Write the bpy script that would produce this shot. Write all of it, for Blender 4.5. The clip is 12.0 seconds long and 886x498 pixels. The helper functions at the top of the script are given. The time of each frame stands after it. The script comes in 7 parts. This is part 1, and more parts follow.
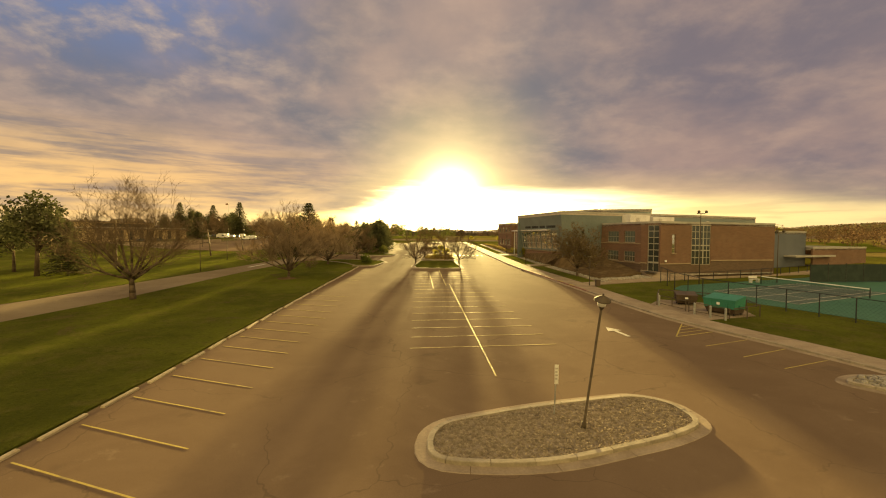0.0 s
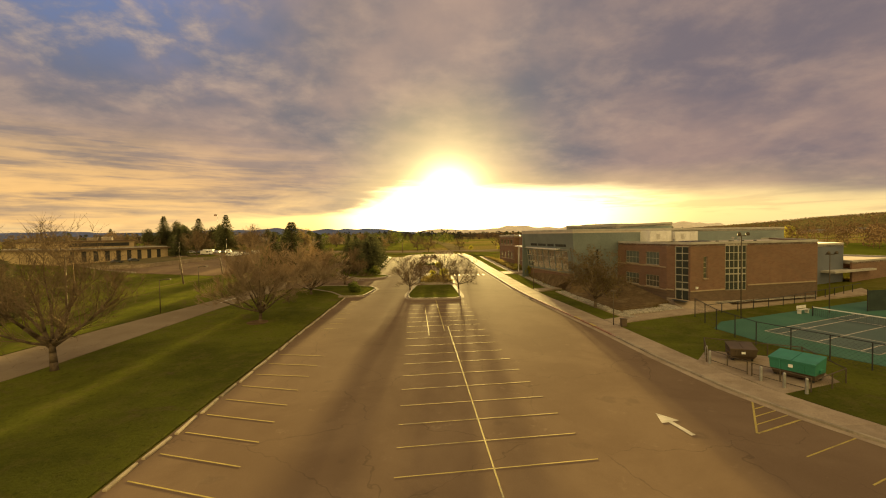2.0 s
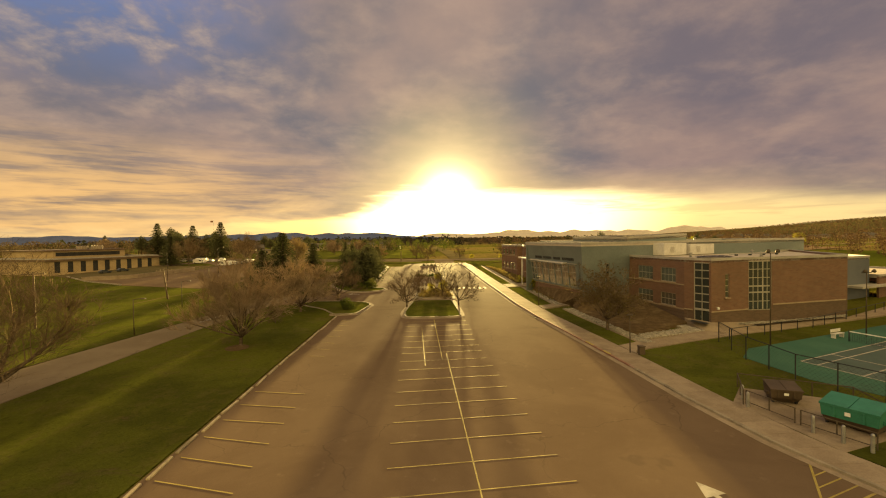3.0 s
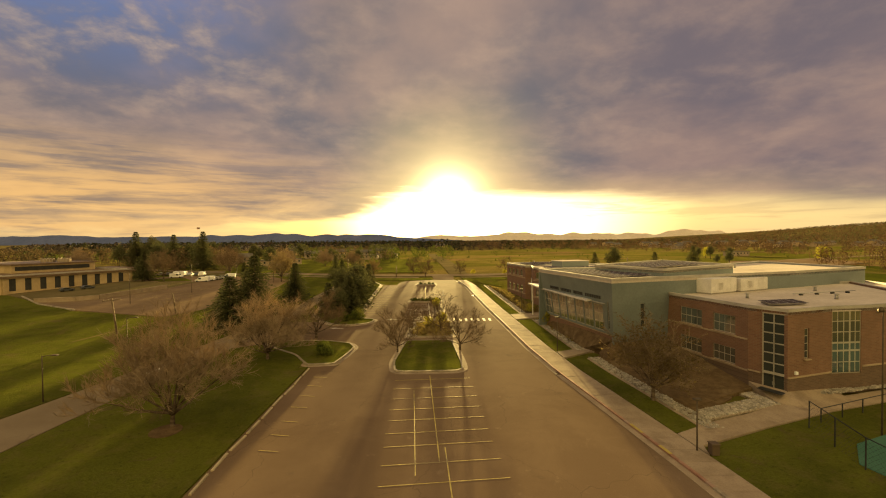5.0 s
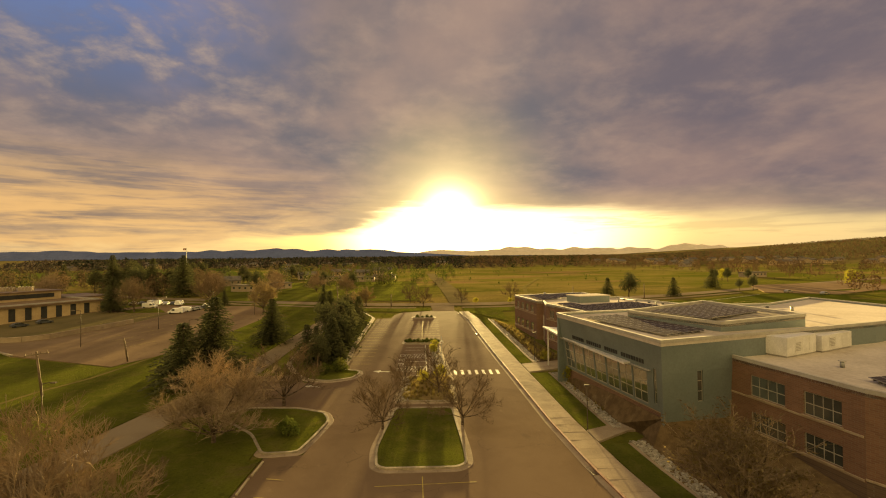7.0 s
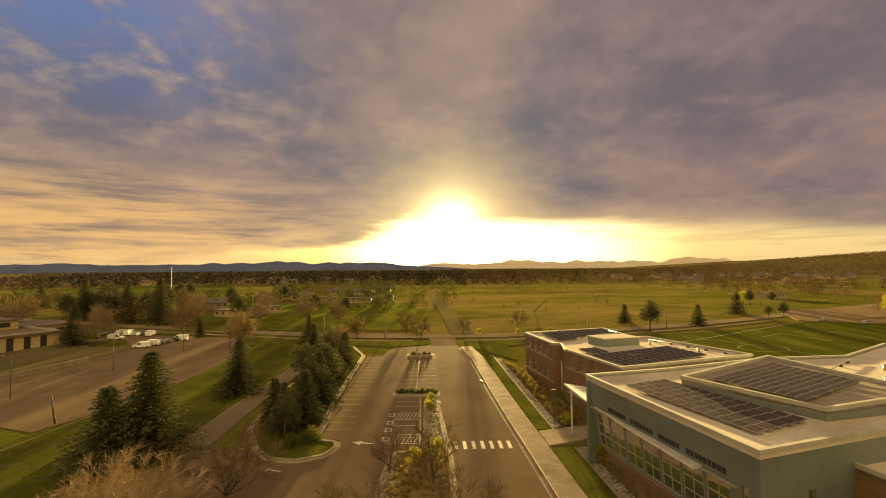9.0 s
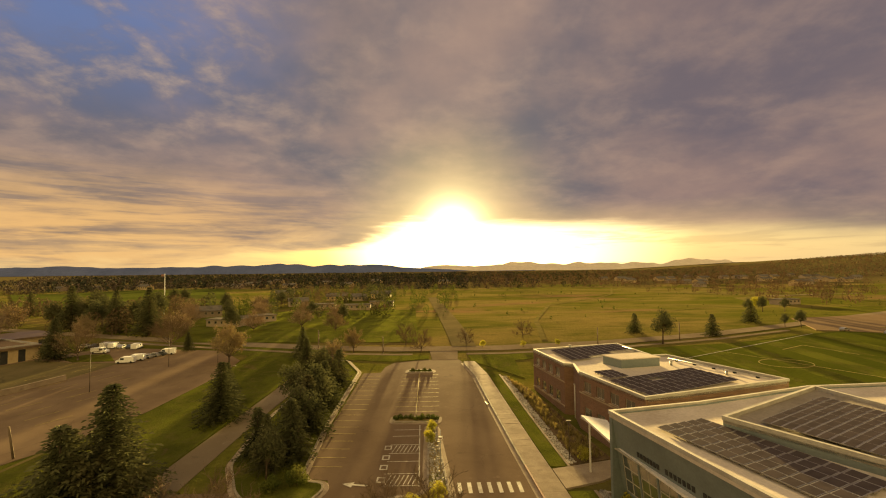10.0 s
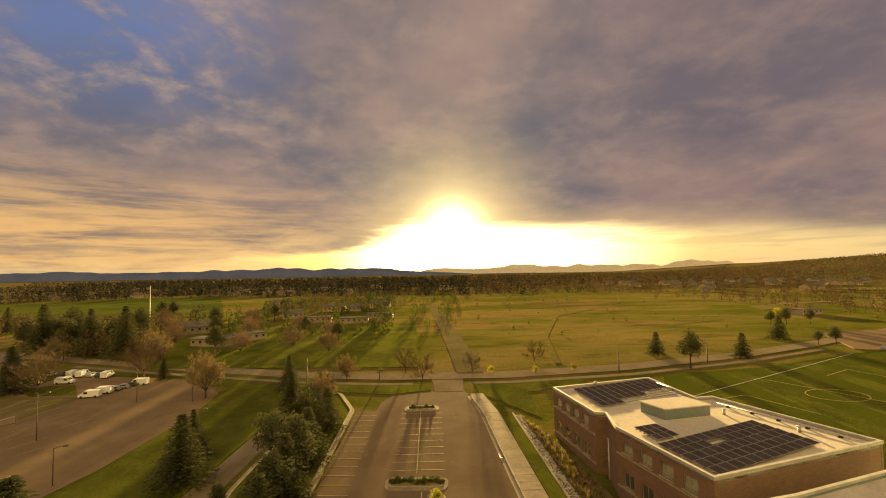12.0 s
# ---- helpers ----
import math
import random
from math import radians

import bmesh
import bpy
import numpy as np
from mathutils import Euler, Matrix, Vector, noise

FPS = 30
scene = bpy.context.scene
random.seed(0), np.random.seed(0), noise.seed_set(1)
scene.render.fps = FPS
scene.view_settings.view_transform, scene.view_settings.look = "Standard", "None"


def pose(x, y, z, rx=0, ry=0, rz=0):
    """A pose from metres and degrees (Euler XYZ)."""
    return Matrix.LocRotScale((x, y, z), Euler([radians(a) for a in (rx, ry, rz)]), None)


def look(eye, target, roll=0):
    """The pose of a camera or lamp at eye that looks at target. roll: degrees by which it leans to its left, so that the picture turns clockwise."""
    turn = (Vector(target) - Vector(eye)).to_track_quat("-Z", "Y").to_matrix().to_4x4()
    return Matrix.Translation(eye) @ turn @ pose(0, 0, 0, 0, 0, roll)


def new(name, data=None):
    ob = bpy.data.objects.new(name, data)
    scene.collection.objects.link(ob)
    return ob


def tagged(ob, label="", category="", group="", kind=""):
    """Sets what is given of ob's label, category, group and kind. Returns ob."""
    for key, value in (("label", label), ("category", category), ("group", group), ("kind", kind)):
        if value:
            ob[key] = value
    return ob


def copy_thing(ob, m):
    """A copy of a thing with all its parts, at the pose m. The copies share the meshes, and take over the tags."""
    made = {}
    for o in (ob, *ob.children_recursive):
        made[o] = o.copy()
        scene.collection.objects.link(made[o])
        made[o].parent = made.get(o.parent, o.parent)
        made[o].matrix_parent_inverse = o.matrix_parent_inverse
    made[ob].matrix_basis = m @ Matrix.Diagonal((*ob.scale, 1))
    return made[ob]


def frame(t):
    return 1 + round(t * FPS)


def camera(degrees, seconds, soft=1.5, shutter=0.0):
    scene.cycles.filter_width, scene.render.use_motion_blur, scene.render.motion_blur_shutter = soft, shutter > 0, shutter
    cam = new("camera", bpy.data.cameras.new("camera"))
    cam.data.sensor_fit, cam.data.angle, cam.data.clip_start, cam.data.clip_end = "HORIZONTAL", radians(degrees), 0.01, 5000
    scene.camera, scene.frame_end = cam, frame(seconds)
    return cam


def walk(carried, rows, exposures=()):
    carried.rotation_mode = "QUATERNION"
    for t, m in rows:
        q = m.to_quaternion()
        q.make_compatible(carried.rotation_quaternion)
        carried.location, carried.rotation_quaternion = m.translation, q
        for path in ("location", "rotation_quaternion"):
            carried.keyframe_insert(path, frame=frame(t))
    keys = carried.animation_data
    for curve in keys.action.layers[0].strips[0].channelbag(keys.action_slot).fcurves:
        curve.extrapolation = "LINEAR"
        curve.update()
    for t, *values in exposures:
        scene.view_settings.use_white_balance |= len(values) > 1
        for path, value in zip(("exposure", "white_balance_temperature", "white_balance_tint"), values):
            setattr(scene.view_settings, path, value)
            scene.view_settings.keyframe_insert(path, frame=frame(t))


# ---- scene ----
cam = camera(90.0, 12.0, 1.1)
PATH = [
    (0.0, -0.000, 0.000, 8.186, 88.219, -0.540, -1.292),
    (0.5, 0.206, 1.888, 9.015, 88.408, 0.995, -1.544),
    (1.0, 0.383, 3.952, 10.001, 88.054, 1.053, -1.369),
    (1.5, 0.426, 6.226, 10.941, 88.188, 1.301, -1.680),
    (2.0, 0.434, 8.234, 11.707, 88.152, 0.856, -1.526),
    (2.5, 0.513, 10.335, 12.397, 88.341, 0.865, -1.546),
    (3.0, 0.862, 12.544, 12.949, 88.678, 0.887, -1.396),
    (5.0, 1.207, 23.480, 16.395, 88.889, 0.511, -1.502),
    (5.5, 1.459, 26.256, 17.237, 89.077, 0.648, -1.407),
    (6.0, 1.611, 28.912, 18.026, 89.610, 0.631, -1.415),
    (6.5, 1.720, 31.605, 18.711, 90.183, 0.541, -1.384),
    (7.0, 1.811, 34.388, 19.300, 90.763, 0.604, -1.407),
    (9.0, 2.584, 45.660, 22.317, 92.418, 0.533, -1.145),
    (9.5, 2.652, 48.321, 23.103, 92.536, 0.660, -1.071),
    (10.0, 2.642, 50.892, 23.866, 92.663, 0.670, -1.024),
    (10.5, 2.560, 53.449, 24.605, 92.743, 0.665, -1.040),
    (11.0, 2.535, 55.901, 25.387, 92.842, 0.784, -0.949),
    (11.5, 2.462, 58.167, 26.188, 92.924, 0.881, -0.921),
    (12.0, 2.343, 60.449, 26.943, 93.010, 1.033, -0.973),
]
walk(cam, [(t, pose(x, y, z, rx, ry, rz)) for t, x, y, z, rx, ry, rz in PATH],
     exposures=[(0.0, 3.24, 10150, -15), (2.5, 3.10, 10150, -13), (5.5, 2.97, 10150, -12), (12.0, 2.88, 10150, -10)])

# ---- world and sun ----
SUN_EL, SUN_AZ = 5.0, 2.3          # degrees above the horizon, degrees right of +y
sun_way = Vector((math.sin(radians(SUN_AZ)) * math.cos(radians(SUN_EL)), math.cos(radians(SUN_AZ)) * math.cos(radians(SUN_EL)), math.sin(radians(SUN_EL))))


class Nodes:
    """A short way to write node trees."""

    def __init__(self, tree):
        self.tree = tree

    def add(self, kind, at=None, **props):
        n = self.tree.nodes.new(kind)
        for k, v in props.items():
            setattr(n, k, v)
        for k, v in (at or {}).items():
            if isinstance(v, bpy.types.NodeSocket):
                self.tree.links.new(v, n.inputs[k])
            else:
                n.inputs[k].default_value = v
        return n

    def math(self, op, a, b=0.0, clamp=False):
        return self.add("ShaderNodeMath", {0: a, 1: b}, operation=op, use_clamp=clamp).outputs[0]

    def mix(self, f, a, b, blend="MIX"):
        n = self.add("ShaderNodeMix", {0: f}, data_type="RGBA", blend_type=blend)
        for k, v in ((6, a), (7, b)):
            if isinstance(v, bpy.types.NodeSocket):
                self.tree.links.new(v, n.inputs[k])
            else:
                n.inputs[k].default_value = (*v, 1)
        return n.outputs[2]

    def ramp(self, f, a, b, lo=0.0, hi=1.0):
        n = self.add("ShaderNodeMapRange", {0: f, 1: a, 2: b, 3: lo, 4: hi}, interpolation_type="SMOOTHSTEP")
        return n.outputs[0]

    def noise(self, vec, scale, detail=4.0, rough=0.55, warp=0.0):
        return self.add("ShaderNodeTexNoise", {"Vector": vec, "Scale": scale, "Detail": detail, "Roughness": rough, "Distortion": warp}).outputs["Fac"]


world = bpy.data.worlds.new("sky")
scene.world = world
world.use_nodes = True
world.node_tree.nodes.clear()
N = Nodes(world.node_tree)
way = N.add("ShaderNodeVectorMath", {0: N.add("ShaderNodeTexCoord").outputs["Generated"]}, operation="NORMALIZE").outputs[0]
sep = N.add("ShaderNodeSeparateXYZ", {0: way})
wx, wy, wz = sep.outputs
sky = N.add("ShaderNodeTexSky", sky_type="NISHITA", sun_disc=False, sun_elevation=radians(SUN_EL), sun_rotation=radians(SUN_AZ), dust_density=2.0)
elev = N.math("MULTIPLY", N.math("ARCSINE", wz), 57.2958)
azim = N.math("MULTIPLY", N.math("ARCTAN2", wx, wy), 57.2958)
toward = N.add("ShaderNodeVectorMath", {0: way, 1: tuple(sun_way)}, operation="DOT_PRODUCT").outputs["Value"]
gap = N.math("MULTIPLY", N.math("ARCCOSINE", N.math("MINIMUM", toward, 0.99999)), 57.2958)
# the cloud deck lies on a flat layer overhead
deck_z = N.math("ADD", N.math("MAXIMUM", wz, 0.0), 0.26)
deck = N.add("ShaderNodeCombineXYZ", {0: N.math("DIVIDE", wx, deck_z), 1: N.math("DIVIDE", wy, deck_z), 2: 0.0}).outputs[0]
big = N.noise(deck, 1.15, 6, 0.55, 0.15)
fine = N.noise(deck, 4.0, 8, 0.60, 0.15)
streak_at = N.add("ShaderNodeCombineXYZ", {0: N.math("MULTIPLY", azim, 0.042), 1: N.math("MULTIPLY", elev, 0.27), 2: 3.7}).outputs[0]
streak = N.noise(streak_at, 1.6, 6, 0.6, 0.5)
clouds = N.mix(N.ramp(big, 0.36, 0.64), (0.092, 0.092, 0.160), (0.230, 0.165, 0.206))
clouds = N.mix(N.math("MULTIPLY", N.ramp(fine, 0.40, 0.80), 0.42), clouds, (0.380, 0.262, 0.275))
left = N.ramp(azim, 2.0, -38.0)
blue = N.math("MULTIPLY", N.math("MULTIPLY", N.ramp(elev, 12.0, 27.0), N.ramp(azim, -10.0, -38.0)), N.ramp(fine, 0.70, 0.38))
clouds = N.mix(N.math("MULTIPLY", blue, 0.92), clouds, (0.085, 0.135, 0.40))
puff = N.math("MULTIPLY", N.math("MULTIPLY", N.ramp(elev, 12.0, 22.0), N.ramp(azim, -10.0, -34.0)), N.ramp(fine, 0.46, 0.74))
clouds = N.mix(N.math("MULTIPLY", puff, 0.5), clouds, (0.50, 0.39, 0.46))
warm = N.math("MULTIPLY", N.math("MULTIPLY", left, N.ramp(elev, 12.5, 2.5)), N.ramp(N.math("ADD", N.math("MULTIPLY", fine, 0.45), N.math("MULTIPLY", streak, 0.55)), 0.36, 0.64))
thin_at = N.add("ShaderNodeCombineXYZ", {0: N.math("MULTIPLY", azim, 0.075), 1: N.math("MULTIPLY", elev, 0.95), 2: 9.1}).outputs[0]
thin = N.noise(thin_at, 1.25, 5, 0.62, 0.35)
low = N.mix(N.ramp(N.math("ADD", N.math("MULTIPLY", thin, 0.65), N.math("MULTIPLY", streak, 0.35)), 0.39, 0.58), (0.215, 0.152, 0.155), (0.58, 0.345, 0.195))
clouds = N.mix(N.math("MULTIPLY", N.math("MULTIPLY", left, N.ramp(elev, 13.5, 4.0)), 0.88), clouds, low)
clouds = N.mix(N.math("MULTIPLY", warm, 0.30), clouds, (0.66, 0.40, 0.235))
clouds = N.mix(N.math("MULTIPLY", N.ramp(gap, 17.0, 2.0), 0.45), clouds, (0.74, 0.53, 0.31))
clouds = N.mix(N.math("MULTIPLY", N.ramp(azim, 4.0, 34.0), 0.30), clouds, (0.140, 0.084, 0.132))
# clear strip between the deck and the horizon
edge = N.math("ADD", N.math("MULTIPLY", N.math("SUBTRACT", streak, 0.5), 7.0), N.math("MULTIPLY", N.math("SUBTRACT", big, 0.5), 3.0))
fall = N.math("ADD", N.math("MULTIPLY", N.math("MAXIMUM", N.math("SUBTRACT", azim, 10.0), 0.0), 0.05), N.math("MULTIPLY", N.math("MAXIMUM", N.math("SUBTRACT", -3.0, azim), 0.0), 0.20))
rim = N.math("ADD", N.math("MAXIMUM", N.math("SUBTRACT", 5.4, fall), 0.9), N.math("MULTIPLY", edge, N.ramp(azim, 4.0, -14.0, 0.35, 1.0)))
clear = N.ramp(N.math("SUBTRACT", elev, rim), 1.3, -1.7)
west = N.math("ADD", gap, N.math("MULTIPLY", N.math("MAXIMUM", N.math("MULTIPLY", azim, -1.0), 0.0), 0.8))
strip = N.mix(N.ramp(west, 30.0, 4.0), (0.56, 0.42, 0.31), (3.2, 2.65, 2.1))
bars = N.math("MULTIPLY", N.ramp(N.math("ADD", N.math("MULTIPLY", thin, 0.6), N.math("MULTIPLY", streak, 0.4)), 0.48, 0.60), N.ramp(azim, 8.0, 24.0))     # thin far clouds inside the strip
strip = N.mix(N.math("MULTIPLY", bars, 0.65), strip, (0.34, 0.255, 0.225))
back_fill = N.ramp(toward, 0.50, -0.55)      # unseen deck half facing the low sun, brightened as warm fill for dark areas
clouds = N.mix(back_fill, clouds, N.mix(N.ramp(big, 0.35, 0.65), (0.62, 0.46, 0.285), (1.05, 0.78, 0.48)))
lip = N.ramp(N.math("SUBTRACT", elev, rim), 4.2, 0.4)     # the deck's lower edge glows from below
clouds = N.mix(N.math("MULTIPLY", N.math("MULTIPLY", lip, N.ramp(gap, 60.0, 12.0)), 0.38), clouds, (0.70, 0.47, 0.30))
skycol = N.mix(clear, clouds, strip)
near = N.math("POWER", 2.718, N.math("MULTIPLY", gap, -0.80))
wide = N.math("POWER", 2.718, N.math("MULTIPLY", gap, -0.17))
halo = N.add("ShaderNodeVectorMath", {0: (1.0, 0.82, 0.54), "Scale": N.math("ADD", N.math("MULTIPLY", near, 16.0), N.math("MULTIPLY", wide, 0.26))}, operation="SCALE").outputs[0]
skycol = N.mix(1.0, skycol, halo, "ADD")
bg_a = N.add("ShaderNodeBackground", {0: skycol, 1: 0.198})
bg_b = N.add("ShaderNodeBackground", {0: sky.outputs[0], 1: 0.05})
cover = N.math("SUBTRACT", 1.0, N.math("MULTIPLY", clear, 0.12))     # open sky shows only in the clear strip
both = N.add("ShaderNodeMixShader", {0: cover, 1: bg_b.outputs[0], 2: bg_a.outputs[0]})
N.add("ShaderNodeOutputWorld", {0: both.outputs[0]})

sun = new("sun", bpy.data.lights.new("sun", "SUN"))
sun.data.energy, sun.data.angle, sun.data.color = 4.9, radians(1.3), (1.0, 0.74, 0.40)
sun.matrix_world = look((0, 0, 60), Vector((0, 0, 60)) - sun_way)


# ---- materials ----
def material(name, a, b, scale=1.0, c=None, rough=0.85, bump=0.3, fine=12.0, metal=0.0, vary=0.0, spread=(0.35, 0.65), leaf=0.0, spec=0.3, relief=0.03):
    """Two colours mixed by a broad and a fine noise, with a third for stains; fine relief."""
    m = bpy.data.materials.new(name)
    m.use_nodes = True
    n = Nodes(m.node_tree)
    bsdf = m.node_tree.nodes["Principled BSDF"]
    at = n.add("ShaderNodeNewGeometry").outputs["Position"]
    broad = n.noise(at, scale, 5, 0.6)
    grain = n.noise(at, scale * fine, 4, 0.65)
    col = n.mix(n.ramp(broad, *spread), a, b)
    if c:
        stain = n.noise(at, scale * 0.37, 6, 0.65, 0.4)
        col = n.mix(n.ramp(stain, 0.52, 0.68), col, c)
    shade = n.math("ADD", 0.72, n.math("MULTIPLY", grain, 0.56))
    if vary:
        rnd = n.add("ShaderNodeObjectInfo").outputs["Random"]
        isl = n.add("ShaderNodeNewGeometry").outputs["Random Per Island"]
        shade = n.math("MULTIPLY", shade, n.math("ADD", 1 - vary, n.math("MULTIPLY", n.math("ADD", rnd, isl), vary)))
    tint = n.add("ShaderNodeVectorMath", {0: col, "Scale": shade}, operation="SCALE").outputs[0]
    m.node_tree.links.new(tint, bsdf.inputs["Base Color"])
    bsdf.inputs["Metallic"].default_value = metal
    bsdf.inputs["Specular IOR Level"].default_value = spec
    m.node_tree.links.new(n.math("ADD", rough - 0.1, n.math("MULTIPLY", grain, 0.2), True), bsdf.inputs["Roughness"])
    if bump:
        bp = n.add("ShaderNodeBump", {"Height": grain, "Strength": bump, "Distance": relief})
        m.node_tree.links.new(bp.outputs[0], bsdf.inputs["Normal"])
    if leaf:
        tr = n.add("ShaderNodeBsdfTranslucent", {0: tint})
        sh = n.add("ShaderNodeMixShader", {0: leaf, 1: bsdf.outputs[0], 2: tr.outputs[0]})
        m.node_tree.links.new(sh.outputs[0], m.node_tree.nodes["Material Output"].inputs[0])
    return m


def brickwork(name, a, b, mortar, along=(1.0, 0.0)):
    """Running-bond brick; along: the wall's direction on the plan."""
    m = bpy.data.materials.new(name)
    m.use_nodes = True
    n = Nodes(m.node_tree)
    bsdf = m.node_tree.nodes["Principled BSDF"]
    at = n.add("ShaderNodeNewGeometry").outputs["Position"]
    s = n.add("ShaderNodeSeparateXYZ", {0: at})
    u = n.math("ADD", n.math("MULTIPLY", s.outputs[0], along[0]), n.math("MULTIPLY", s.outputs[1], along[1]))
    uv = n.add("ShaderNodeCombineXYZ", {0: u, 1: s.outputs[2], 2: 0.0}).outputs[0]
    br = n.add("ShaderNodeTexBrick", {"Vector": uv, "Color1": (*a, 1), "Color2": (*b, 1), "Mortar": (*mortar, 1), "Scale": 1.0,
                                      "Mortar Size": 0.010, "Brick Width": 0.42, "Row Height": 0.135, "Bias": 0.0})
    blot = n.noise(at, 0.5, 5, 0.6)
    tint = n.add("ShaderNodeVectorMath", {0: br.outputs[0], "Scale": n.math("ADD", 0.72, n.math("MULTIPLY", blot, 0.56))}, operation="SCALE").outputs[0]
    m.node_tree.links.new(tint, bsdf.inputs["Base Color"])
    bsdf.inputs["Roughness"].default_value = 0.88
    bp = n.add("ShaderNodeBump", {"Height": br.outputs["Fac"], "Strength": 0.5, "Distance": -0.01})
    m.node_tree.links.new(bp.outputs[0], bsdf.inputs["Normal"])
    return m


def glass(name, tint=(0.065, 0.095, 0.082)):
    m = bpy.data.materials.new(name)
    m.use_nodes = True
    b = m.node_tree.nodes["Principled BSDF"]
    b.inputs["Base Color"].default_value = (*tint, 1)
    b.inputs["Roughness"].default_value = 0.04
    b.inputs["Transmission Weight"].default_value = 0.35
    b.inputs["IOR"].default_value = 1.45
    b.inputs["Specular IOR Level"].default_value = 0.3
    return m


def asphalt(name, a, b, pale, sheen=0.0):
    """Worn asphalt: grain, tyre-polished lanes, sealed and open cracks."""
    m = bpy.data.materials.new(name)
    m.use_nodes = True
    n = Nodes(m.node_tree)
    bsdf = m.node_tree.nodes["Principled BSDF"]
    at = n.add("ShaderNodeNewGeometry").outputs["Position"]
    col = n.mix(n.ramp(n.noise(at, 0.16, 6, 0.62, 0.4), 0.36, 0.64), a, b)
    col = n.mix(n.ramp(n.noise(at, 0.9, 4, 0.7), 0.60, 0.78), col, pale)
    wob = n.add("ShaderNodeVectorMath", {0: n.add("ShaderNodeTexNoise", {"Vector": at, "Scale": 0.7, "Detail": 3.0}).outputs["Color"], 1: (1.8, 1.8, 0)}, operation="MULTIPLY").outputs[0]
    shifted = n.add("ShaderNodeVectorMath", {0: at, 1: wob}, operation="ADD").outputs[0]
    flat = n.add("ShaderNodeVectorMath", {0: shifted, 1: (1, 1, 0)}, operation="MULTIPLY").outputs[0]
    cell = n.add("ShaderNodeTexVoronoi", {"Vector": flat, "Scale": 0.12}, feature="DISTANCE_TO_EDGE").outputs["Distance"]
    crack = n.math("MULTIPLY", n.ramp(cell, 0.0036, 0.001), n.ramp(n.noise(at, 0.25, 2), 0.36, 0.52))
    col = n.mix(n.math("MULTIPLY", crack, 0.27), col, (0.03, 0.026, 0.022))
    oil = n.ramp(n.noise(at, 0.45, 3, 0.5), 0.66, 0.74)
    col = n.mix(n.math("MULTIPLY", oil, 0.18), col, (0.03, 0.027, 0.025))
    grit = n.noise(at, 38.0, 3, 0.8)
    tint = n.add("ShaderNodeVectorMath", {0: col, "Scale": n.math("ADD", 0.7, n.math("MULTIPLY", grit, 0.6))}, operation="SCALE").outputs[0]
    m.node_tree.links.new(tint, bsdf.inputs["Base Color"])
    bsdf.inputs["Roughness"].default_value = 0.95
    bsdf.inputs["Specular IOR Level"].default_value = sheen
    bp = n.add("ShaderNodeBump", {"Height": grit, "Strength": 0.30, "Distance": 0.012})
    m.node_tree.links.new(bp.outputs[0], bsdf.inputs["Normal"])
    return m


def meadow(name):
    """Rough meadow: green and straw patches, bare earth and mown streaks."""
    m = bpy.data.materials.new(name)
    m.use_nodes = True
    n = Nodes(m.node_tree)
    bsdf = m.node_tree.nodes["Principled BSDF"]
    at = n.add("ShaderNodeNewGeometry").outputs["Position"]
    squash = n.add("ShaderNodeVectorMath", {0: at, 1: (0.35, 1.0, 1.0)}, operation="MULTIPLY").outputs[0]
    col = n.mix(n.ramp(n.noise(squash, 0.030, 6, 0.62, 0.6), 0.36, 0.64), (0.088, 0.089, 0.020), (0.168, 0.126, 0.050))
    col = n.mix(n.ramp(n.noise(squash, 0.011, 5, 0.6, 0.8), 0.50, 0.66), col, (0.090, 0.099, 0.020))
    col = n.mix(n.ramp(n.noise(squash, 0.019, 6, 0.66, 1.2), 0.55, 0.66), col, (0.165, 0.105, 0.055))
    col = n.mix(n.math("MULTIPLY", n.ramp(n.noise(squash, 0.16, 6, 0.72, 0.6), 0.47, 0.68), 0.7), col, (0.050, 0.058, 0.014))
    deep = n.add("ShaderNodeSeparateXYZ", {0: at}).outputs[1]
    col = n.mix(n.math("MULTIPLY", n.ramp(n.math("ADD", deep, n.math("MULTIPLY", n.noise(at, 0.012, 4, 0.6), 260.0)), 560.0, 690.0), 0.8), col, (0.105, 0.080, 0.040))   # leaf litter below the woods
    grain = n.noise(at, 1.7, 4, 0.7)
    tint = n.add("ShaderNodeVectorMath", {0: col, "Scale": n.math("ADD", 0.55, n.math("MULTIPLY", grain, 0.9))}, operation="SCALE").outputs[0]
    m.node_tree.links.new(tint, bsdf.inputs["Base Color"])
    bsdf.inputs["Roughness"].default_value = 0.95
    bsdf.inputs["Specular IOR Level"].default_value = 0.0
    bp = n.add("ShaderNodeBump", {"Height": grain, "Strength": 1.0, "Distance": 0.25})
    m.node_tree.links.new(bp.outputs[0], bsdf.inputs["Normal"])
    return m


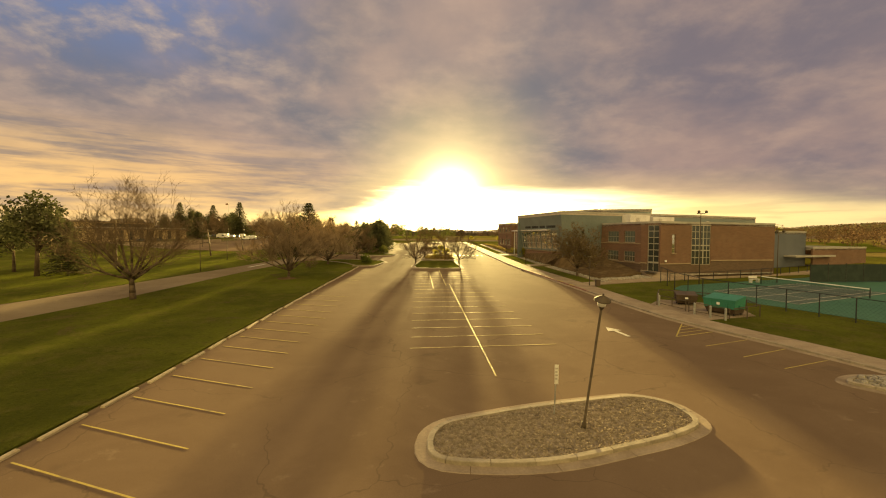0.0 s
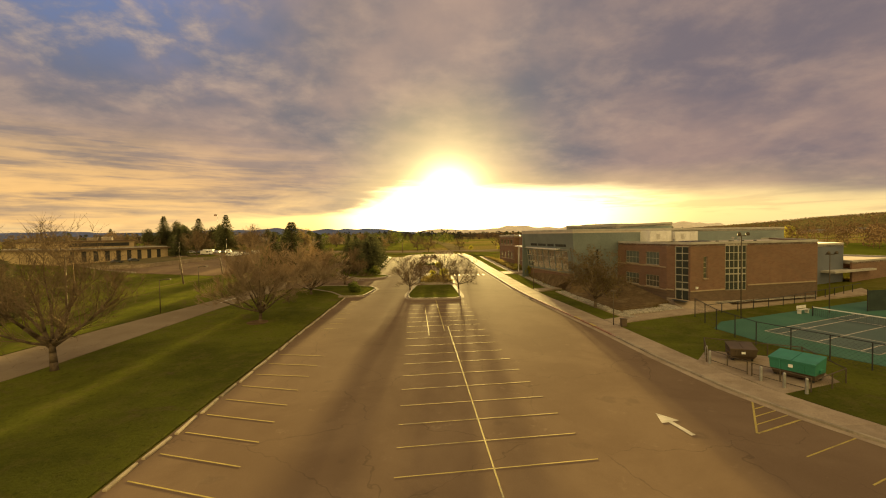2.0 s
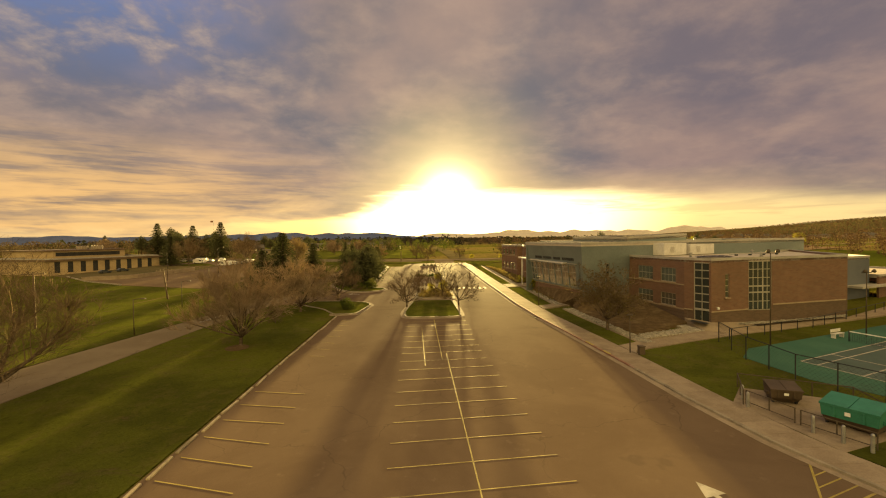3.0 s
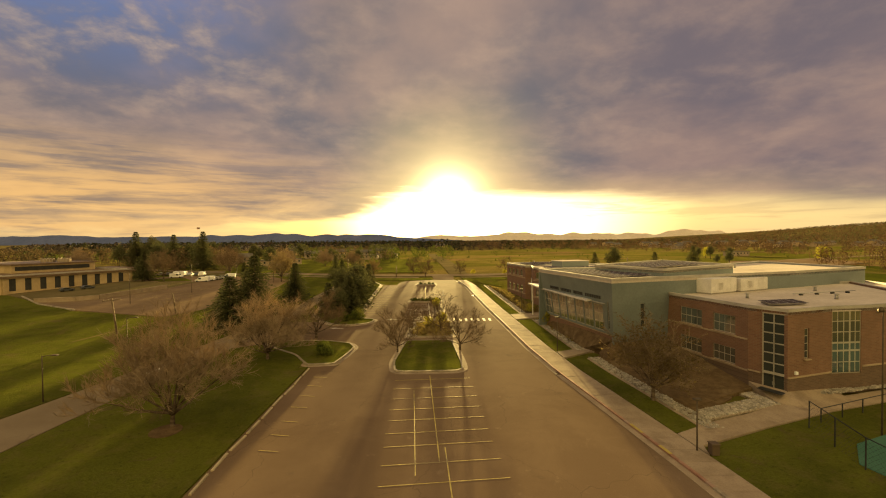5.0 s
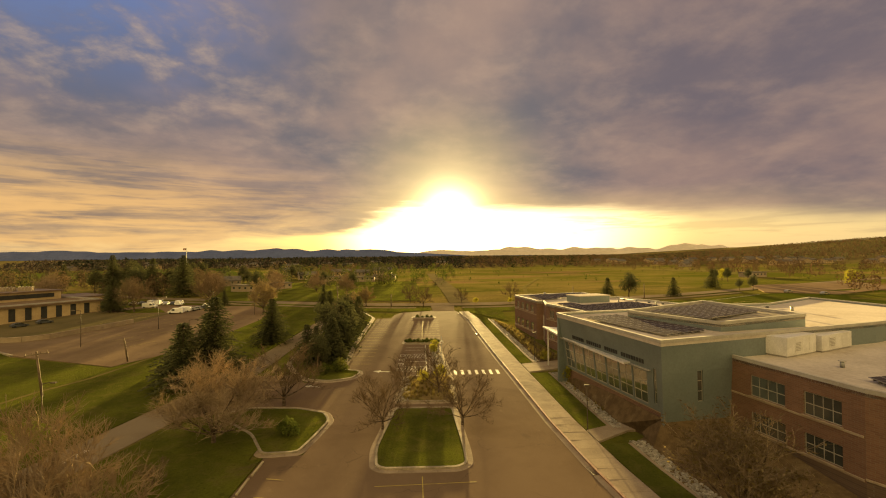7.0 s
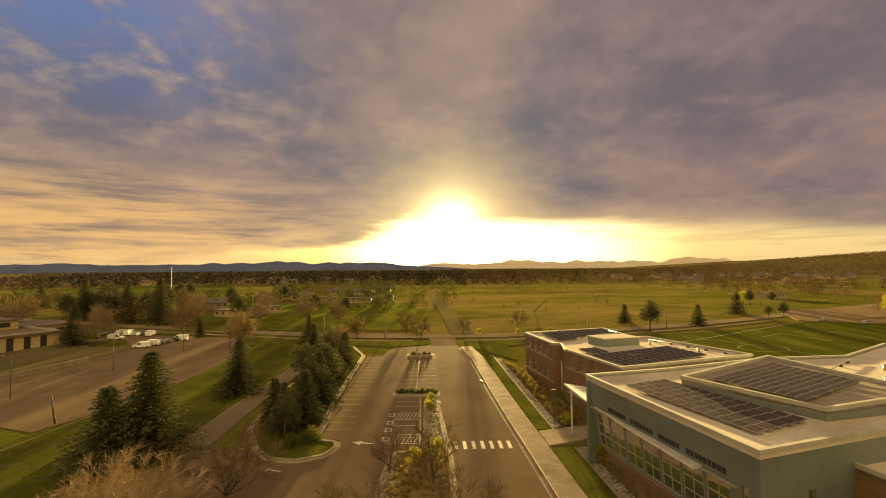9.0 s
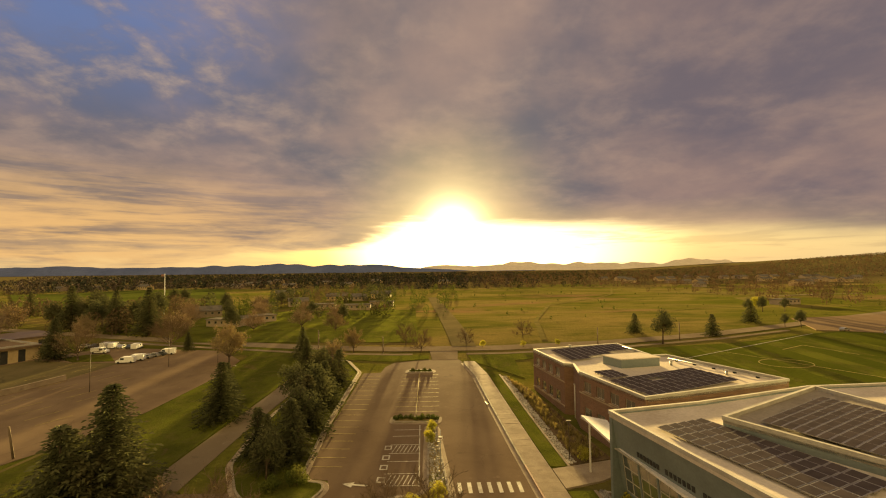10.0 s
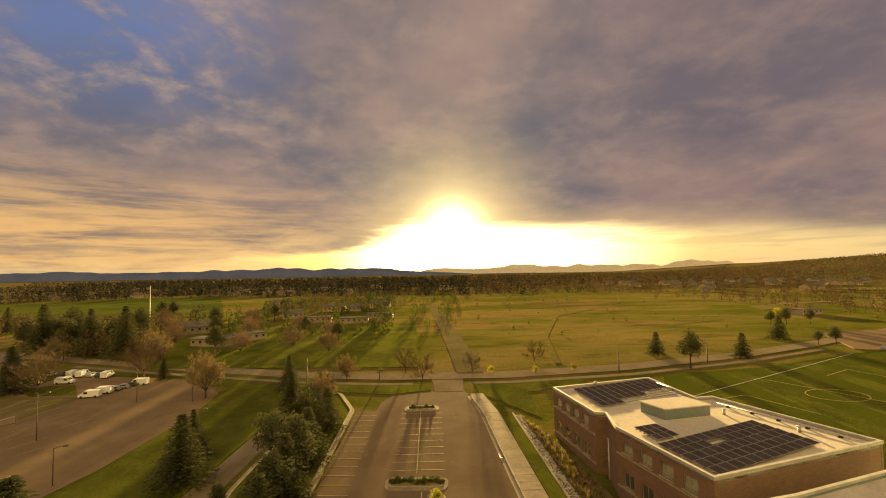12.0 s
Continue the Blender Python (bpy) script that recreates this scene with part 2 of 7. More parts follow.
def lawn(name):
    """Spring lawn: green and olive patches, thin brown spots, tufts standing up to catch low light."""
    m = bpy.data.materials.new(name)
    m.use_nodes = True
    n = Nodes(m.node_tree)
    bsdf = m.node_tree.nodes["Principled BSDF"]
    at = n.add("ShaderNodeNewGeometry").outputs["Position"]
    col = n.mix(n.ramp(n.noise(at, 0.12, 5, 0.6, 0.3), 0.38, 0.62), (0.074, 0.080, 0.019), (0.112, 0.120, 0.026))
    col = n.mix(n.math("MULTIPLY", n.ramp(n.noise(at, 0.55, 5, 0.7, 0.5), 0.46, 0.70), 0.55), col, (0.130, 0.112, 0.040))
    col = n.mix(n.math("MULTIPLY", n.ramp(n.noise(at, 0.21, 6, 0.7, 0.8), 0.58, 0.70), 0.65), col, (0.115, 0.083, 0.045))
    col = n.mix(n.math("MULTIPLY", n.ramp(n.noise(at, 2.3, 3, 0.7), 0.55, 0.72), 0.5), col, (0.042, 0.048, 0.014))
    grain = n.noise(at, 5.5, 5, 0.72)
    tint = n.add("ShaderNodeVectorMath", {0: col, "Scale": n.math("ADD", 0.6, n.math("MULTIPLY", grain, 0.8))}, operation="SCALE").outputs[0]
    m.node_tree.links.new(tint, bsdf.inputs["Base Color"])
    bsdf.inputs["Roughness"].default_value = 0.95
    bsdf.inputs["Specular IOR Level"].default_value = 0.0
    bp = n.add("ShaderNodeBump", {"Height": grain, "Strength": 1.0, "Distance": 0.22})
    m.node_tree.links.new(bp.outputs[0], bsdf.inputs["Normal"])
    return m


ASPHALT = asphalt("asphalt", (0.142, 0.097, 0.067), (0.168, 0.117, 0.081), (0.195, 0.140, 0.099), 0.004)
ROAD = asphalt("road_asphalt", (0.175, 0.135, 0.095), (0.215, 0.17, 0.122), (0.25, 0.20, 0.15))
OLD_LOT = asphalt("old_asphalt", (0.165, 0.116, 0.080), (0.205, 0.146, 0.100), (0.235, 0.175, 0.125))
CONCRETE = material("concrete", (0.250, 0.192, 0.142), (0.310, 0.245, 0.184), 0.7, (0.195, 0.148, 0.111), 0.9, 0.25, 14, vary=0.14, spec=0.03)
KERB = material("kerb_concrete", (0.25, 0.21, 0.16), (0.33, 0.28, 0.22), 1.2, (0.18, 0.15, 0.12), 0.9, 0.3, 10, vary=0.14, spec=0.1)
STOP = material("wheel_stop_concrete", (0.33, 0.27, 0.19), (0.42, 0.35, 0.25), 0.9, (0.20, 0.165, 0.12), 0.9, 0.3, 10, vary=0.2, spec=0.1)
GRASS = lawn("lawn_grass")
DRY = meadow("meadow")
LANE = asphalt("faded_lane", (0.115, 0.095, 0.050), (0.145, 0.115, 0.062), (0.10, 0.10, 0.035))
TURF = material("sports_turf", (0.062, 0.073, 0.015), (0.080, 0.089, 0.018), 0.05, None, 0.9, 0.6, 40, spec=0.0, relief=0.08)
MULCH = material("bark_mulch", (0.095, 0.064, 0.038), (0.14, 0.096, 0.056), 1.5, (0.17, 0.125, 0.075), 0.95, 1.0, 9, spec=0.0)
SOIL = material("dry_bed", (0.17, 0.12, 0.06), (0.24, 0.18, 0.09), 0.6, (0.12, 0.12, 0.04), 0.95, 1.0, 14, spec=0.0)
GRAVEL = material("gravel", (0.19, 0.15, 0.11), (0.30, 0.245, 0.185), 6.0, (0.14, 0.11, 0.085), 0.9, 1.0, 5, vary=0.35, spec=0.0)
STONE = material("river_stone", (0.26, 0.235, 0.20), (0.42, 0.38, 0.33), 2.0, (0.20, 0.18, 0.16), 0.8, 0.4, 8, vary=0.4, spec=0.12)
YELLOW = material("yellow_paint", (0.33, 0.255, 0.085), (0.41, 0.32, 0.115), 1.5, (0.18, 0.142, 0.082), 0.7, 0.2, 18, spec=0.06)
WHITE = material("white_paint", (0.38, 0.345, 0.29), (0.47, 0.43, 0.375), 1.5, (0.24, 0.205, 0.16), 0.7, 0.2, 18, spec=0.06)
REDKERB = material("red_kerb_paint", (0.22, 0.11, 0.08), (0.29, 0.16, 0.12), 1.5, (0.30, 0.22, 0.18), 0.8, 0.2, 12)
COURT = material("court_green", (0.045, 0.120, 0.085), (0.058, 0.140, 0.098), 0.3, (0.05, 0.10, 0.075), 0.8, 0.1, 20, spec=0.12)
COURT_IN = material("court_inner", (0.075, 0.105, 0.095), (0.09, 0.12, 0.11), 0.3, None, 0.8, 0.1, 20, spec=0.12)
BARK = material("bark", (0.085, 0.062, 0.046), (0.14, 0.105, 0.078), 2.0, None, 0.95, 0.8, 8, spec=0.0)
TWIG = material("bare_twigs", (0.19, 0.14, 0.098), (0.285, 0.212, 0.150), 0.6, None, 0.9, 0.0, 8, vary=0.15, spec=0.0)
# darker twig copy: the backlit silhouette look is put into its colour
TWIG_BACKLIT = material("backlit_twigs", (0.105, 0.075, 0.050), (0.165, 0.120, 0.082), 0.6, None, 0.9, 0.0, 8, vary=0.15, spec=0.0)
NEEDLE = material("conifer_needles", (0.066, 0.070, 0.036), (0.104, 0.104, 0.054), 0.5, (0.115, 0.103, 0.056), 0.85, 0.0, 9, vary=0.25, leaf=0.10, spec=0.0)
FARWOOD = material("distant_bare_woods", (0.072, 0.056, 0.050), (0.092, 0.070, 0.058), 0.05, (0.064, 0.062, 0.042), 0.9, 0.0, 9, vary=0.1, spec=0.0)
FARPINE = material("distant_conifers", (0.036, 0.039, 0.029), (0.050, 0.052, 0.036), 0.05, None, 0.9, 0.0, 9, vary=0.12, spec=0.0)
FARLEAF = material("distant_budding_woods", (0.060, 0.062, 0.034), (0.086, 0.082, 0.044), 0.05, None, 0.9, 0.0, 9, vary=0.12, spec=0.0)
FARFIELD = material("far_playing_field", (0.060, 0.072, 0.018), (0.078, 0.090, 0.024), 0.03, (0.088, 0.082, 0.032), 0.95, 0.5, 40, spec=0.0, relief=0.1)
LEAF = material("spring_leaves", (0.055, 0.070, 0.020), (0.090, 0.100, 0.030), 0.4, (0.11, 0.105, 0.035), 0.8, 0.0, 9, vary=0.25, leaf=0.18, spec=0.0)
RUST = material("russet_buds", (0.085, 0.062, 0.040), (0.130, 0.092, 0.056), 0.5, None, 0.85, 0.0, 9, vary=0.15, leaf=0.1, spec=0.0)
HILLWOOD = material("hillside_woods", (0.110, 0.072, 0.046), (0.165, 0.106, 0.066), 0.05, (0.075, 0.058, 0.042), 0.9, 0.0, 9, vary=0.1, leaf=0.04, spec=0.0)
STRAW = material("straw_grass", (0.18, 0.14, 0.055), (0.26, 0.20, 0.085), 0.5, None, 0.9, 0.0, 9, vary=0.2, leaf=0.2, spec=0.0)
TRACK = material("worn_track", (0.125, 0.105, 0.040), (0.165, 0.132, 0.055), 0.3, (0.11, 0.11, 0.028), 0.95, 0.5, 12, spec=0.0)
SCREEN = material("dark_screen_fabric", (0.022, 0.034, 0.030), (0.032, 0.046, 0.040), 1.0, None, 0.9, 0.1, 12)
GREYCLAD = material("grey_metal_cladding", (0.095, 0.105, 0.130), (0.120, 0.130, 0.155), 0.25, None, 0.6, 0.08, 20, 0.1)
BUDTREE = material("pale_buds", (0.195, 0.150, 0.075), (0.27, 0.205, 0.105), 0.5, None, 0.85, 0.0, 9, vary=0.2, leaf=0.12, spec=0.0)
BUD = material("yellow_green_buds", (0.22, 0.21, 0.045), (0.32, 0.28, 0.06), 0.5, None, 0.85, 0.0, 9, vary=0.2, leaf=0.3, spec=0.0)
METAL = material("bronze_metal", (0.075, 0.058, 0.042), (0.10, 0.078, 0.058), 3, None, 0.7, 0.1, 10, 0.0, spec=0.1)
GALV = material("galvanised_steel", (0.30, 0.30, 0.29), (0.40, 0.39, 0.37), 3, None, 0.5, 0.1, 10, 0.7)
BLACK = material("black_coated_steel", (0.018, 0.018, 0.018), (0.03, 0.03, 0.03), 3, None, 0.55, 0.1, 10)
SIGN = material("sign_white", (0.72, 0.72, 0.70), (0.78, 0.78, 0.76), 1.0, None, 0.5, 0.0, 10)
WOOD = material("pole_wood", (0.12, 0.085, 0.055), (0.18, 0.13, 0.09), 1.5, None, 0.9, 0.6, 12)
TEAL = material("teal_metal_cladding", (0.156, 0.186, 0.187), (0.182, 0.211, 0.209), 0.25, (0.146, 0.168, 0.168), 0.55, 0.08, 20, 0.25)
ROOF = material("pale_roof_membrane", (0.455, 0.395, 0.345), (0.53, 0.465, 0.41), 0.22, (0.385, 0.325, 0.275), 0.85, 0.12, 16, spec=0.0)
COPING = material("roof_coping", (0.34, 0.31, 0.28), (0.42, 0.39, 0.355), 0.8, None, 0.75, 0.05, 12, 0.1, spec=0.15)
BRICK_F = brickwork("red_brick_front", (0.145, 0.072, 0.047), (0.190, 0.098, 0.064), (0.185, 0.14, 0.105), (0.98, 0.2))
BRICK_S = brickwork("red_brick_side", (0.145, 0.072, 0.047), (0.190, 0.098, 0.064), (0.185, 0.14, 0.105), (-0.2, 0.98))
BRICK_LOW = brickwork("brown_brick_plinth", (0.098, 0.060, 0.041), (0.130, 0.080, 0.055), (0.135, 0.105, 0.08), (0.98, 0.2))
BAND = material("stone_band", (0.30, 0.225, 0.16), (0.36, 0.28, 0.20), 1.0, None, 0.85, 0.15, 12)
FASCIA = material("brown_fascia_metal", (0.13, 0.085, 0.052), (0.17, 0.112, 0.07), 0.8, None, 0.6, 0.05, 12)
MULLION = material("window_aluminium", (0.30, 0.275, 0.235), (0.37, 0.34, 0.295), 1.0, None, 0.55, 0.05, 12, 0.1)
PANE = glass("window_glass", (0.055, 0.062, 0.058))
# near-black colour standing in for unlit rooms; lettering bars use it too
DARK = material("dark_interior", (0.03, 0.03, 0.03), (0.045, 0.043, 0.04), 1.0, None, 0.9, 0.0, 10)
HVAC = material("hvac_white_steel", (0.60, 0.57, 0.54), (0.70, 0.67, 0.64), 0.8, (0.50, 0.46, 0.42), 0.5, 0.05, 12, 0.2)
SOLAR = material("solar_cells", (0.052, 0.041, 0.043), (0.070, 0.055, 0.056), 1.2, None, 0.5, 0.0, 30, vary=0.2, spec=0.02)
ALU = material("panel_frame", (0.24, 0.22, 0.21), (0.32, 0.30, 0.28), 1.0, None, 0.4, 0.0, 10, 0.6)
BINGREEN = material("green_bin_steel", (0.030, 0.165, 0.115), (0.040, 0.20, 0.14), 0.8, (0.03, 0.12, 0.085), 0.5, 0.1, 12)
BINBROWN = material("brown_bin_steel", (0.065, 0.045, 0.030), (0.09, 0.062, 0.042), 0.8, None, 0.6, 0.1, 12)
RUBBER = material("black_rubber", (0.02, 0.02, 0.02), (0.03, 0.03, 0.03), 2.0, None, 0.8, 0.0, 10)
CARWHITE = material("white_car_paint", (0.70, 0.69, 0.67), (0.76, 0.75, 0.73), 0.5, None, 0.55, 0.0, 10)
CARDARK = material("dark_car_paint", (0.05, 0.055, 0.06), (0.07, 0.075, 0.08), 0.5, None, 0.3, 0.0, 10)
CARSILVER = material("silver_car_paint", (0.36, 0.35, 0.34), (0.42, 0.41, 0.40), 0.5, None, 0.3, 0.0, 10, 0.5)
TAN = material("tan_masonry", (0.40, 0.295, 0.17), (0.48, 0.36, 0.22), 0.5, (0.35, 0.25, 0.15), 0.9, 0.2, 14)
HOUSE = material("house_siding", (0.26, 0.20, 0.155), (0.34, 0.27, 0.21), 0.2, None, 0.9, 0.1, 14, vary=0.3)
SHINGLE = material("grey_shingles", (0.10, 0.09, 0.08), (0.155, 0.135, 0.12), 0.5, None, 0.95, 0.4, 14, vary=0.3, spec=0.0)
# air haze is painted into both ridge colours: blue far range, pale gold farthest
MOUNT = material("hazed_mountains", (0.085, 0.108, 0.215), (0.108, 0.132, 0.250), 0.004, None, 1.0, 0.0, 10, spec=0.0)
MOUNT2 = material("haze_pale_mountains", (0.58, 0.50, 0.42), (0.64, 0.56, 0.47), 0.004, None, 1.0, 0.0, 10, spec=0.0)


# ---- ground heights and mesh helpers ----
def G(y):
    """The ground climbs gently along the parking lot and levels out past the street."""
    if y < 150:
        return 0.0436 * max(y, -60)
    if y < 200:
        return 6.54 + 0.0436 * (y - 150) - 0.000436 * (y - 150) ** 2
    return 7.63


def mesh(name, verts, faces, mat, smooth=False):
    me = bpy.data.meshes.new(name)
    me.from_pydata([tuple(v) for v in verts], [], faces)
    me.update()
    for m in (mat if isinstance(mat, (list, tuple)) else [mat]):
        me.materials.append(m)
    if smooth:
        me.polygons.foreach_set("use_smooth", [True] * len(me.polygons))
    return me


def part(name, me, parent, label="", m=None):
    ob = new(name, me)
    ob.parent = parent
    if m is not None:
        ob.matrix_local = m
    if label:
        tagged(ob, label)
    return ob


def thing(name, at, label, category, group="", kind="", turn=0.0):
    ob = new(name)
    ob.matrix_world = pose(*at, 0, 0, turn)
    return tagged(ob, label, category, group, kind)


class Build:
    """Collects boxes, tubes and prisms into one mesh."""

    def __init__(self):
        self.v, self.f, self.k = [], [], []

    def quad(self, pts, k=0):
        n = len(self.v)
        self.v += [tuple(p) for p in pts]
        self.f.append(tuple(range(n, n + len(pts))))
        self.k.append(k)

    def hexa(self, low, high, k=0):
        """A solid between two matching loops."""
        n, c = len(self.v), len(low)
        self.v += [tuple(p) for p in low] + [tuple(p) for p in high]
        self.f += [tuple(range(n + c - 1, n - 1, -1)), tuple(range(n + c, n + 2 * c))]
        self.f += [(n + i, n + (i + 1) % c, n + c + (i + 1) % c, n + c + i) for i in range(c)]
        self.k += [k] * (c + 2)

    def box(self, x0, x1, y0, y1, z0, z1, k=0, m=None, bevel=0.0):
        lo = [(x0, y0, z0), (x1, y0, z0), (x1, y1, z0), (x0, y1, z0)]
        if bevel:
            b = bevel
            mid = [(x, y, z1 - b) for x, y, _ in lo]
            hi = [(x0 + b, y0 + b, z1), (x1 - b, y0 + b, z1), (x1 - b, y1 - b, z1), (x0 + b, y1 - b, z1)]
            loops = [lo, mid, hi]
        else:
            loops = [lo, [(x, y, z1) for x, y, _ in lo]]
        if m is not None:
            loops = [[m @ Vector(p) for p in l] for l in loops]
        n = len(self.v)
        for l in loops:
            self.v += [tuple(p) for p in l]
        self.f.append((n + 3, n + 2, n + 1, n))
        for r in range(len(loops) - 1):
            a = n + 4 * r
            self.f += [(a + i, a + (i + 1) % 4, a + 4 + (i + 1) % 4, a + 4 + i) for i in range(4)]
        e = n + 4 * (len(loops) - 1)
        self.f.append((e, e + 1, e + 2, e + 3))
        self.k += [k] * (2 + 4 * (len(loops) - 1))

    def bar(self, a, b, w, h=None, k=0):
        """A square bar from a to b."""
        a, b = Vector(a), Vector(b)
        d = (b - a).normalized()
        s = d.cross(Vector((0, 0, 1)))
        s = s.normalized() if s.length > 1e-4 else Vector((1, 0, 0))
        u = s.cross(d)
        h = h or w
        ring = [s * w / 2 + u * h / 2, -s * w / 2 + u * h / 2, -s * w / 2 - u * h / 2, s * w / 2 - u * h / 2]
        self.hexa([a + r for r in ring], [b + r for r in ring], k)

    def tube(self, pts, radii, sides=6, k=0):
        n0 = len(self.v)
        for i, (p, r) in enumerate(zip(pts, radii)):
            p = Vector(p)
            d = (Vector(pts[min(i + 1, len(pts) - 1)]) - Vector(pts[max(i - 1, 0)])).normalized()
            s = d.cross(Vector((0.3, 0.2, 1)) if abs(d.z) < 0.9 else Vector((1, 0.1, 0))).normalized()
            u = s.cross(d)
            for j in range(sides):
                a = 2 * math.pi * j / sides
                self.v.append(tuple(p + s * r * math.cos(a) + u * r * math.sin(a)))
        for i in range(len(pts) - 1):
            for j in range(sides):
                a, b = n0 + i * sides + j, n0 + i * sides + (j + 1) % sides
                self.f.append((a, b, b + sides, a + sides))
                self.k.append(k)
        self.f += [tuple(range(n0 + sides - 1, n0 - 1, -1)), tuple(range(len(self.v) - sides, len(self.v)))]
        self.k += [k, k]

    def hoop(self, outer, inner, deep, k=0):
        """A closed ring of bars between two loops, with its depth given as a vector for each corner."""
        n, c = len(self.v), len(outer)
        for loop in (outer, inner):
            self.v += [tuple(p) for p in loop]
        for loop in (outer, inner):
            self.v += [tuple(Vector(p) + Vector(deep)) for p in loop]
        for i in range(c):
            j = (i + 1) % c
            self.f += [(n + i, n + j, n + c + j, n + c + i), (n + 2 * c + j, n + 2 * c + i, n + 3 * c + i, n + 3 * c + j),
                       (n + j, n + i, n + 2 * c + i, n + 2 * c + j), (n + c + i, n + c + j, n + 3 * c + j, n + 3 * c + i)]
            self.k += [k] * 4

    def done(self, name, mat, smooth=False):
        me = mesh(name, self.v, self.f, mat, smooth)
        me.polygons.foreach_set("material_index", self.k)
        return me


def rounded(poly, r, n=5):
    """The closed polygon with its corners rounded."""
    out = []
    c = len(poly)
    for i in range(c):
        p, a, b = Vector(poly[i]), Vector(poly[i - 1]), Vector(poly[(i + 1) % c])
        ra = min(r, (a - p).length * 0.48, (b - p).length * 0.48)
        s, e = p + (a - p).normalized() * ra, p + (b - p).normalized() * ra
        for k in range(n + 1):
            t = k / n
            q = s * (1 - t) ** 2 + p * 2 * t * (1 - t) + e * t ** 2
            out.append((q.x, q.y))
    return out


def inset(poly, d):
    """The polygon (anticlockwise) moved inwards by d."""
    out = []
    c = len(poly)
    for i in range(c):
        p, a, b = Vector(poly[i]), Vector(poly[i - 1]), Vector(poly[(i + 1) % c])
        u, v = (p - a).normalized(), (b - p).normalized()
        na, nb = Vector((-u.y, u.x)), Vector((-v.y, v.x))
        m = na + nb
        m = m.normalized() * (d / max(0.4, m.normalized().dot(na)))
        out.append((p.x + m.x, p.y + m.y))
    return out


def slab(name, poly, top, depth, mat):
    """A plate that follows the ground, its top that far above it."""
    b = Build()
    b.hexa([(x, y, G(y) + top - depth) for x, y in poly], [(x, y, G(y) + top) for x, y in poly])
    return b.done(name, mat)


def ring(name, outer, inner, top, depth, mat):
    b = Build()
    n = len(outer)
    for i in range(n):
        j = (i + 1) % n
        (ax, ay), (bx, by), (cx, cy), (dx, dy) = outer[i], outer[j], inner[j], inner[i]
        b.quad([(ax, ay, G(ay) + top), (bx, by, G(by) + top), (cx, cy, G(cy) + top), (dx, dy, G(dy) + top)])
        b.quad([(ax, ay, G(ay) + top - depth), (bx, by, G(by) + top - depth), (bx, by, G(by) + top), (ax, ay, G(ay) + top)])
        b.quad([(cx, cy, G(cy) + top - depth), (dx, dy, G(dy) + top - depth), (dx, dy, G(dy) + top), (cx, cy, G(cy) + top)])
    return b.done(name, mat)


def along(line, y):
    """x of a polyline, given as (x, y) with rising y, at y."""
    for (xa, ya), (xb, yb) in zip(line, line[1:]):
        if y <= yb:
            break
    return xa + (xb - xa) * (y - ya) / (yb - ya)


# ---- ground, lot, street ----
def land(x, y):
    """Height of the rolling meadow and of the hill beyond it."""
    far = max(0.0, min(1.0, (y - 230) / 300.0))
    side = max(0.0, (x - 0.42 * y - 60) / 900.0) * max(0.0, min(1.0, (y - 450) / 700.0))
    mounds = 0.9 * max(0.0, min(1.0, (y - 240) / 80.0)) * (noise.noise((x / 60.0, y / 38.0, 4.2)) - 0.2)
    return G(y) - 0.03 + mounds + far * 3.5 * (noise.noise((x / 130.0, y / 110.0, 0)) - 0.25) + 56 * min(1.0, side) * min(1.0, side + 0.4)


def ground_sheet():
    xs = [-4600, -3000, -1800, -1100, -700] + [-500 + 20 * k for k in range(51)] + [600, 700, 850, 1100, 1400, 1800, 3000, 4600]
    ys = [-300, -60, 0, 50, 100] + [150 + 10 * k for k in range(45)] + [620, 660, 700, 760, 840, 950, 1080, 1200, 1350, 1500, 1700, 1900, 2400, 3000, 3700, 4500]
    v, f = [], []
    for y in ys:
        for x in xs:
            v.append((x, y, land(x, y)))
    w = len(xs)
    for j in range(len(ys) - 1):
        for i in range(w - 1):
            f.append((j * w + i, j * w + i + 1, (j + 1) * w + i + 1, (j + 1) * w + i))
    ob = new("ground", mesh("ground", v, f, DRY, True))
    return tagged(ob, "dry green and tan meadow ground reaching the horizon", "ground", kind="structure")


ground_sheet()

RKERB = [(27.5, 14), (24.4, 23.5), (22.3, 28.5), (20.8, 31.5), (19.2, 35.5), (17.9, 42), (16.8, 50), (15.4, 58.5), (13.8, 68), (12.8, 76.5), (11.8, 90), (11.0, 100), (10.2, 112), (9.2, 128), (7.6, 138)]
LKERB = [(-16, -20), (-14.6, 12), (-13.8, 22), (-13.5, 32), (-13.0, 45), (-12.5, 58), (-11.9, 70.5)]

lot_edge = [(40, -20), (33, 8)] + RKERB + [(7.0, 139.5), (6.8, 146.5), (2.0, 146.5), (1.9, 139.6), (-2.1, 138.8), (-5.4, 137.6), (-6.8, 134.5), (-7.2, 130.6), (-10.2, 130.4), (-10.3, 118), (-10.4, 107), (-10.0, 96), (-9.6, 94.3), (-7.7, 93.9)]
lot_edge += [(-7.4, 92.2), (-9.5, 89.2), (-13.9, 89.0), (-16.2, 92.2), (-17.4, 90), (-19.5, 80.5), (-12.3, 81.2), (-9.0, 79.8), (-7.9, 78.2), (-8.9, 71.0), (-11.9, 70.6)] + LKERB[::-1][1:]
lot = tagged(new("parking_lot", slab("parking_lot", lot_edge, 0.0, 0.3, ASPHALT)), "worn brown-grey asphalt parking lot with cracks", "parking lot", kind="structure")


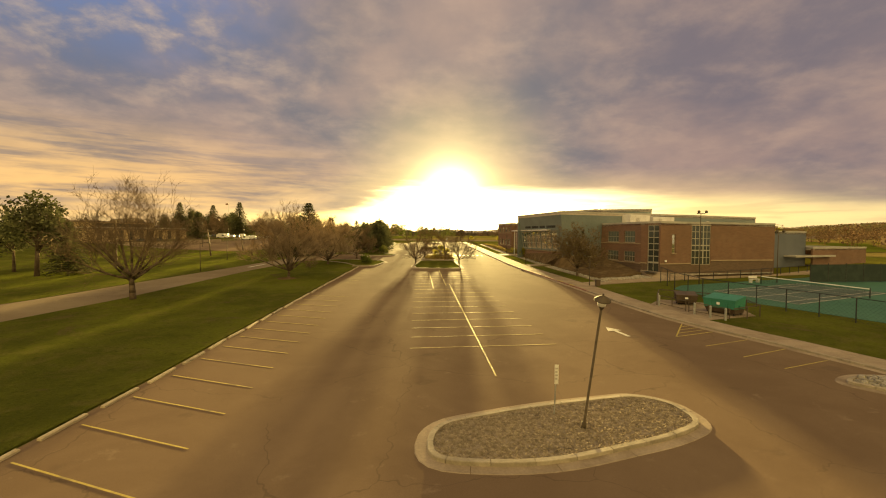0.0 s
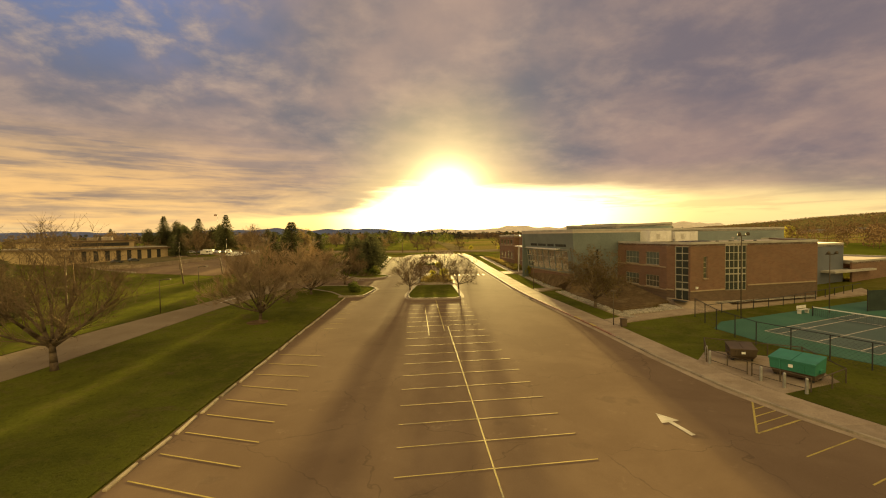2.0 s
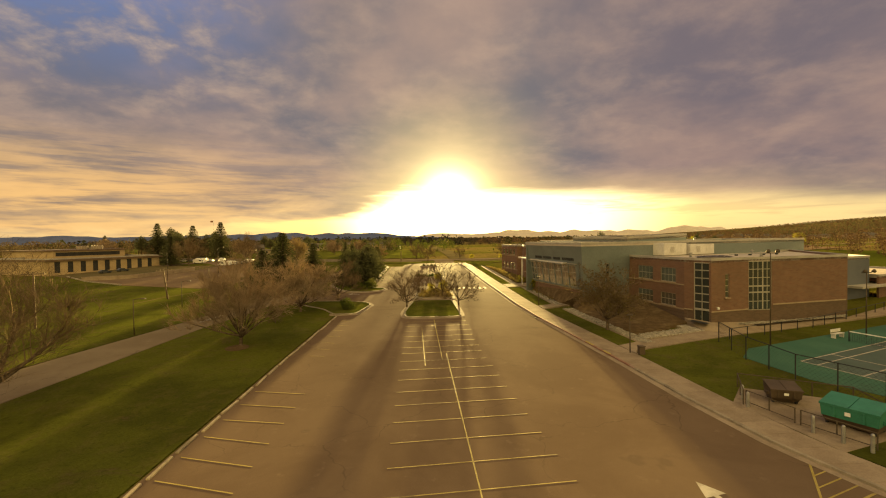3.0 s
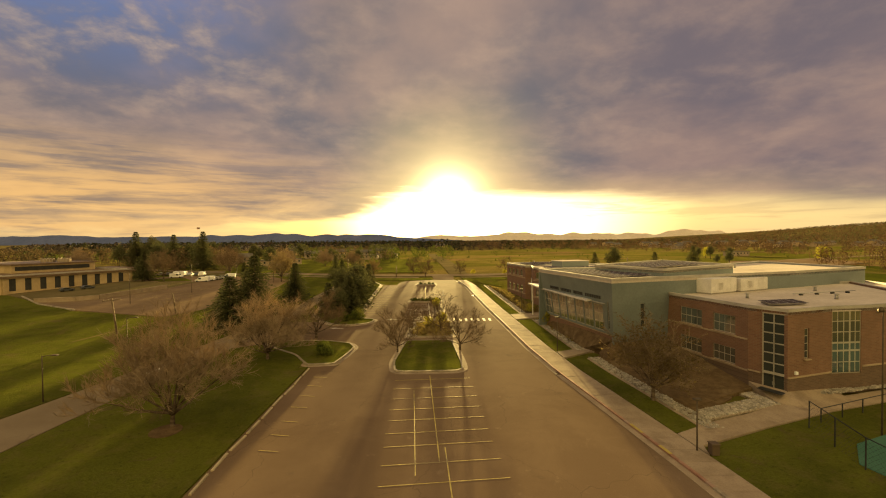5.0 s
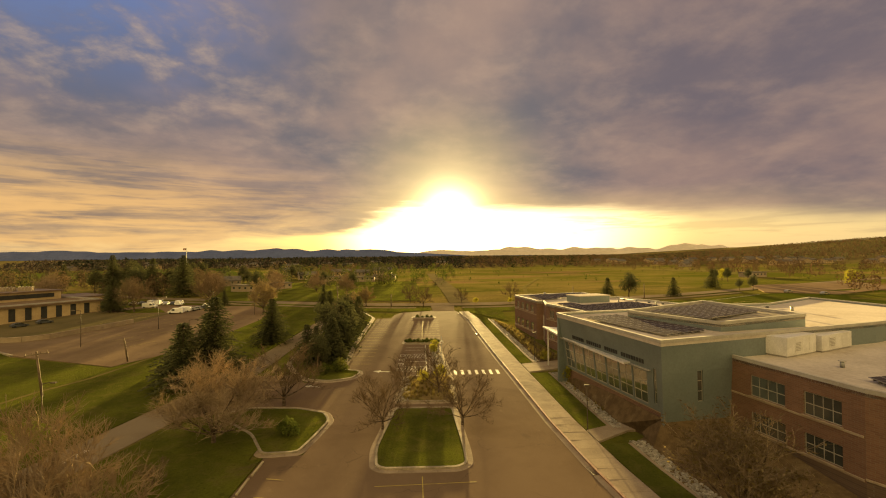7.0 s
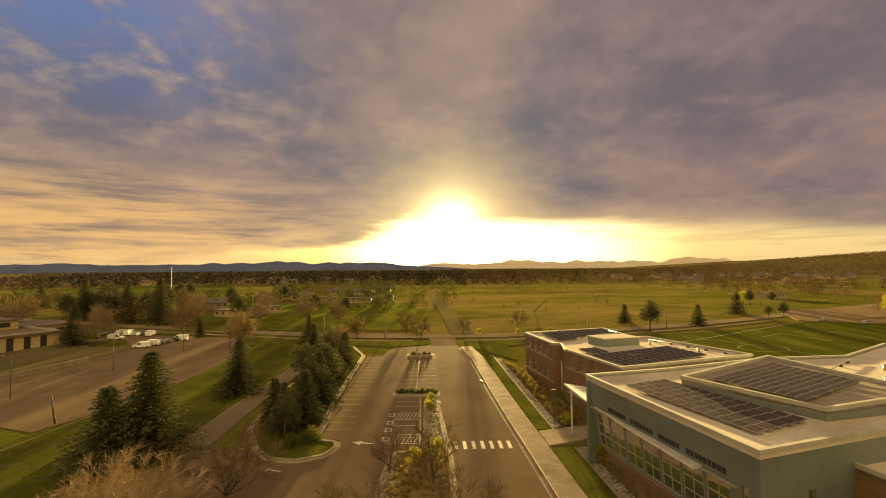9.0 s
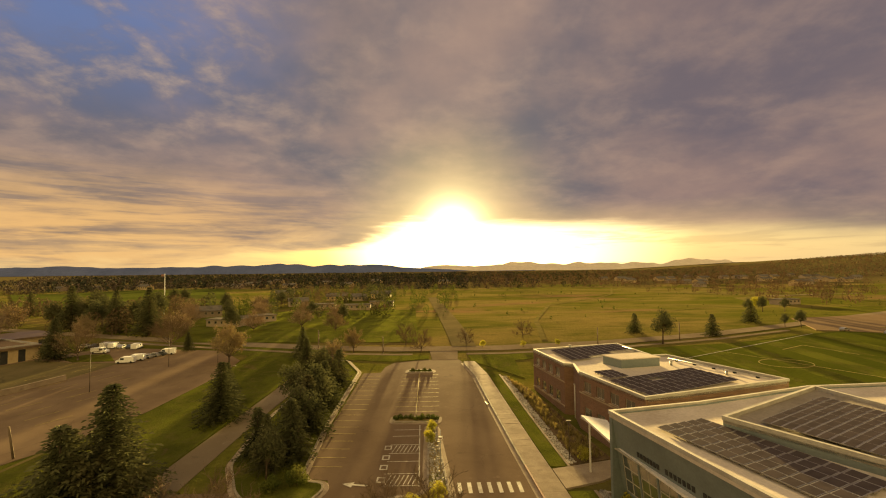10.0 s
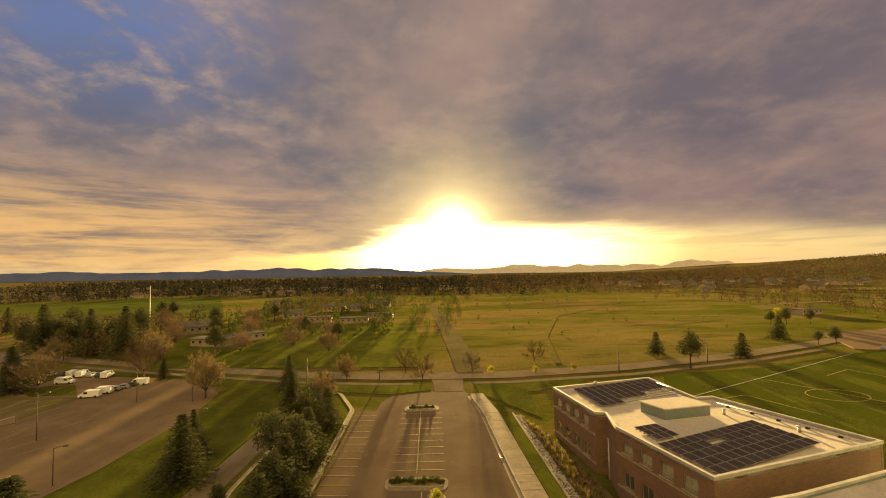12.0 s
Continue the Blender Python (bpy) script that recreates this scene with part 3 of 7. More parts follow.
def stripe(name, a, b, width, mat, parent, up=0.008):
    """A painted line on the ground from a to b."""
    (ax, ay), (bx, by) = a, b
    d = Vector((bx - ax, by - ay)).normalized()
    n = Vector((-d.y, d.x)) * width / 2
    pts = [(ax - n.x, ay - n.y), (bx - n.x, by - n.y), (bx + n.x, by + n.y), (ax + n.x, ay + n.y)]
    return part(name, slab(name, pts, up, 0.004, mat), parent)


# stalls along the lawn
LY = [9.9, 12.65, 15.38, 18.12, 20.87, 23.61, 26.1, 28.4, 30.6, 32.8, 35.0, 37.3, 39.8, 42.1, 44.4]
for y in LY:
    skew = 1.9 - 0.035 * (y - 12.6) if y < 38 else 0.7
    stripe("stall_line", (-8.45, y), (along(LKERB, y + skew) + 0.7, y + skew), 0.07, YELLOW, lot)
for y in (53.2, 55.4, 57.6, 60.2, 62.6, 65.0, 67.3):
    stripe("stall_line", (-9.2, y), (-10.6, y + 0.25), 0.062, YELLOW, lot)
# the double row in the middle and its spine
MY = [27.2, 29.7, 32.1, 34.5, 37.0, 39.5, 42.0, 44.3, 46.7, 49.0, 51.2, 53.5, 55.4, 57.5, 59.5, 61.7, 64.0, 66.2]
for y in MY:
    a = -1.4 - 0.032 * (y - 29) if y < 60 else -2.45
    c = 7.8 - 0.10 * (y - 29) if y < 55 else 5.3 - 0.04 * (y - 55)
    stripe("stall_line", (a, y), (c, y + 1.0 - 0.018 * (y - 28)), 0.062, YELLOW, lot)
stripe("spine_line", (3.3, 22.5), (2.0, 53.3), 0.075, YELLOW, lot)
stripe("spine_line", (1.6, 51.5), (0.92, 67.4), 0.075, YELLOW, lot)
stripe("spine_line", (-0.5, 63.6), (0.1, 50.0), 0.062, YELLOW, lot)
# stalls and a hatched corner by the sidewalk
for a, c in (((17.6, 27.9), (21.9, 29.6)), ((18.5, 25.7), (23.0, 27.6)), ((19.4, 23.7), (23.8, 25.4))):
    stripe("stall_line", a, c, 0.07, YELLOW, lot)
HA, HB, HC = Vector((20.0, 34.7)), Vector((16.9, 30.1)), Vector((21.2, 31.8))
for a, c in ((HA, HB), (HB, HC), (HA, HC)):
    stripe("hatch_border", a, c, 0.10, YELLOW, lot)
for k in range(1, 5):
    stripe("hatch_line", HA.lerp(HB, k / 5), HA.lerp(HC, k / 5), 0.07, YELLOW, lot)


def arrow(at, turn, size, name="arrow_marking"):
    shape = [(-0.12, -1.2), (0.12, -1.2), (0.12, 0.2), (0.5, 0.2), (0, 1.2), (-0.5, 0.2), (-0.12, 0.2)]
    c, s = math.cos(radians(turn)), math.sin(radians(turn))
    pts = [(at[0] + size * (x * c - y * s), at[1] + size * (x * s + y * c)) for x, y in shape]
    part(name, slab(name, pts, 0.012, 0.008, WHITE), lot)


arrow((13.3, 31.4), 14, 1.1)
arrow((-5.0, 93.0), 80, 1.0)
arrow((-12.6, 87.6), 75, 0.9)
# crosswalk bars
for k in range(7):
    x = 4.7 + 0.92 * k
    stripe("crosswalk_bar", (x, 91.2), (x - 0.05, 93.0), 0.36, WHITE, lot)
# far stalls: along the kerb, in the double row, and the marked bays
for k in range(17):
    y = 96.5 + 2.0 * k
    stripe("stall_line", (along([(-10.2, 96), (-10.5, 107), (-10.3, 131)], y) + 0.25, y + 0.15), (-6.9, y), 0.062, YELLOW, lot)
for k in range(10):
    y = 111.4 + 1.95 * k
    stripe("stall_line", (-3.1, y), (3.0, y), 0.062, YELLOW, lot)
stripe("spine_line", (-0.1, 110.6), (-0.3, 130.2), 0.07, YELLOW, lot)
stripe("spine_line", (0.95, 92.5), (0.55, 106.8), 0.12, WHITE, lot)
for y in (92.7, 94.9, 97.4, 99.2, 101.3, 103.6, 105.4):
    stripe("bay_line", (-2.5, y), (0.8, y), 0.10, WHITE, lot)
for y0 in (92.9, 99.4):
    for k in range(7):
        stripe("hatch_line", (-2.2 + 0.42 * k, y0), (-1.8 + 0.42 * k, y0 + 1.7), 0.10, WHITE, lot)
for y in (93.8, 96.2, 98.3, 100.6):
    part("bay_symbol", ring("bay_symbol", [(-3.1, y - 0.5), (-2.3, y - 0.5), (-2.3, y + 0.5), (-3.1, y + 0.5)],
                            [(-2.95, y - 0.32), (-2.45, y - 0.32), (-2.45, y + 0.32), (-2.95, y + 0.32)], 0.012, 0.008, WHITE), lot)

# wheel stops along the lawn
stop = Build()
stop.box(-0.09, 0.09, -1.02, 1.02, 0, 0.12, bevel=0.04)
stop_mesh = stop.done("wheel_stop", STOP)
y = 11.5
while y < 70:
    x = along(LKERB, y) + 0.25
    ob = new("wheel_stop", stop_mesh)
    ob.matrix_world = pose(x + random.uniform(-0.05, 0.05), y, G(y) + 0.0, math.degrees(math.atan(0.0436)), 0, -2 + random.uniform(-3, 3))
    tagged(ob, "worn concrete wheel stop at the lawn edge", "wheel stop", "wheel stops along the lawn")
    y += 2.42 if y > 26 else 2.72

# lawns
lawn_l = [(-13.0, 70.2), (-12.9, 74), (-19.5, 80), (-23.3, 76), (-26.2, 65), (-27.6, 55), (-29.5, 42), (-33, 28), (-40, 10), (-46, -20)] + [(x - 0.1, y) for x, y in LKERB]
tagged(new("tree_ring", slab("tree_ring", [(-18.5 + 1.1 * math.cos(k * math.pi / 8), 56.4 + 1.1 * math.sin(k * math.pi / 8)) for k in range(16)], 0.10, 0.05, MULCH)), "round mulch ring in the lawn", "mulch ring", kind="structure")
tagged(new("lawn", slab("lawn", lawn_l, 0.06, 0.4, GRASS)), "green lawn strip between parking lot and side road", "lawn", kind="structure")

# side road to the left, with its pale arrow
SIDE_R = [(-46, -20), (-40, 8), (-33.2, 28), (-29.7, 42), (-27.8, 55), (-26.4, 65), (-23.6, 77), (-21.0, 92), (-20.4, 108), (-19.4, 121), (-18.2, 146)]
SIDE_L = [(-58, -20), (-50, 8), (-42, 28), (-37, 42), (-34.0, 55), (-31.2, 65), (-28.2, 77), (-24.8, 92), (-23.6, 108), (-22.6, 121), (-21.5, 146)]
road = new("road", slab("road", SIDE_R + SIDE_L[::-1], 0.02, 0.3, ROAD))
tagged(road, "pale worn asphalt side road beside the lawn", "road", kind="structure")
part("access_apron", slab("access_apron", [(-12.3, 81.4), (-9.0, 80.0), (-8.5, 88.6), (-14.0, 88.9), (-16.3, 92.0), (-21.3, 92.0), (-23.9, 78), (-19.6, 80.2)], 0.008, 0.3, ASPHALT), road)
stripe("arrow_marking", (-28.2, 68.4), (-27.3, 72.6), 0.5, WHITE, road, 0.035)
# street at the head of the lot
STREET_N = [(-260, 235), (-115, 184), (-80, 171), (-57, 163.5), (-40, 158.6), (-23.5, 154), (-6, 151.6), (16.5, 151.4), (41, 155), (70, 163), (94, 172.5), (200, 222), (420, 330)]
sb = Build()
for (ax, ay), (bx, by) in zip(STREET_N, STREET_N[1:]):
    for k in range(6):
        t, u = k / 6, (k + 1) / 6
        p, q = (ax + (bx - ax) * t, ay + (by - ay) * t), (ax + (bx - ax) * u, ay + (by - ay) * u)
        sb.quad([(p[0], p[1] - 4.6, G(p[1] - 4.6) + 0.05), (q[0], q[1] - 4.6, G(q[1] - 4.6) + 0.05), (q[0], q[1], G(q[1]) + 0.05), (p[0], p[1], G(p[1]) + 0.05)])
street = tagged(new("street", sb.done("street", ROAD)), "pale two-lane street crossing beyond the lots", "street", kind="structure")
foot = Build()
for (ax, ay), (bx, by) in zip(STREET_N[2:11], STREET_N[3:11]):
    for k in range(6):
        t, u = k / 6, (k + 1) / 6
        p, q = (ax + (bx - ax) * t, ay + (by - ay) * t), (ax + (bx - ax) * u, ay + (by - ay) * u)
        if -4 < p[0] < 8:
            continue
        lo = [(p[0], p[1] - 8.2), (q[0], q[1] - 8.2), (q[0], q[1] - 6.8), (p[0], p[1] - 6.8)]
        foot.hexa([(x, y, G(y) - 0.1) for x, y in lo], [(x, y, G(y) + 0.06) for x, y in lo])
tagged(new("street_sidewalk", foot.done("street_sidewalk", ROAD)), "pale concrete sidewalk along the street", "sidewalk", kind="structure")

# driveway aprons
tagged(new("driveway_apron", slab("driveway_apron", [(1.9, 139.3), (6.9, 139.3), (7.3, 147), (1.3, 147)], 0.015, 0.3, ROAD)), "worn grey driveway apron leading to the street", "driveway", kind="structure")
av = Build()
for k in range(20):
    ya, yb = 151 + 8 * k, 159 + 8 * k
    xa, xb = 9.0 - 0.05 * (ya - 151), 9.0 - 0.05 * (yb - 151)
    av.quad([(x, y, land(x, y) + 0.12) for x, y in ((xa - 2.7, ya), (xa + 2.7, ya), (xb + 2.7, yb), (xb - 2.7, yb))])
tagged(new("avenue", av.done("avenue", LANE)), "straight faded lane running on across the meadow", "road", kind="structure")


# ---- kerbed islands ----
def jointed(name, outer, inner, top, depth, mat, parent, step):
    """A kerb ring cast in lengths, with open joints between them."""
    n = len(outer)
    def at(i, u):
        j = (i + 1) % n
        return [(a[0] + (b[0] - a[0]) * u, a[1] + (b[1] - a[1]) * u) for a, b in ((outer[i], outer[j]), (inner[i], inner[j]))]
    pieces, piece, run = [], [at(0, 0.0)], 0.0
    for i in range(n):
        (ax, ay), (bx, by) = outer[i], outer[(i + 1) % n]
        length, done = math.hypot(bx - ax, by - ay), 0.0
        while length > 0 and run + length - done >= step:
            done += step - run
            piece.append(at(i, max(0.0, done - 0.02) / length))
            pieces.append(piece)
            piece, run = [at(i, min(1.0, done / length))], 0.0
        run += length - done
        piece.append(at(i, 1.0))
    pieces.append(piece)
    for rows in pieces:
        if len(rows) < 2:
            continue
        b = Build()
        lift = random.uniform(-0.006, 0.006)
        sect = []
        for (ox, oy), (ix, iy) in rows:
            z0, z1 = G(oy) + top + lift, G(iy) + top + lift
            sect.append([(ox, oy, z0 - depth), (ox, oy, z0 - 0.02), (ox + (ix - ox) * 0.08, oy + (iy - oy) * 0.08, z0), (ix, iy, z1), (ix, iy, z1 - depth)])
        for p, q in zip(sect, sect[1:]):
            for k in range(4):
                b.quad([p[k], q[k], q[k + 1], p[k + 1]])
        b.quad(sect[0][::-1])
        b.quad(sect[-1])
        part(name, b.done(name, mat), parent)


def island(name, poly, fill, label, kerb=0.22, gutter=0.45, r=1.4):
    """A kerbed bed: flat gutter, raised kerb ring, and its filling."""
    outer = rounded(poly, r)
    face = inset(outer, gutter)
    inner = inset(face, kerb)
    ob = tagged(new(name, slab("bed", inner, 0.10, 0.4, fill)), label, "island", kind="structure")
    jointed("kerb_stone", face, inner, 0.15, 0.4, KERB, ob, 1.5)
    jointed("gutter_slab", outer, face, 0.018, 0.2, CONCRETE, ob, 3.0)
    return ob, inner


def stones(name, poly, count, lo, hi, mat, label, top=0.10, seed=3):
    """Loose stones lying in a bed."""
    rnd = random.Random(seed)
    b = Build()
    xs, ys = [p[0] for p in poly], [p[1] for p in poly]
    made = 0
    while made < count:
        x, y = rnd.uniform(min(xs), max(xs)), rnd.uniform(min(ys), max(ys))
        inside = False
        for i in range(len(poly)):
            (ax, ay), (bx, by) = poly[i - 1], poly[i]
            if (ay > y) != (by > y) and x < ax + (bx - ax) * (y - ay) / (by - ay):
                inside = not inside
        if not inside:
            continue
        made += 1
        s = rnd.uniform(lo, hi)
        a = rnd.uniform(0, 6.28)
        z = G(y) + top
        loop = [(x + s * rnd.uniform(0.7, 1.1) * math.cos(a + k * 1.257), y + s * rnd.uniform(0.6, 1.0) * math.sin(a + k * 1.257)) for k in range(5)]
        n = len(b.v)
        b.v += [(px, py, z - 0.02) for px, py in loop] + [(x + (px - x) * 0.75, y + (py - y) * 0.75, z + s * rnd.uniform(0.5, 0.8)) for px, py in loop]
        b.f += [(n + i, n + (i + 1) % 5, n + 5 + (i + 1) % 5, n + 5 + i) for i in range(5)] + [tuple(range(n + 5, n + 10))]
        b.k += [0] * 6
    return tagged(new(name, b.done(name, mat)), label, "stones", kind="stuff")


first, bed = island("gravel_island", [(-0.7, 14.0), (3.6, 13.6), (9.3, 15.6), (11.4, 16.9), (11.0, 19.4), (9.3, 20.4), (4.2, 19.2), (-0.5, 17.4)], GRAVEL, "kerbed traffic island filled with grey gravel", r=2.2)
stones("gravel_stones", bed, 5200, 0.025, 0.06, GRAVEL, "loose grey-brown gravel in the traffic island")
corner, bed = island("rock_island", [(20.0, 21.6), (22.5, 19.0), (28, 16.0), (30, 20.0), (25.6, 22.6), (21.8, 22.9)], GRAVEL, "kerbed corner bed filled with pale river rock", r=1.2)
stones("river_rocks", bed, 700, 0.10, 0.22, STONE, "pale rounded river rocks in the corner bed", seed=5)
median, _ = island("grass_median", [(-3.2, 68.6), (-2.2, 67.9), (3.8, 67.9), (4.9, 68.8), (4.9, 71.5), (4.2, 80.8), (-2.6, 80.8), (-3.6, 71.6)], GRASS, "kerbed median of green grass", r=1.2)
plant, bed3 = island("planted_median", [(-2.6, 81.5), (4.4, 81.5), (4.3, 90.6), (2.9, 106.4), (1.1, 106.6), (1.2, 91.4), (-1.9, 91.0), (-2.4, 86)], SOIL, "long planted median with dry grasses and rock", r=0.8)
stones("median_rocks", [(-2.0, 82), (-0.8, 82), (-1.0, 90), (-1.8, 90)], 260, 0.06, 0.16, STONE, "river rocks along the median edge", seed=8)
stones("median_rocks", [(2.0, 92), (3.6, 92), (2.6, 105), (1.5, 105)], 420, 0.06, 0.15, STONE, "river rocks in the narrow median", seed=9)
island("hedge_island", [(-3.4, 107.2), (3.2, 107.0), (3.4, 109.6), (-3.3, 110.0)], SOIL, "small kerbed island with low green planting", r=1.0)
island("end_island", [(-2.9, 129.9), (2.6, 129.9), (2.5, 132.4), (-2.8, 132.5)], GRASS, "small kerbed island at the lot's end", r=1.0)
side_isl, _ = island("lawn_island", [(-12.6, 70.6), (-9.0, 70.9), (-8.4, 73.5), (-7.7, 77.6), (-8.8, 79.9), (-12.2, 81.3), (-17.5, 81.6), (-20.6, 79.2), (-15, 74.5)], GRASS, "kerbed lawn island beside the lot entrance", r=0.9)
isl2, _ = island("tree_island", [(-16.0, 91.6), (-13.9, 89.4), (-10.9, 88.7), (-8.0, 89.9), (-7.1, 92.2), (-7.7, 93.8), (-9.8, 94.2), (-10.6, 107), (-10.6, 131), (-14.5, 140), (-18.6, 140), (-18.9, 121), (-19.6, 108), (-18.8, 97)], GRASS, "kerbed strip of grass under conifers beside the lot", r=0.9)

tagged(new("lawn", slab("lawn", [(-18, 141), (-5.6, 138.2), (-2.1, 139.4), (1.2, 140.2), (1.2, 143), (-18, 145)], 0.05, 0.3, GRASS)), "green lawn strip along the street sidewalk", "lawn", kind="structure")
tagged(new("lawn", slab("lawn", [(9.5, 138), (17.5, 126), (18, 138), (30, 141), (30, 145), (9.2, 143)], 0.05, 0.3, GRASS)), "green lawn at the lot corner by the street", "lawn", kind="structure")

# ---- right-hand sidewalk, beds and lawns ----
WALK_W = 2.5
kb, gb = Build(), Build()
red = Build()
y = 15.0
while y < 136:
    yn = min(y + 1.5, 137.5)
    xa, xb = along(RKERB, y), along(RKERB, yn)
    gb.quad([(xa - 0.5, y, G(y) + 0.014), (xa, y, G(y) + 0.014), (xb, yn, G(yn) + 0.014), (xb - 0.5, yn, G(yn) + 0.014)])
    lo = [(xa, y), (xa + 0.2, y), (xb + 0.2, yn - 0.01), (xb, yn - 0.01)]
    (red if 47 < y < 96 else kb).hexa([(px, py, G(py) - 0.2) for px, py in lo], [(px, py, G(py) + 0.14) for px, py in lo])
    y = yn
sidewalk = tagged(new("sidewalk", gb.done("gutter", CONCRETE)), "long pale concrete sidewalk with kerb beside the lot", "sidewalk", kind="structure")
part("kerb", kb.done("kerb", KERB), sidewalk, "grey concrete kerb")
part("painted_kerb", red.done("painted_kerb", REDKERB), sidewalk, "faded red painted kerb")
y = 15.0
while y < 137:
    yn = y + 1.55
    xa, xb = along(RKERB, y) + 0.22, along(RKERB, yn) + 0.22
    lo = [(xa, y), (xa + WALK_W - 0.3, y), (xb + WALK_W - 0.3, yn - 0.02), (xb, yn - 0.02)]
    b = Build()
    b.hexa([(px, py, G(py) - 0.1) for px, py in lo], [(px, py, G(py) + 0.13 + random.uniform(-0.006, 0.006)) for px, py in lo])
    part("paving_slab", b.done("paving_slab", CONCRETE), sidewalk)
    y = yn


def out(y, d=0.0):
    return along(RKERB, y) + WALK_W + d


def strip_poly(y0, y1, d0, d1, n=8):
    ys = [y0 + (y1 - y0) * k / n for k in range(n + 1)]
    return [(out(v, d0), v) for v in ys] + [(out(v, d1), v) for v in ys[::-1]]


def plate(name, poly, top, mat, label, category, depth=0.3):
    return tagged(new(name, slab(name, poly, top, depth, mat)), label, category, kind="structure")


for y0, y1 in ((54.5, 71.6), (74.4, 91.0)):
    plate("lawn", strip_poly(y0, y1, 0.0, 2.3), 0.13, GRASS, "narrow green lawn strip beside the sidewalk", "lawn")
    plate("concrete_edging", strip_poly(y0, y1, 2.32, 2.6), 0.16, CONCRETE, "concrete edging between lawn and rock bed", "edging")
plate("lawn", strip_poly(95.5, 128, 0.0, 1.7), 0.13, GRASS, "narrow green lawn strip beside the sidewalk", "lawn")
plate("concrete_edging", strip_poly(95.5, 128, 1.72, 1.98), 0.16, CONCRETE, "concrete edging between lawn and rock bed", "edging")
# the ground rises to the school's walls
def bank(name, tri, mat, label, category):
    """A sloping bed from triangles given as (x, y, height over the lot's plane)."""
    b = Build()
    for t in tri:
        b.hexa([(x, y, G(y) - 0.3) for x, y, h in t], [(x, y, G(y) + h) for x, y, h in t])
    return tagged(new(name, b.done(name, mat)), label, category, kind="structure")


plate("mulch_bed", [(20.4, 56.5), (26.5, 60.2), (29.4, 63.3), (27.3, 72.8), (20.8, 73.2), (18.4, 71.5), (18.9, 64)], 0.10, MULCH, "brown mulch bed in front of the brick wing", "planting bed")
plate("mulch_bed", [(18.2, 75.2), (21.0, 77.0), (18.6, 87.8), (16.7, 91.2)], 0.10, MULCH, "brown mulch bed below the window wall", "planting bed")
plate("dry_grass_bed", [(out(95.7, 2.0), 95.7), (20.5, 97), (18.6, 110), (16.8, 121), (out(128, 2.0), 128), (out(112, 2.0), 112)], 0.08, MULCH, "bed of dry ornamental grasses beside the far wing", "planting bed")
stones("rock_strip", strip_poly(55, 72, 2.65, 3.9), 1500, 0.06, 0.14, STONE, "strip of pale river rock along the bed", 0.10, 11)
stones("rock_strip", strip_poly(74.6, 91, 2.65, 3.7), 1300, 0.06, 0.14, STONE, "strip of pale river rock along the bed", 0.10, 12)
stones("rock_strip", strip_poly(96, 127, 2.0, 2.9), 1500, 0.06, 0.14, STONE, "strip of pale river rock along the bed", 0.08, 13)
stones("rock_strip", [(21.7, 56.3), (29.8, 58.9), (29.1, 61.3), (28.0, 61.0), (28.3, 60.0), (22.3, 58.0)], 1300, 0.06, 0.14, STONE, "band of pale river rock by the entrance walk", 0.15, 14)
bank("rock_bed", [[(21.6, 56.1, 0.12), (29.9, 58.8, 0.15), (28.3, 60.1, 0.16), (22.2, 58.1, 0.14)], [(29.9, 58.8, 0.15), (29.3, 61.5, 0.2), (27.9, 61.2, 0.2), (28.3, 60.1, 0.16)]], GRAVEL, "gravel bed below the river rock", "rock bed")
stones("rock_strip", [(32.6, 59.9), (36, 60.2), (39.2, 60.9), (49, 62.9), (49.8, 63.7), (39.0, 61.3), (36.0, 61.1), (32.4, 60.1)], 900, 0.06, 0.15, STONE, "bed of pale river rock at the wall's foot", 0.42, 15)
stones("rock_strip", [(22.0, 73.4), (27.0, 73.2), (27.0, 74.3), (22.4, 74.5)], 420, 0.06, 0.14, STONE, "strip of pale river rock at the crossing walk", 0.10, 16)
bank("mulch_bank", [[(19.2, 75.6, 0.12), (17.6, 90.6, 0.12), (18.2, 88.0, 1.3), (21.2, 71.6, 2.1)], [(19.2, 75.6, 0.12), (21.2, 71.6, 2.1), (20.3, 73.8, 0.2)], [(20.3, 73.8, 0.2), (21.2, 71.6, 2.1), (21.0, 71.3, 2.1), (20.1, 71.0, 0.13)]], MULCH, "brown mulch bank rising to the brick plinth", "planting bed")
bank("mulch_bank", [[(20.1, 71.0, 0.13), (21.0, 64.0, 0.13), (24.6, 66.5, 0.5), (21.0, 71.3, 2.1)], [(21.0, 64.0, 0.13), (22.2, 58.4, 0.13), (26.2, 60.6, 0.16), (24.6, 66.5, 0.5)], [(24.6, 66.5, 0.5), (26.2, 60.6, 0.16), (29.4, 61.6, 0.5), (27.7, 73.3, 1.9)], [(21.0, 71.3, 2.1), (24.6, 66.5, 0.5), (27.7, 73.3, 1.9)]], MULCH, "brown mulch bank in front of the brick wing", "planting bed")
bank("entrance_walk", [[(29.6, 59.0, 0.18), (32.4, 57.4, 0.18), (31.0, 59.8, 0.85), (29.5, 62.2, 0.85)], [(32.4, 57.4, 0.18), (36.0, 58.4, 0.18), (36.1, 61.2, 0.45), (31.0, 59.8, 0.85)]], CONCRETE, "concrete walk sloping up to the glass entrance", "path")
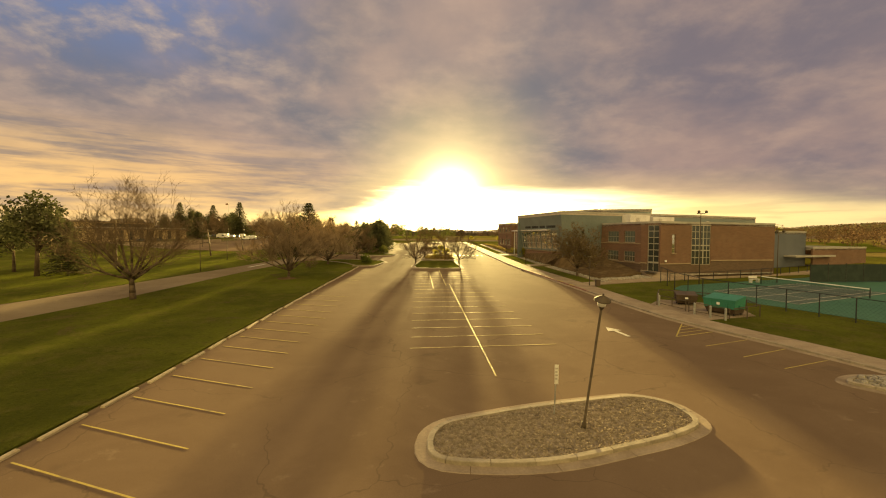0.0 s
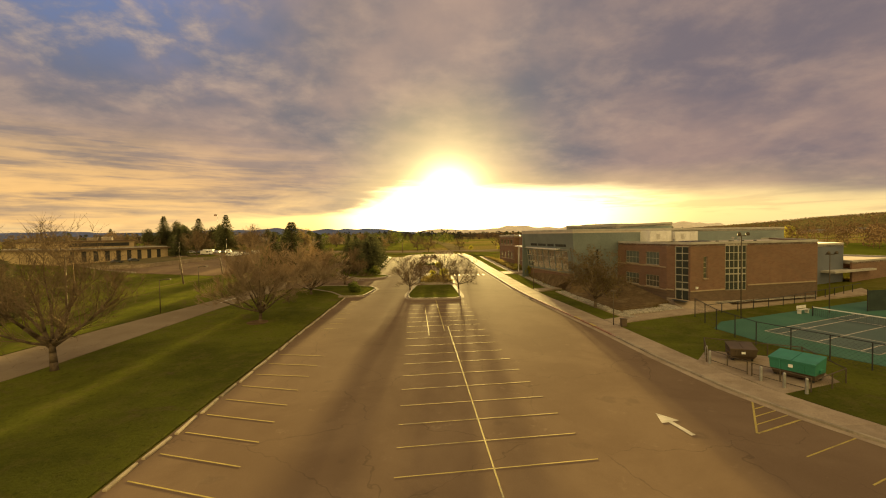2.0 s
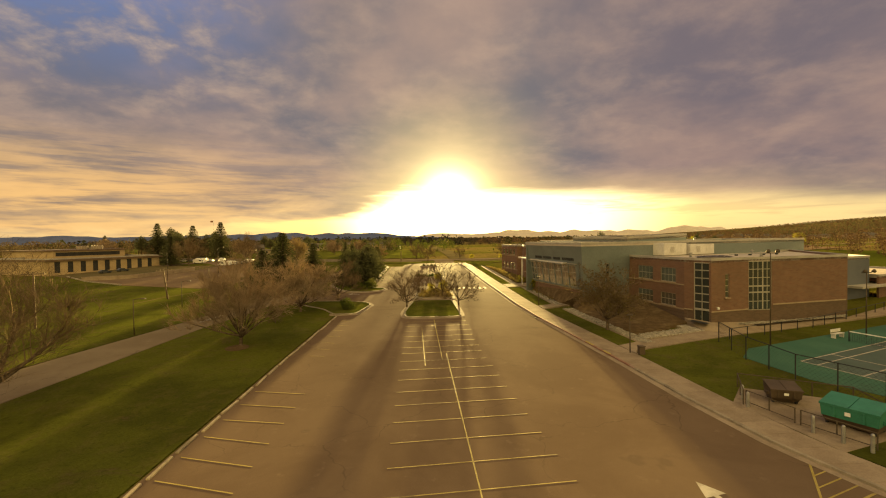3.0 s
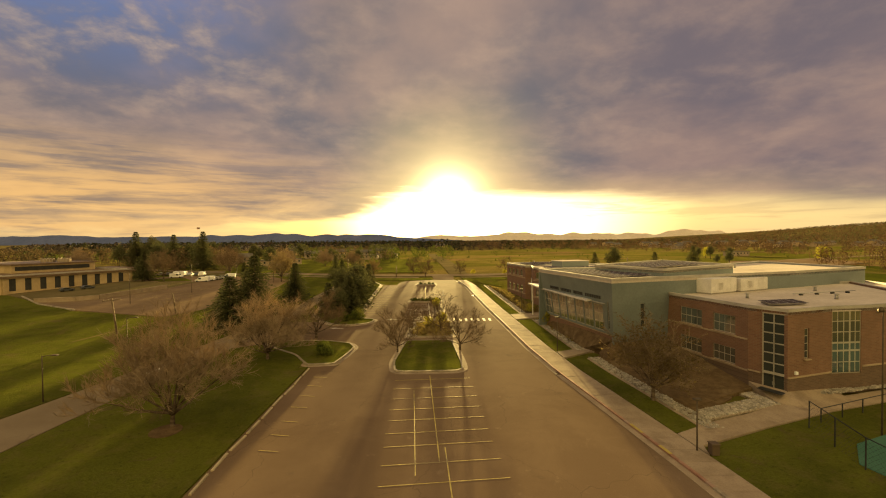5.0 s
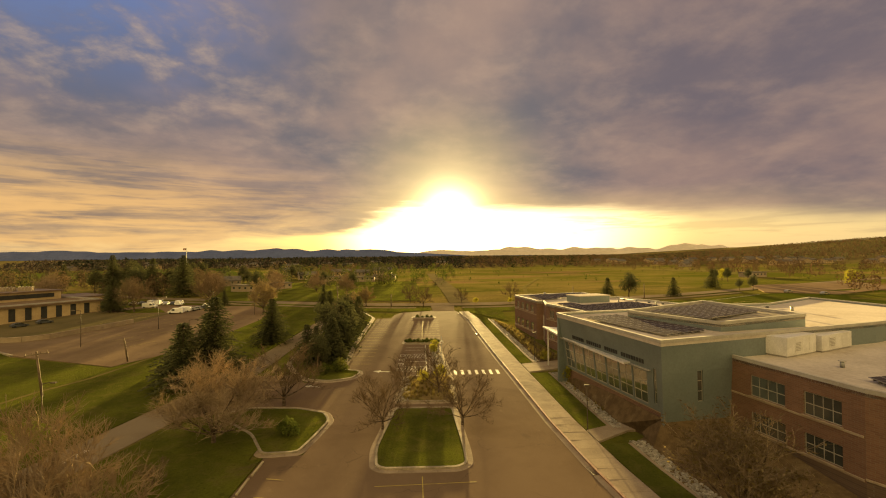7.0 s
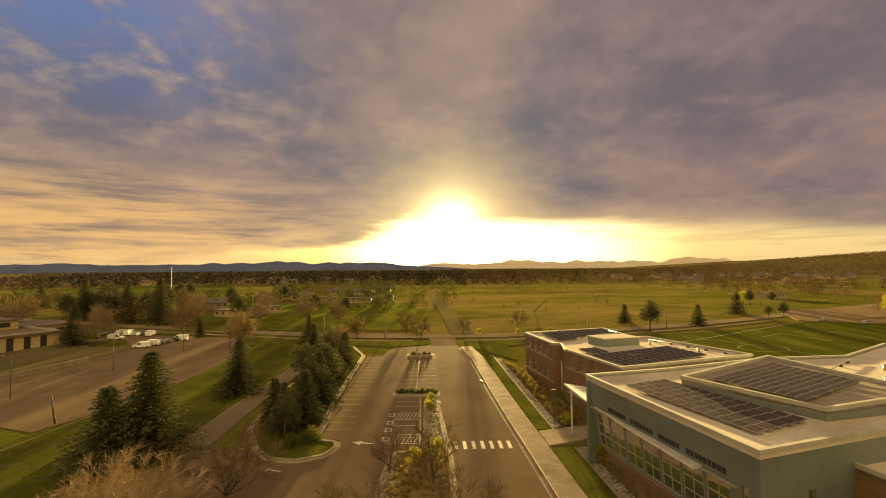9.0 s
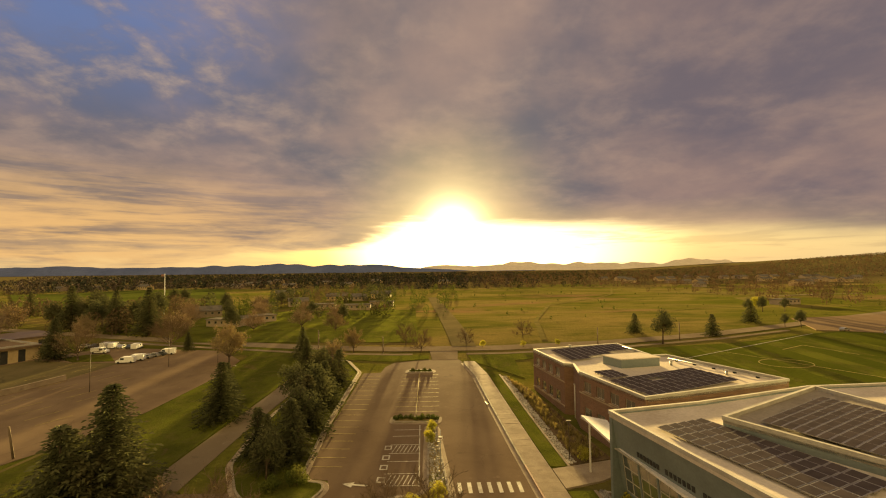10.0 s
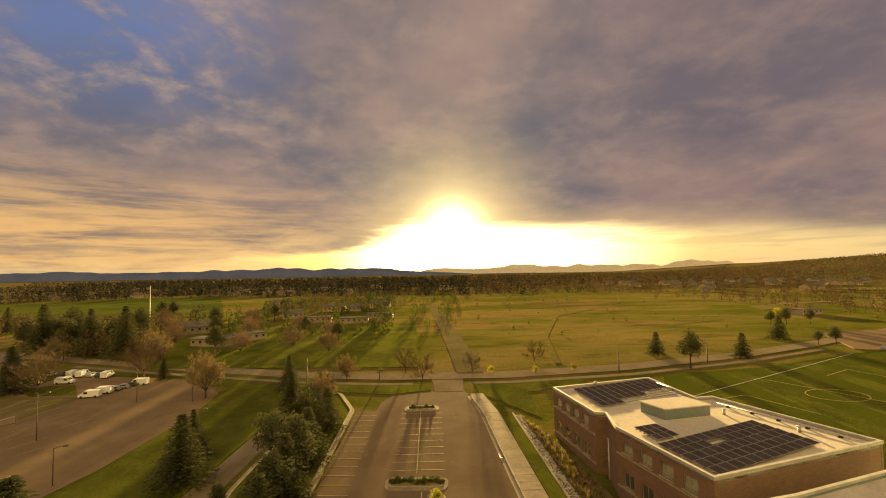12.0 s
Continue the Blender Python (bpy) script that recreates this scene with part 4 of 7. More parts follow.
# crossing walks
plate("crossing_walk", [(out(72.0), 72.0), (19.2, 74.0), (27.5, 74.8), (27.5, 77.6), (19.0, 75.6), (out(74.2), 74.2)], 0.15, CONCRETE, "pale concrete walk leading to the entrance", "path")
plate("crossing_walk", [(out(91.4), 91.4), (18.0, 92.6), (20.5, 94.0), (20.5, 96.6), (out(95), 95.0)], 0.15, CONCRETE, "pale concrete walk leading under the canopy", "path")
plate("crossing_walk", [(out(51.4), 51.4), (19.4, 52.6), (26.0, 55.1), (33.0, 57.5), (38, 58.8), (60, 66), (62, 70), (50, 63.8), (39.2, 61.0), (33.0, 59.4), (30.1, 59.1), (25.8, 57.2), (22.2, 56.0), (out(54.3), 54.3)], 0.15, CONCRETE, "broad concrete walk along the brick wing", "path")
plate("door_mat", [(29.0, 60.6), (29.9, 59.0), (30.6, 59.4), (29.7, 61.0)], 0.84, BLACK, "dark mat before the glass entrance", "mat", 0.03)
# lawn and courts by the dumpsters
plate("lawn", [(out(20), 20), (60, 20), (64, 45), (62, 66), (38, 58.7), (33, 57.4), (26, 55.0), (19.6, 52.5), (out(51.3), 51.3), (out(42), 42), (out(36), 36), (out(30), 30)], 0.10, GRASS, "green lawn between the sidewalk and the courts", "lawn")
court = plate("tennis_court", [(27.6, 50.0), (29.8, 52.4), (42, 56.8), (62, 64), (64, 46), (36, 33.5), (32.2, 39.8), (28.8, 44.6)], 0.13, COURT, "green hard tennis court with white lines", "tennis court")
part("playing_area", slab("playing_area", [(31.5, 48.6), (46, 54.4), (50, 47.6), (34.8, 41.2)], 0.138, 0.02, COURT_IN), court)
cl = [(31.5, 48.6), (46, 54.4), (50, 47.6), (34.8, 41.2)]
for i in range(4):
    stripe("court_line", cl[i], cl[(i + 1) % 4], 0.12, WHITE, court, 0.155)
for t in (0.14, 0.5, 0.86):
    a, c = Vector(cl[0]).lerp(Vector(cl[3]), t), Vector(cl[1]).lerp(Vector(cl[2]), t)
    stripe("court_line", a, c, 0.12, WHITE, court, 0.155)
for t in (0.28, 0.72):
    a, c = Vector(cl[0]).lerp(Vector(cl[1]), t), Vector(cl[3]).lerp(Vector(cl[2]), t)
    stripe("court_line", a, c, 0.12, WHITE, court, 0.155)


def fence(label, line, height, step, mat, group="", mesh_wire=True):
    """Posts, top and bottom rail and thin wire between them."""
    ob = thing("fence", (line[0][0], line[0][1], G(line[0][1])), label, "fence", group)
    o = Vector(ob.matrix_world.translation)
    for (ax, ay), (bx, by) in zip(line, line[1:]):
        n = max(1, round(math.hypot(bx - ax, by - ay) / step))
        for k in range(n):
            p = Vector((ax + (bx - ax) * k / n, ay + (by - ay) * k / n, 0))
            q = Vector((ax + (bx - ax) * (k + 1) / n, ay + (by - ay) * (k + 1) / n, 0))
            p.z, q.z = G(p.y) + 0.1, G(q.y) + 0.1
            b = Build()
            b.tube([p - o, p - o + Vector((0, 0, height))], [0.045, 0.045], 6)
            part("post", b.done("post", mat), ob)
            b = Build()
            b.tube([p - o + Vector((0, 0, height - 0.03)), q - o + Vector((0, 0, height - 0.03))], [0.035, 0.035], 5)
            part("rail", b.done("rail", mat), ob)
            if mesh_wire:
                b = Build()
                w = 0.010
                m = max(2, int((q - p).length / 0.30))
                for j in range(-int(height / 0.30), m):
                    for sgn in (1, -1):
                        pts = []
                        for t in (0.0, 1.0):
                            u = (j + (t if sgn > 0 else 1 - t) * height / 0.30) / m
                            pts.append((u, t))
                        (u0, t0), (u1, t1) = pts
                        if u0 > u1:
                            (u0, t0), (u1, t1) = (u1, t1), (u0, t0)
                        if u1 <= 0 or u0 >= 1:
                            continue
                        def cut(u):
                            return t0 + (t1 - t0) * (u - u0) / (u1 - u0)
                        ua, ub = max(u0, 0), min(u1, 1)
                        a = p.lerp(q, ua) - o + Vector((0, 0, cut(ua) * height))
                        c = p.lerp(q, ub) - o + Vector((0, 0, cut(ub) * height))
                        b.quad([a, c, c + Vector((0, 0, w * 1.4)), a + Vector((0, 0, w * 1.4))])
                tagged(part("wire", b.done("wire", mat), ob), kind="stuff")
    return ob


fence("tall black chain-link fence round the tennis court", [(28.6, 54.8), (27.4, 49.4), (27.6, 44.5), (30.0, 40.2), (33.4, 34.0), (38, 24)], 2.0, 2.6, BLACK)
fence("low dark metal fence along the concrete walk", [(30.2, 55.6), (42, 59.4), (60, 68)], 1.1, 2.6, BLACK, "", False)
fence("low dark wire fence round the dumpsters", [(20.9, 40.6), (22.6, 43.6), (28.2, 40.6), (27.2, 36.0), (23.9, 34.4)], 1.0, 1.9, METAL)


net = thing("tennis_net", (40.8, 54.0, G(54.0) + 0.13), "dark tennis net with a white top band across the court", "tennis net")
na, nb = Vector((0, 0, 0)), Vector((4.4, -9.4, G(44.6) - G(54.0)))
for p in (na, nb):
    b = Build()
    b.tube([p, p + Vector((0, 0, 1.08))], [0.05, 0.05], 8)
    part("net_post", b.done("net_post", BLACK, True), net)
b = Build()
for k in range(8):
    b.bar(na + Vector((0, 0, 0.1 + 0.11 * k)), nb + Vector((0, 0, 0.1 + 0.11 * k)), 0.012)
for k in range(60):
    p = na.lerp(nb, (k + 0.5) / 60)
    b.bar(p + Vector((0, 0, 0.08)), p + Vector((0, 0, 0.9)), 0.012)
part("net_mesh", b.done("net_mesh", BLACK), net)
b = Build()
b.bar(na + Vector((0, 0, 0.96)), nb + Vector((0, 0, 0.96)), 0.03, 0.09)
part("net_band", b.done("net_band", SIGN), net, "white canvas band")


def dumpster(at, turn, w, d, h, mat, lidmat, label):
    ob = thing("dumpster", (*at, G(at[1]) + 0.13), label, "dumpster", turn=turn)
    b = Build()
    # the narrow base takes dark brown: its shadow is put into the colour
    low = h * 0.34
    b.hexa([(-w / 2 + 0.16, -d / 2 + 0.30, 0.12), (w / 2 - 0.16, -d / 2 + 0.30, 0.12), (w / 2 - 0.16, d / 2 - 0.05, 0.12), (-w / 2 + 0.16, d / 2 - 0.05, 0.12)],
           [(-w / 2 + 0.07, -d / 2 + 0.10, low), (w / 2 - 0.07, -d / 2 + 0.10, low), (w / 2 - 0.07, d / 2 - 0.02, low), (-w / 2 + 0.07, d / 2 - 0.02, low)])
    part("lower_hull", b.done("lower_hull", BINBROWN), ob, "narrow lower hull coloured dark for its shadow")
    b = Build()
    b.hexa([(-w / 2 + 0.05, -d / 2 + 0.06, low), (w / 2 - 0.05, -d / 2 + 0.06, low), (w / 2 - 0.05, d / 2, low), (-w / 2 + 0.05, d / 2, low)],
           [(-w / 2, -d / 2, h * 0.8), (w / 2, -d / 2, h * 0.8), (w / 2, d / 2, h), (-w / 2, d / 2, h)])
    for x in (-w / 4, w / 4):
        b.box(x - 0.05, x + 0.05, -d / 2 - 0.03, -d / 2 + 0.06, low + 0.03, h * 0.75)
    b.box(-w / 2 - 0.04, w / 2 + 0.04, -d / 2 - 0.04, -d / 2 + 0.04, h * 0.76, h * 0.82)
    part("body", b.done("body", mat), ob)
    for s in (-1, 1):
        b = Build()
        x0, x1 = (-w / 2 - 0.02, -0.02) if s < 0 else (0.02, w / 2 + 0.02)
        b.hexa([(x0, -d / 2 - 0.06, h * 0.81), (x1, -d / 2 - 0.06, h * 0.81), (x1, d / 2 + 0.03, h + 0.01), (x0, d / 2 + 0.03, h + 0.01)],
               [(x0, -d / 2 - 0.06, h * 0.81 + 0.05), (x1, -d / 2 - 0.06, h * 0.81 + 0.05), (x1, d / 2 + 0.03, h + 0.07), (x0, d / 2 + 0.03, h + 0.07)])
        part("lid", b.done("lid", lidmat), ob)
        b = Build()
        b.box(s * w / 2 - 0.09, s * w / 2 + 0.09, -0.25, 0.25, h * 0.42, h * 0.56)
        part("lift_pocket", b.done("lift_pocket", mat), ob)
    for x in (-w / 2 + 0.25, w / 2 - 0.25):
        for yy in (-d / 2 + 0.35, d / 2 - 0.2):
            b = Build()
            b.box(x - 0.06, x + 0.06, yy - 0.1, yy + 0.1, 0, 0.14)
            part("skid", b.done("skid", RUBBER), ob)
    b = Build()
    b.box(-0.16, 0.10, -d / 2 - 0.05, -d / 2 - 0.035, h * 0.52, h * 0.66)
    part("notice", b.done("notice", SIGN), ob, "small white notice")
    return ob


plate("dumpster_pad", [(out(34.6, -0.1), 34.6), (27.0, 36.2), (28.2, 40.6), (22.6, 43.4), (out(41, -0.1), 41.0)], 0.125, CONCRETE, "concrete pad under the dumpsters", "pad")
dumpster((24.95, 37.2), -62, 2.65, 1.6, 1.5, BINGREEN, BINGREEN, "green steel dumpster with closed green lids behind a low fence")
dumpster((23.8, 41.0), -20, 1.75, 1.4, 1.1, BINBROWN, BINBROWN, "low brown steel dumpster behind a low fence")


def low_gate(a, c):
    """A swinging gate: tube frame with a middle stile and a low rail."""
    ob = thing("pad_gate", (*a, G(a[1]) + 0.13), "low dark tube gate, closed, before the dumpsters", "gate", "gates at the dumpsters")
    p, q = Vector((0, 0, 0)), Vector((c[0] - a[0], c[1] - a[1], G(c[1]) - G(a[1])))
    for f in (0.0, 0.5, 1.0):
        b = Build()
        b.tube([p.lerp(q, f) + Vector((0, 0, 0.0 if f != 0.5 else 0.15)), p.lerp(q, f) + Vector((0, 0, 0.9))], [0.04, 0.04], 6)
        part("gate_post" if f != 0.5 else "stile", b.done("gate_post", METAL), ob)
    for z in (0.15, 0.88):
        b = Build()
        b.tube([p + Vector((0, 0, z)), q + Vector((0, 0, z))], [0.03, 0.03], 6)
        part("rail", b.done("rail", METAL), ob)


low_gate((21.15, 40.7), (22.05, 37.9))
low_gate((22.15, 37.6), (23.75, 34.7))
for at in ((22.1, 36.7), (22.7, 35.5), (23.3, 34.5), (20.9, 40.2), (21.4, 41.4)):
    b = Build()
    b.tube([(0, 0, 0), (0, 0, 0.9), (0, 0, 0.98)], [0.09, 0.09, 0.05], 8)
    ob = new("bollard", b.done("bollard", GALV))
    ob.location = (at[0], at[1], G(at[1]) + 0.12)
    tagged(ob, "short grey steel bollard at the dumpster pad", "bollard", "bollards at the dumpsters")


# ---- lamps, signs and poles on this side ----
def lamp_post(at, lean, label, height=5.05):
    ob = thing("street_lamp", (*at, G(at[1]) + 0.1), label, "street lamp")
    t = pose(0, 0, 0, lean, 0.3, 0)
    def p(z):
        return t @ Vector((0, 0, z))
    b = Build()
    b.tube([p(0), p(0.25), p(0.3), p(height)], [0.10, 0.09, 0.048, 0.042], 10)
    part("pole", b.done("pole", METAL, True), ob)
    b = Build()
    b.tube([p(height), p(height + 0.12), p(height + 0.16)], [0.05, 0.11, 0.13], 10)
    part("collar", b.done("collar", METAL, True), ob)
    b = Build()
    b.tube([p(height + 0.14), p(height + 0.36)], [0.13, 0.19], 12)
    part("lens", b.done("lens", SIGN, True), ob, "pale ribbed glass lantern")
    b = Build()
    b.tube([p(height + 0.34), p(height + 0.37), p(height + 0.45), p(height + 0.51), p(height + 0.53), p(height + 0.59)], [0.29, 0.29, 0.18, 0.07, 0.035, 0.03], 16)
    part("hood", b.done("hood", METAL), ob, "dark shallow hood with a small knob")
    return ob


lamp_post((5.85, 16.7), 17.0, "leaning dark lamp post with hooded lantern in the gravel island")
sign = thing("parking_sign", (5.05, 17.9, G(17.9) + 0.1), "grey-backed parking sign on a thin grey post", "sign")
b = Build()
b.tube([(0, 0, 0), (0.06, 0, 2.0)], [0.03, 0.03], 6)
part("post", b.done("post", GALV), sign)
b = Build()
b.box(-0.02, 0.14, -0.035, -0.025, 1.25, 2.05)
part("plate", b.done("plate", HVAC), sign, "dull white plate with grey lettering bars")
for k, z in enumerate((1.86, 1.72, 1.58, 1.44)):
    b = Build()
    b.box(0.0, 0.12 - 0.02 * (k % 2), -0.040, -0.036, z, z + 0.07)
    part("lettering_bar", b.done("lettering_bar", COPING), sign)


def slim_lamp(at, height, label, arm=0.9, turn=180, mat=METAL, z=0.1):
    ob = thing("street_lamp", (*at, G(at[1]) + z), label, "street lamp", "lamp posts", turn=turn)
    b = Build()
    b.tube([(0, 0, 0), (0, 0, height)], [0.055, 0.04], 8)
    part("pole", b.done("pole", mat, True), ob)
    if arm:
        b = Build()
        b.tube([(0, 0, height - 0.1), (arm * 0.6, 0, height + 0.05), (arm, 0, height + 0.05)], [0.04, 0.035, 0.03], 6)
        part("arm", b.done("arm", mat), ob)
    b = Build()
    b.box(arm - 0.25, arm + 0.25, -0.14, 0.14, height - 0.02, height + 0.10, bevel=0.04)
    part("lamp_head", b.done("lamp_head", mat), ob)
    return ob


slim_lamp((18.6, 52.0), 3.4, "slim dark lamp post beside the sidewalk", 0.0)
slim_lamp((15.7, 74.3), 4.0, "slim dark lamp post beside the sidewalk", 0.0)
slim_lamp((16.2, 97.0), 3.8, "slim dark lamp post beside the sidewalk", 0.0)
b = Build()
b.box(-0.24, 0.24, -0.24, 0.24, 0, 0.68, bevel=0.05)
b.box(-0.28, 0.28, -0.28, 0.28, 0.68, 0.76, bevel=0.03)
bin_ob = new("litter_bin", b.done("litter_bin", BINBROWN))
bin_ob.location = (19.4, 51.5, G(51.5) + 0.13)
tagged(bin_ob, "square dark brown litter bin on the sidewalk corner", "litter bin")
for at, h, n, z in (((32.7, 53.5), 8.7, 2, G(53.5) + 0.1), ((44.0, 55.5), 6.4, 2, G(55.5) + 0.1)):
    ob = thing("floodlight_mast", (*at, z), "thin dark mast with a cluster of floodlights", "floodlight", "floodlight masts")
    b = Build()
    b.tube([(0, 0, 0), (0, 0, h)], [0.06, 0.04], 8)
    part("pole", b.done("pole", METAL, True), ob)
    b = Build()
    b.bar((-0.5, 0, h), (0.5, 0, h), 0.08)
    part("crossbar", b.done("crossbar", METAL), ob)
    for k in range(n):
        x = -0.45 + 0.9 * k / max(1, n - 1)
        b = Build()
        b.tube([(x, -0.1, h + 0.12), (x, -0.36, h + 0.2)], [0.09, 0.19], 10)
        part("lamp_head", b.done("lamp_head", METAL, True), ob)
bench = thing("court_bench", (40.9, 55.3, G(55.3) + 0.13), "pale metal bench beside the tennis court", "bench", turn=20)
for nm, box in (("seat", (-0.8, 0.8, -0.2, 0.2, 0.42, 0.47)), ("backrest", (-0.8, 0.8, 0.18, 0.22, 0.55, 0.85)), ("leg", (-0.7, -0.62, -0.18, 0.2, 0, 0.42)), ("leg", (0.62, 0.7, -0.18, 0.2, 0, 0.42))):
    b = Build()
    b.box(*box)
    part(nm, b.done(nm, HVAC), bench)


# ---- school buildings ----
def wall(parent, name, low, high, z0, z1, mat, holes=(), thick=0.3, label=""):
    """A wall from low[0]-low[1] at z0 to high[0]-high[1] at z1, with openings (s0, s1, za, zb) cut through."""
    (lp, lq), (hp, hq) = low, high
    L = math.hypot(lq[0] - lp[0], lq[1] - lp[1])
    d = Vector((lq[0] - lp[0], lq[1] - lp[1], 0)).normalized()
    nrm = Vector((-d.y, d.x, 0))
    def at(s, z, off=0.0):
        u, t = s / L, (z - z0) / (z1 - z0)
        x = (lp[0] + (lq[0] - lp[0]) * u) * (1 - t) + (hp[0] + (hq[0] - hp[0]) * u) * t
        yy = (lp[1] + (lq[1] - lp[1]) * u) * (1 - t) + (hp[1] + (hq[1] - hp[1]) * u) * t
        return Vector((x, yy, z)) + nrm * off
    ss = sorted({0.0, L, *[h[0] for h in holes], *[h[1] for h in holes]})
    zs = sorted({z0, z1, *[h[2] for h in holes], *[h[3] for h in holes]})
    b = Build()
    for sa, sb_ in zip(ss, ss[1:]):
        for za, zb in zip(zs, zs[1:]):
            sm, zm = (sa + sb_) / 2, (za + zb) / 2
            if any(h[0] < sm < h[1] and h[2] < zm < h[3] for h in holes):
                continue
            b.quad([at(sa, za), at(sb_, za), at(sb_, zb), at(sa, zb)])
            b.quad([at(sb_, za, thick), at(sa, za, thick), at(sa, zb, thick), at(sb_, zb, thick)])
    for s0, s1, za, zb in holes:
        for a, c in (((s0, za), (s1, za)), ((s1, za), (s1, zb)), ((s1, zb), (s0, zb)), ((s0, zb), (s0, za))):
            b.quad([at(*a), at(*c), at(*c, thick), at(*a, thick)])
    for a, c in (((0, z0), (L, z0)), ((L, z0), (L, z1)), ((L, z1), (0, z1)), ((0, z1), (0, z0))):
        b.quad([at(*a), at(*c), at(*c, thick), at(*a, thick)])
    part(name, b.done(name, mat), parent, label, parent.matrix_world.inverted())
    return at


def window(parent, at, s0, s1, za, zb, cols, rows, bar=0.07, back=0.12, sill=True):
    """A framed window with its panes, set back in the opening."""
    inv = parent.matrix_world.inverted()
    b = Build()
    deep = (at(s0, za, back + 0.09) - at(s0, za, back))
    b.hoop([at(s0, za, back), at(s1, za, back), at(s1, zb, back), at(s0, zb, back)],
           [at(s0 + bar, za + bar, back), at(s1 - bar, za + bar, back), at(s1 - bar, zb - bar, back), at(s0 + bar, zb - bar, back)], deep)
    win = part("window", b.done("window_frame", MULLION), parent, "aluminium-framed window", inv)
    for k in range(1, cols):
        s = s0 + (s1 - s0) * k / cols
        b = Build()
        b.bar(at(s, za + bar, back + 0.04), at(s, zb - bar, back + 0.04), bar, 0.08)
        part("mullion", b.done("mullion", MULLION), win)
    for k in range(1, rows):
        z = za + (zb - za) * k / rows
        b = Build()
        b.bar(at(s0 + bar, z, back + 0.04), at(s1 - bar, z, back + 0.04), 0.07, bar)
        part("transom", b.done("transom", MULLION), win)
    for k in range(cols):
        for j in range(rows):
            a0, a1 = s0 + (s1 - s0) * k / cols + bar / 2, s0 + (s1 - s0) * (k + 1) / cols - bar / 2
            c0, c1 = za + (zb - za) * j / rows + bar / 2, za + (zb - za) * (j + 1) / rows - bar / 2
            pb = Build()
            pb.hexa([at(a0, c0, back + 0.005), at(a1, c0, back + 0.005), at(a1, c1, back + 0.005), at(a0, c1, back + 0.005)],
                    [at(a0, c0, back + 0.02), at(a1, c0, back + 0.02), at(a1, c1, back + 0.02), at(a0, c1, back + 0.02)])
            part("pane", pb.done("pane", PANE), win)
    if sill:
        b = Build()
        b.bar(at(s0 - 0.1, za - 0.06, -0.06), at(s1 + 0.1, za - 0.06, -0.06), 0.18, 0.1)
        part("window_sill", b.done("window_sill", BAND), win)
    return win


def band(parent, at, s0, s1, z, h=0.14):
    b = Build()
    b.bar(at(s0, z, -0.03), at(s1, z, -0.03), 0.1, h)
    part("stone_band", b.done("stone_band", BAND), parent, "", parent.matrix_world.inverted())


def deck_roof(parent, poly, z, mat=ROOF, lip=0.18, label="pale membrane roof", zs=None):
    """Roof plate with a raised coping round it; poly anticlockwise."""
    inv = parent.matrix_world.inverted()
    zs = zs or [z] * len(poly)
    b = Build()
    b.hexa([(x, yy, zz - 0.35) for (x, yy), zz in zip(poly, zs)], [(x, yy, zz - 0.1) for (x, yy), zz in zip(poly, zs)])
    part("roof", b.done("roof", mat), parent, label, inv)
    b = Build()
    inn = inset(poly, 0.2)
    o2 = inset(poly, -0.06)
    b.hoop([(*q, zz + 0.1 + lip * 0.5) for q, zz in zip(o2, zs)], [(*q, zz + 0.1 + lip * 0.5) for q, zz in zip(inn, zs)], (0, 0, -0.2 - lip * 0.5))
    part("coping", b.done("coping", COPING), parent, "grey metal coping", inv)


def solar(label, quad, z, nu, nv, zs=None, gap=0.08, skip=()):
    """An array of panels in rows between four corners."""
    c = [Vector((*p, (zs[i] if zs else z))) for i, p in enumerate(quad)]
    o = sum(c, Vector()) / 4
    ob = thing("solar_array", tuple(o), label, "solar panels", "rooftop solar arrays")
    def at(u, v):
        return (c[0] * (1 - u) + c[1] * u) * (1 - v) + (c[3] * (1 - u) + c[2] * u) * v
    w = ((c[1] - c[0]).length + (c[2] - c[3]).length) / 2 / nu
    h = ((c[3] - c[0]).length + (c[2] - c[1]).length) / 2 / nv
    b = Build()
    b.box(-w / 2 * (1 - gap / 2), w / 2 * (1 - gap / 2), -h / 2 * (1 - 1.8 * gap), h / 2 * (1 - 1.8 * gap), 0.0, 0.04, 1)
    b.quad([(-w / 2 + 0.08, -h / 2 * (1 - 1.8 * gap) + 0.04, 0.044), (w / 2 - 0.08, -h / 2 * (1 - 1.8 * gap) + 0.04, 0.044), (w / 2 - 0.08, h / 2 * (1 - 1.8 * gap) - 0.04, 0.044), (-w / 2 + 0.08, h / 2 * (1 - 1.8 * gap) - 0.04, 0.044)], 0)
    me = b.done("panel", [SOLAR, ALU])
    for i in range(nu):
        for j in range(nv):
            if (i, j) in skip:
                continue
            u, v = (i + 0.5) / nu, (j + 0.5) / nv
            x = (at(u + 0.4 / nu, v) - at(u - 0.4 / nu, v)).normalized()
            yv = (at(u, v + 0.4 / nv) - at(u, v - 0.4 / nv)).normalized()
            zv = x.cross(yv).normalized()
            if zv.z < 0:
                zv = -zv
            yv = zv.cross(x)
            m = Matrix((x, yv, zv)).transposed().to_4x4()
            m.translation = at(u, v) - o + Vector((0, 0, 0.16))
            part("panel", me, ob, "", m @ pose(0, 0, 0, 6, 0, 0))
    b = Build()
    for j in range(nv):
        for dv in (0.25, 0.75):
            v = (j + dv) / nv
            b = Build()
            b.bar(at(0.01, v) - o + Vector((0, 0, 0.07)), at(0.99, v) - o + Vector((0, 0, 0.07)), 0.05, 0.12)
            part("mounting_rail", b.done("mounting_rail", ALU), ob)
    return ob


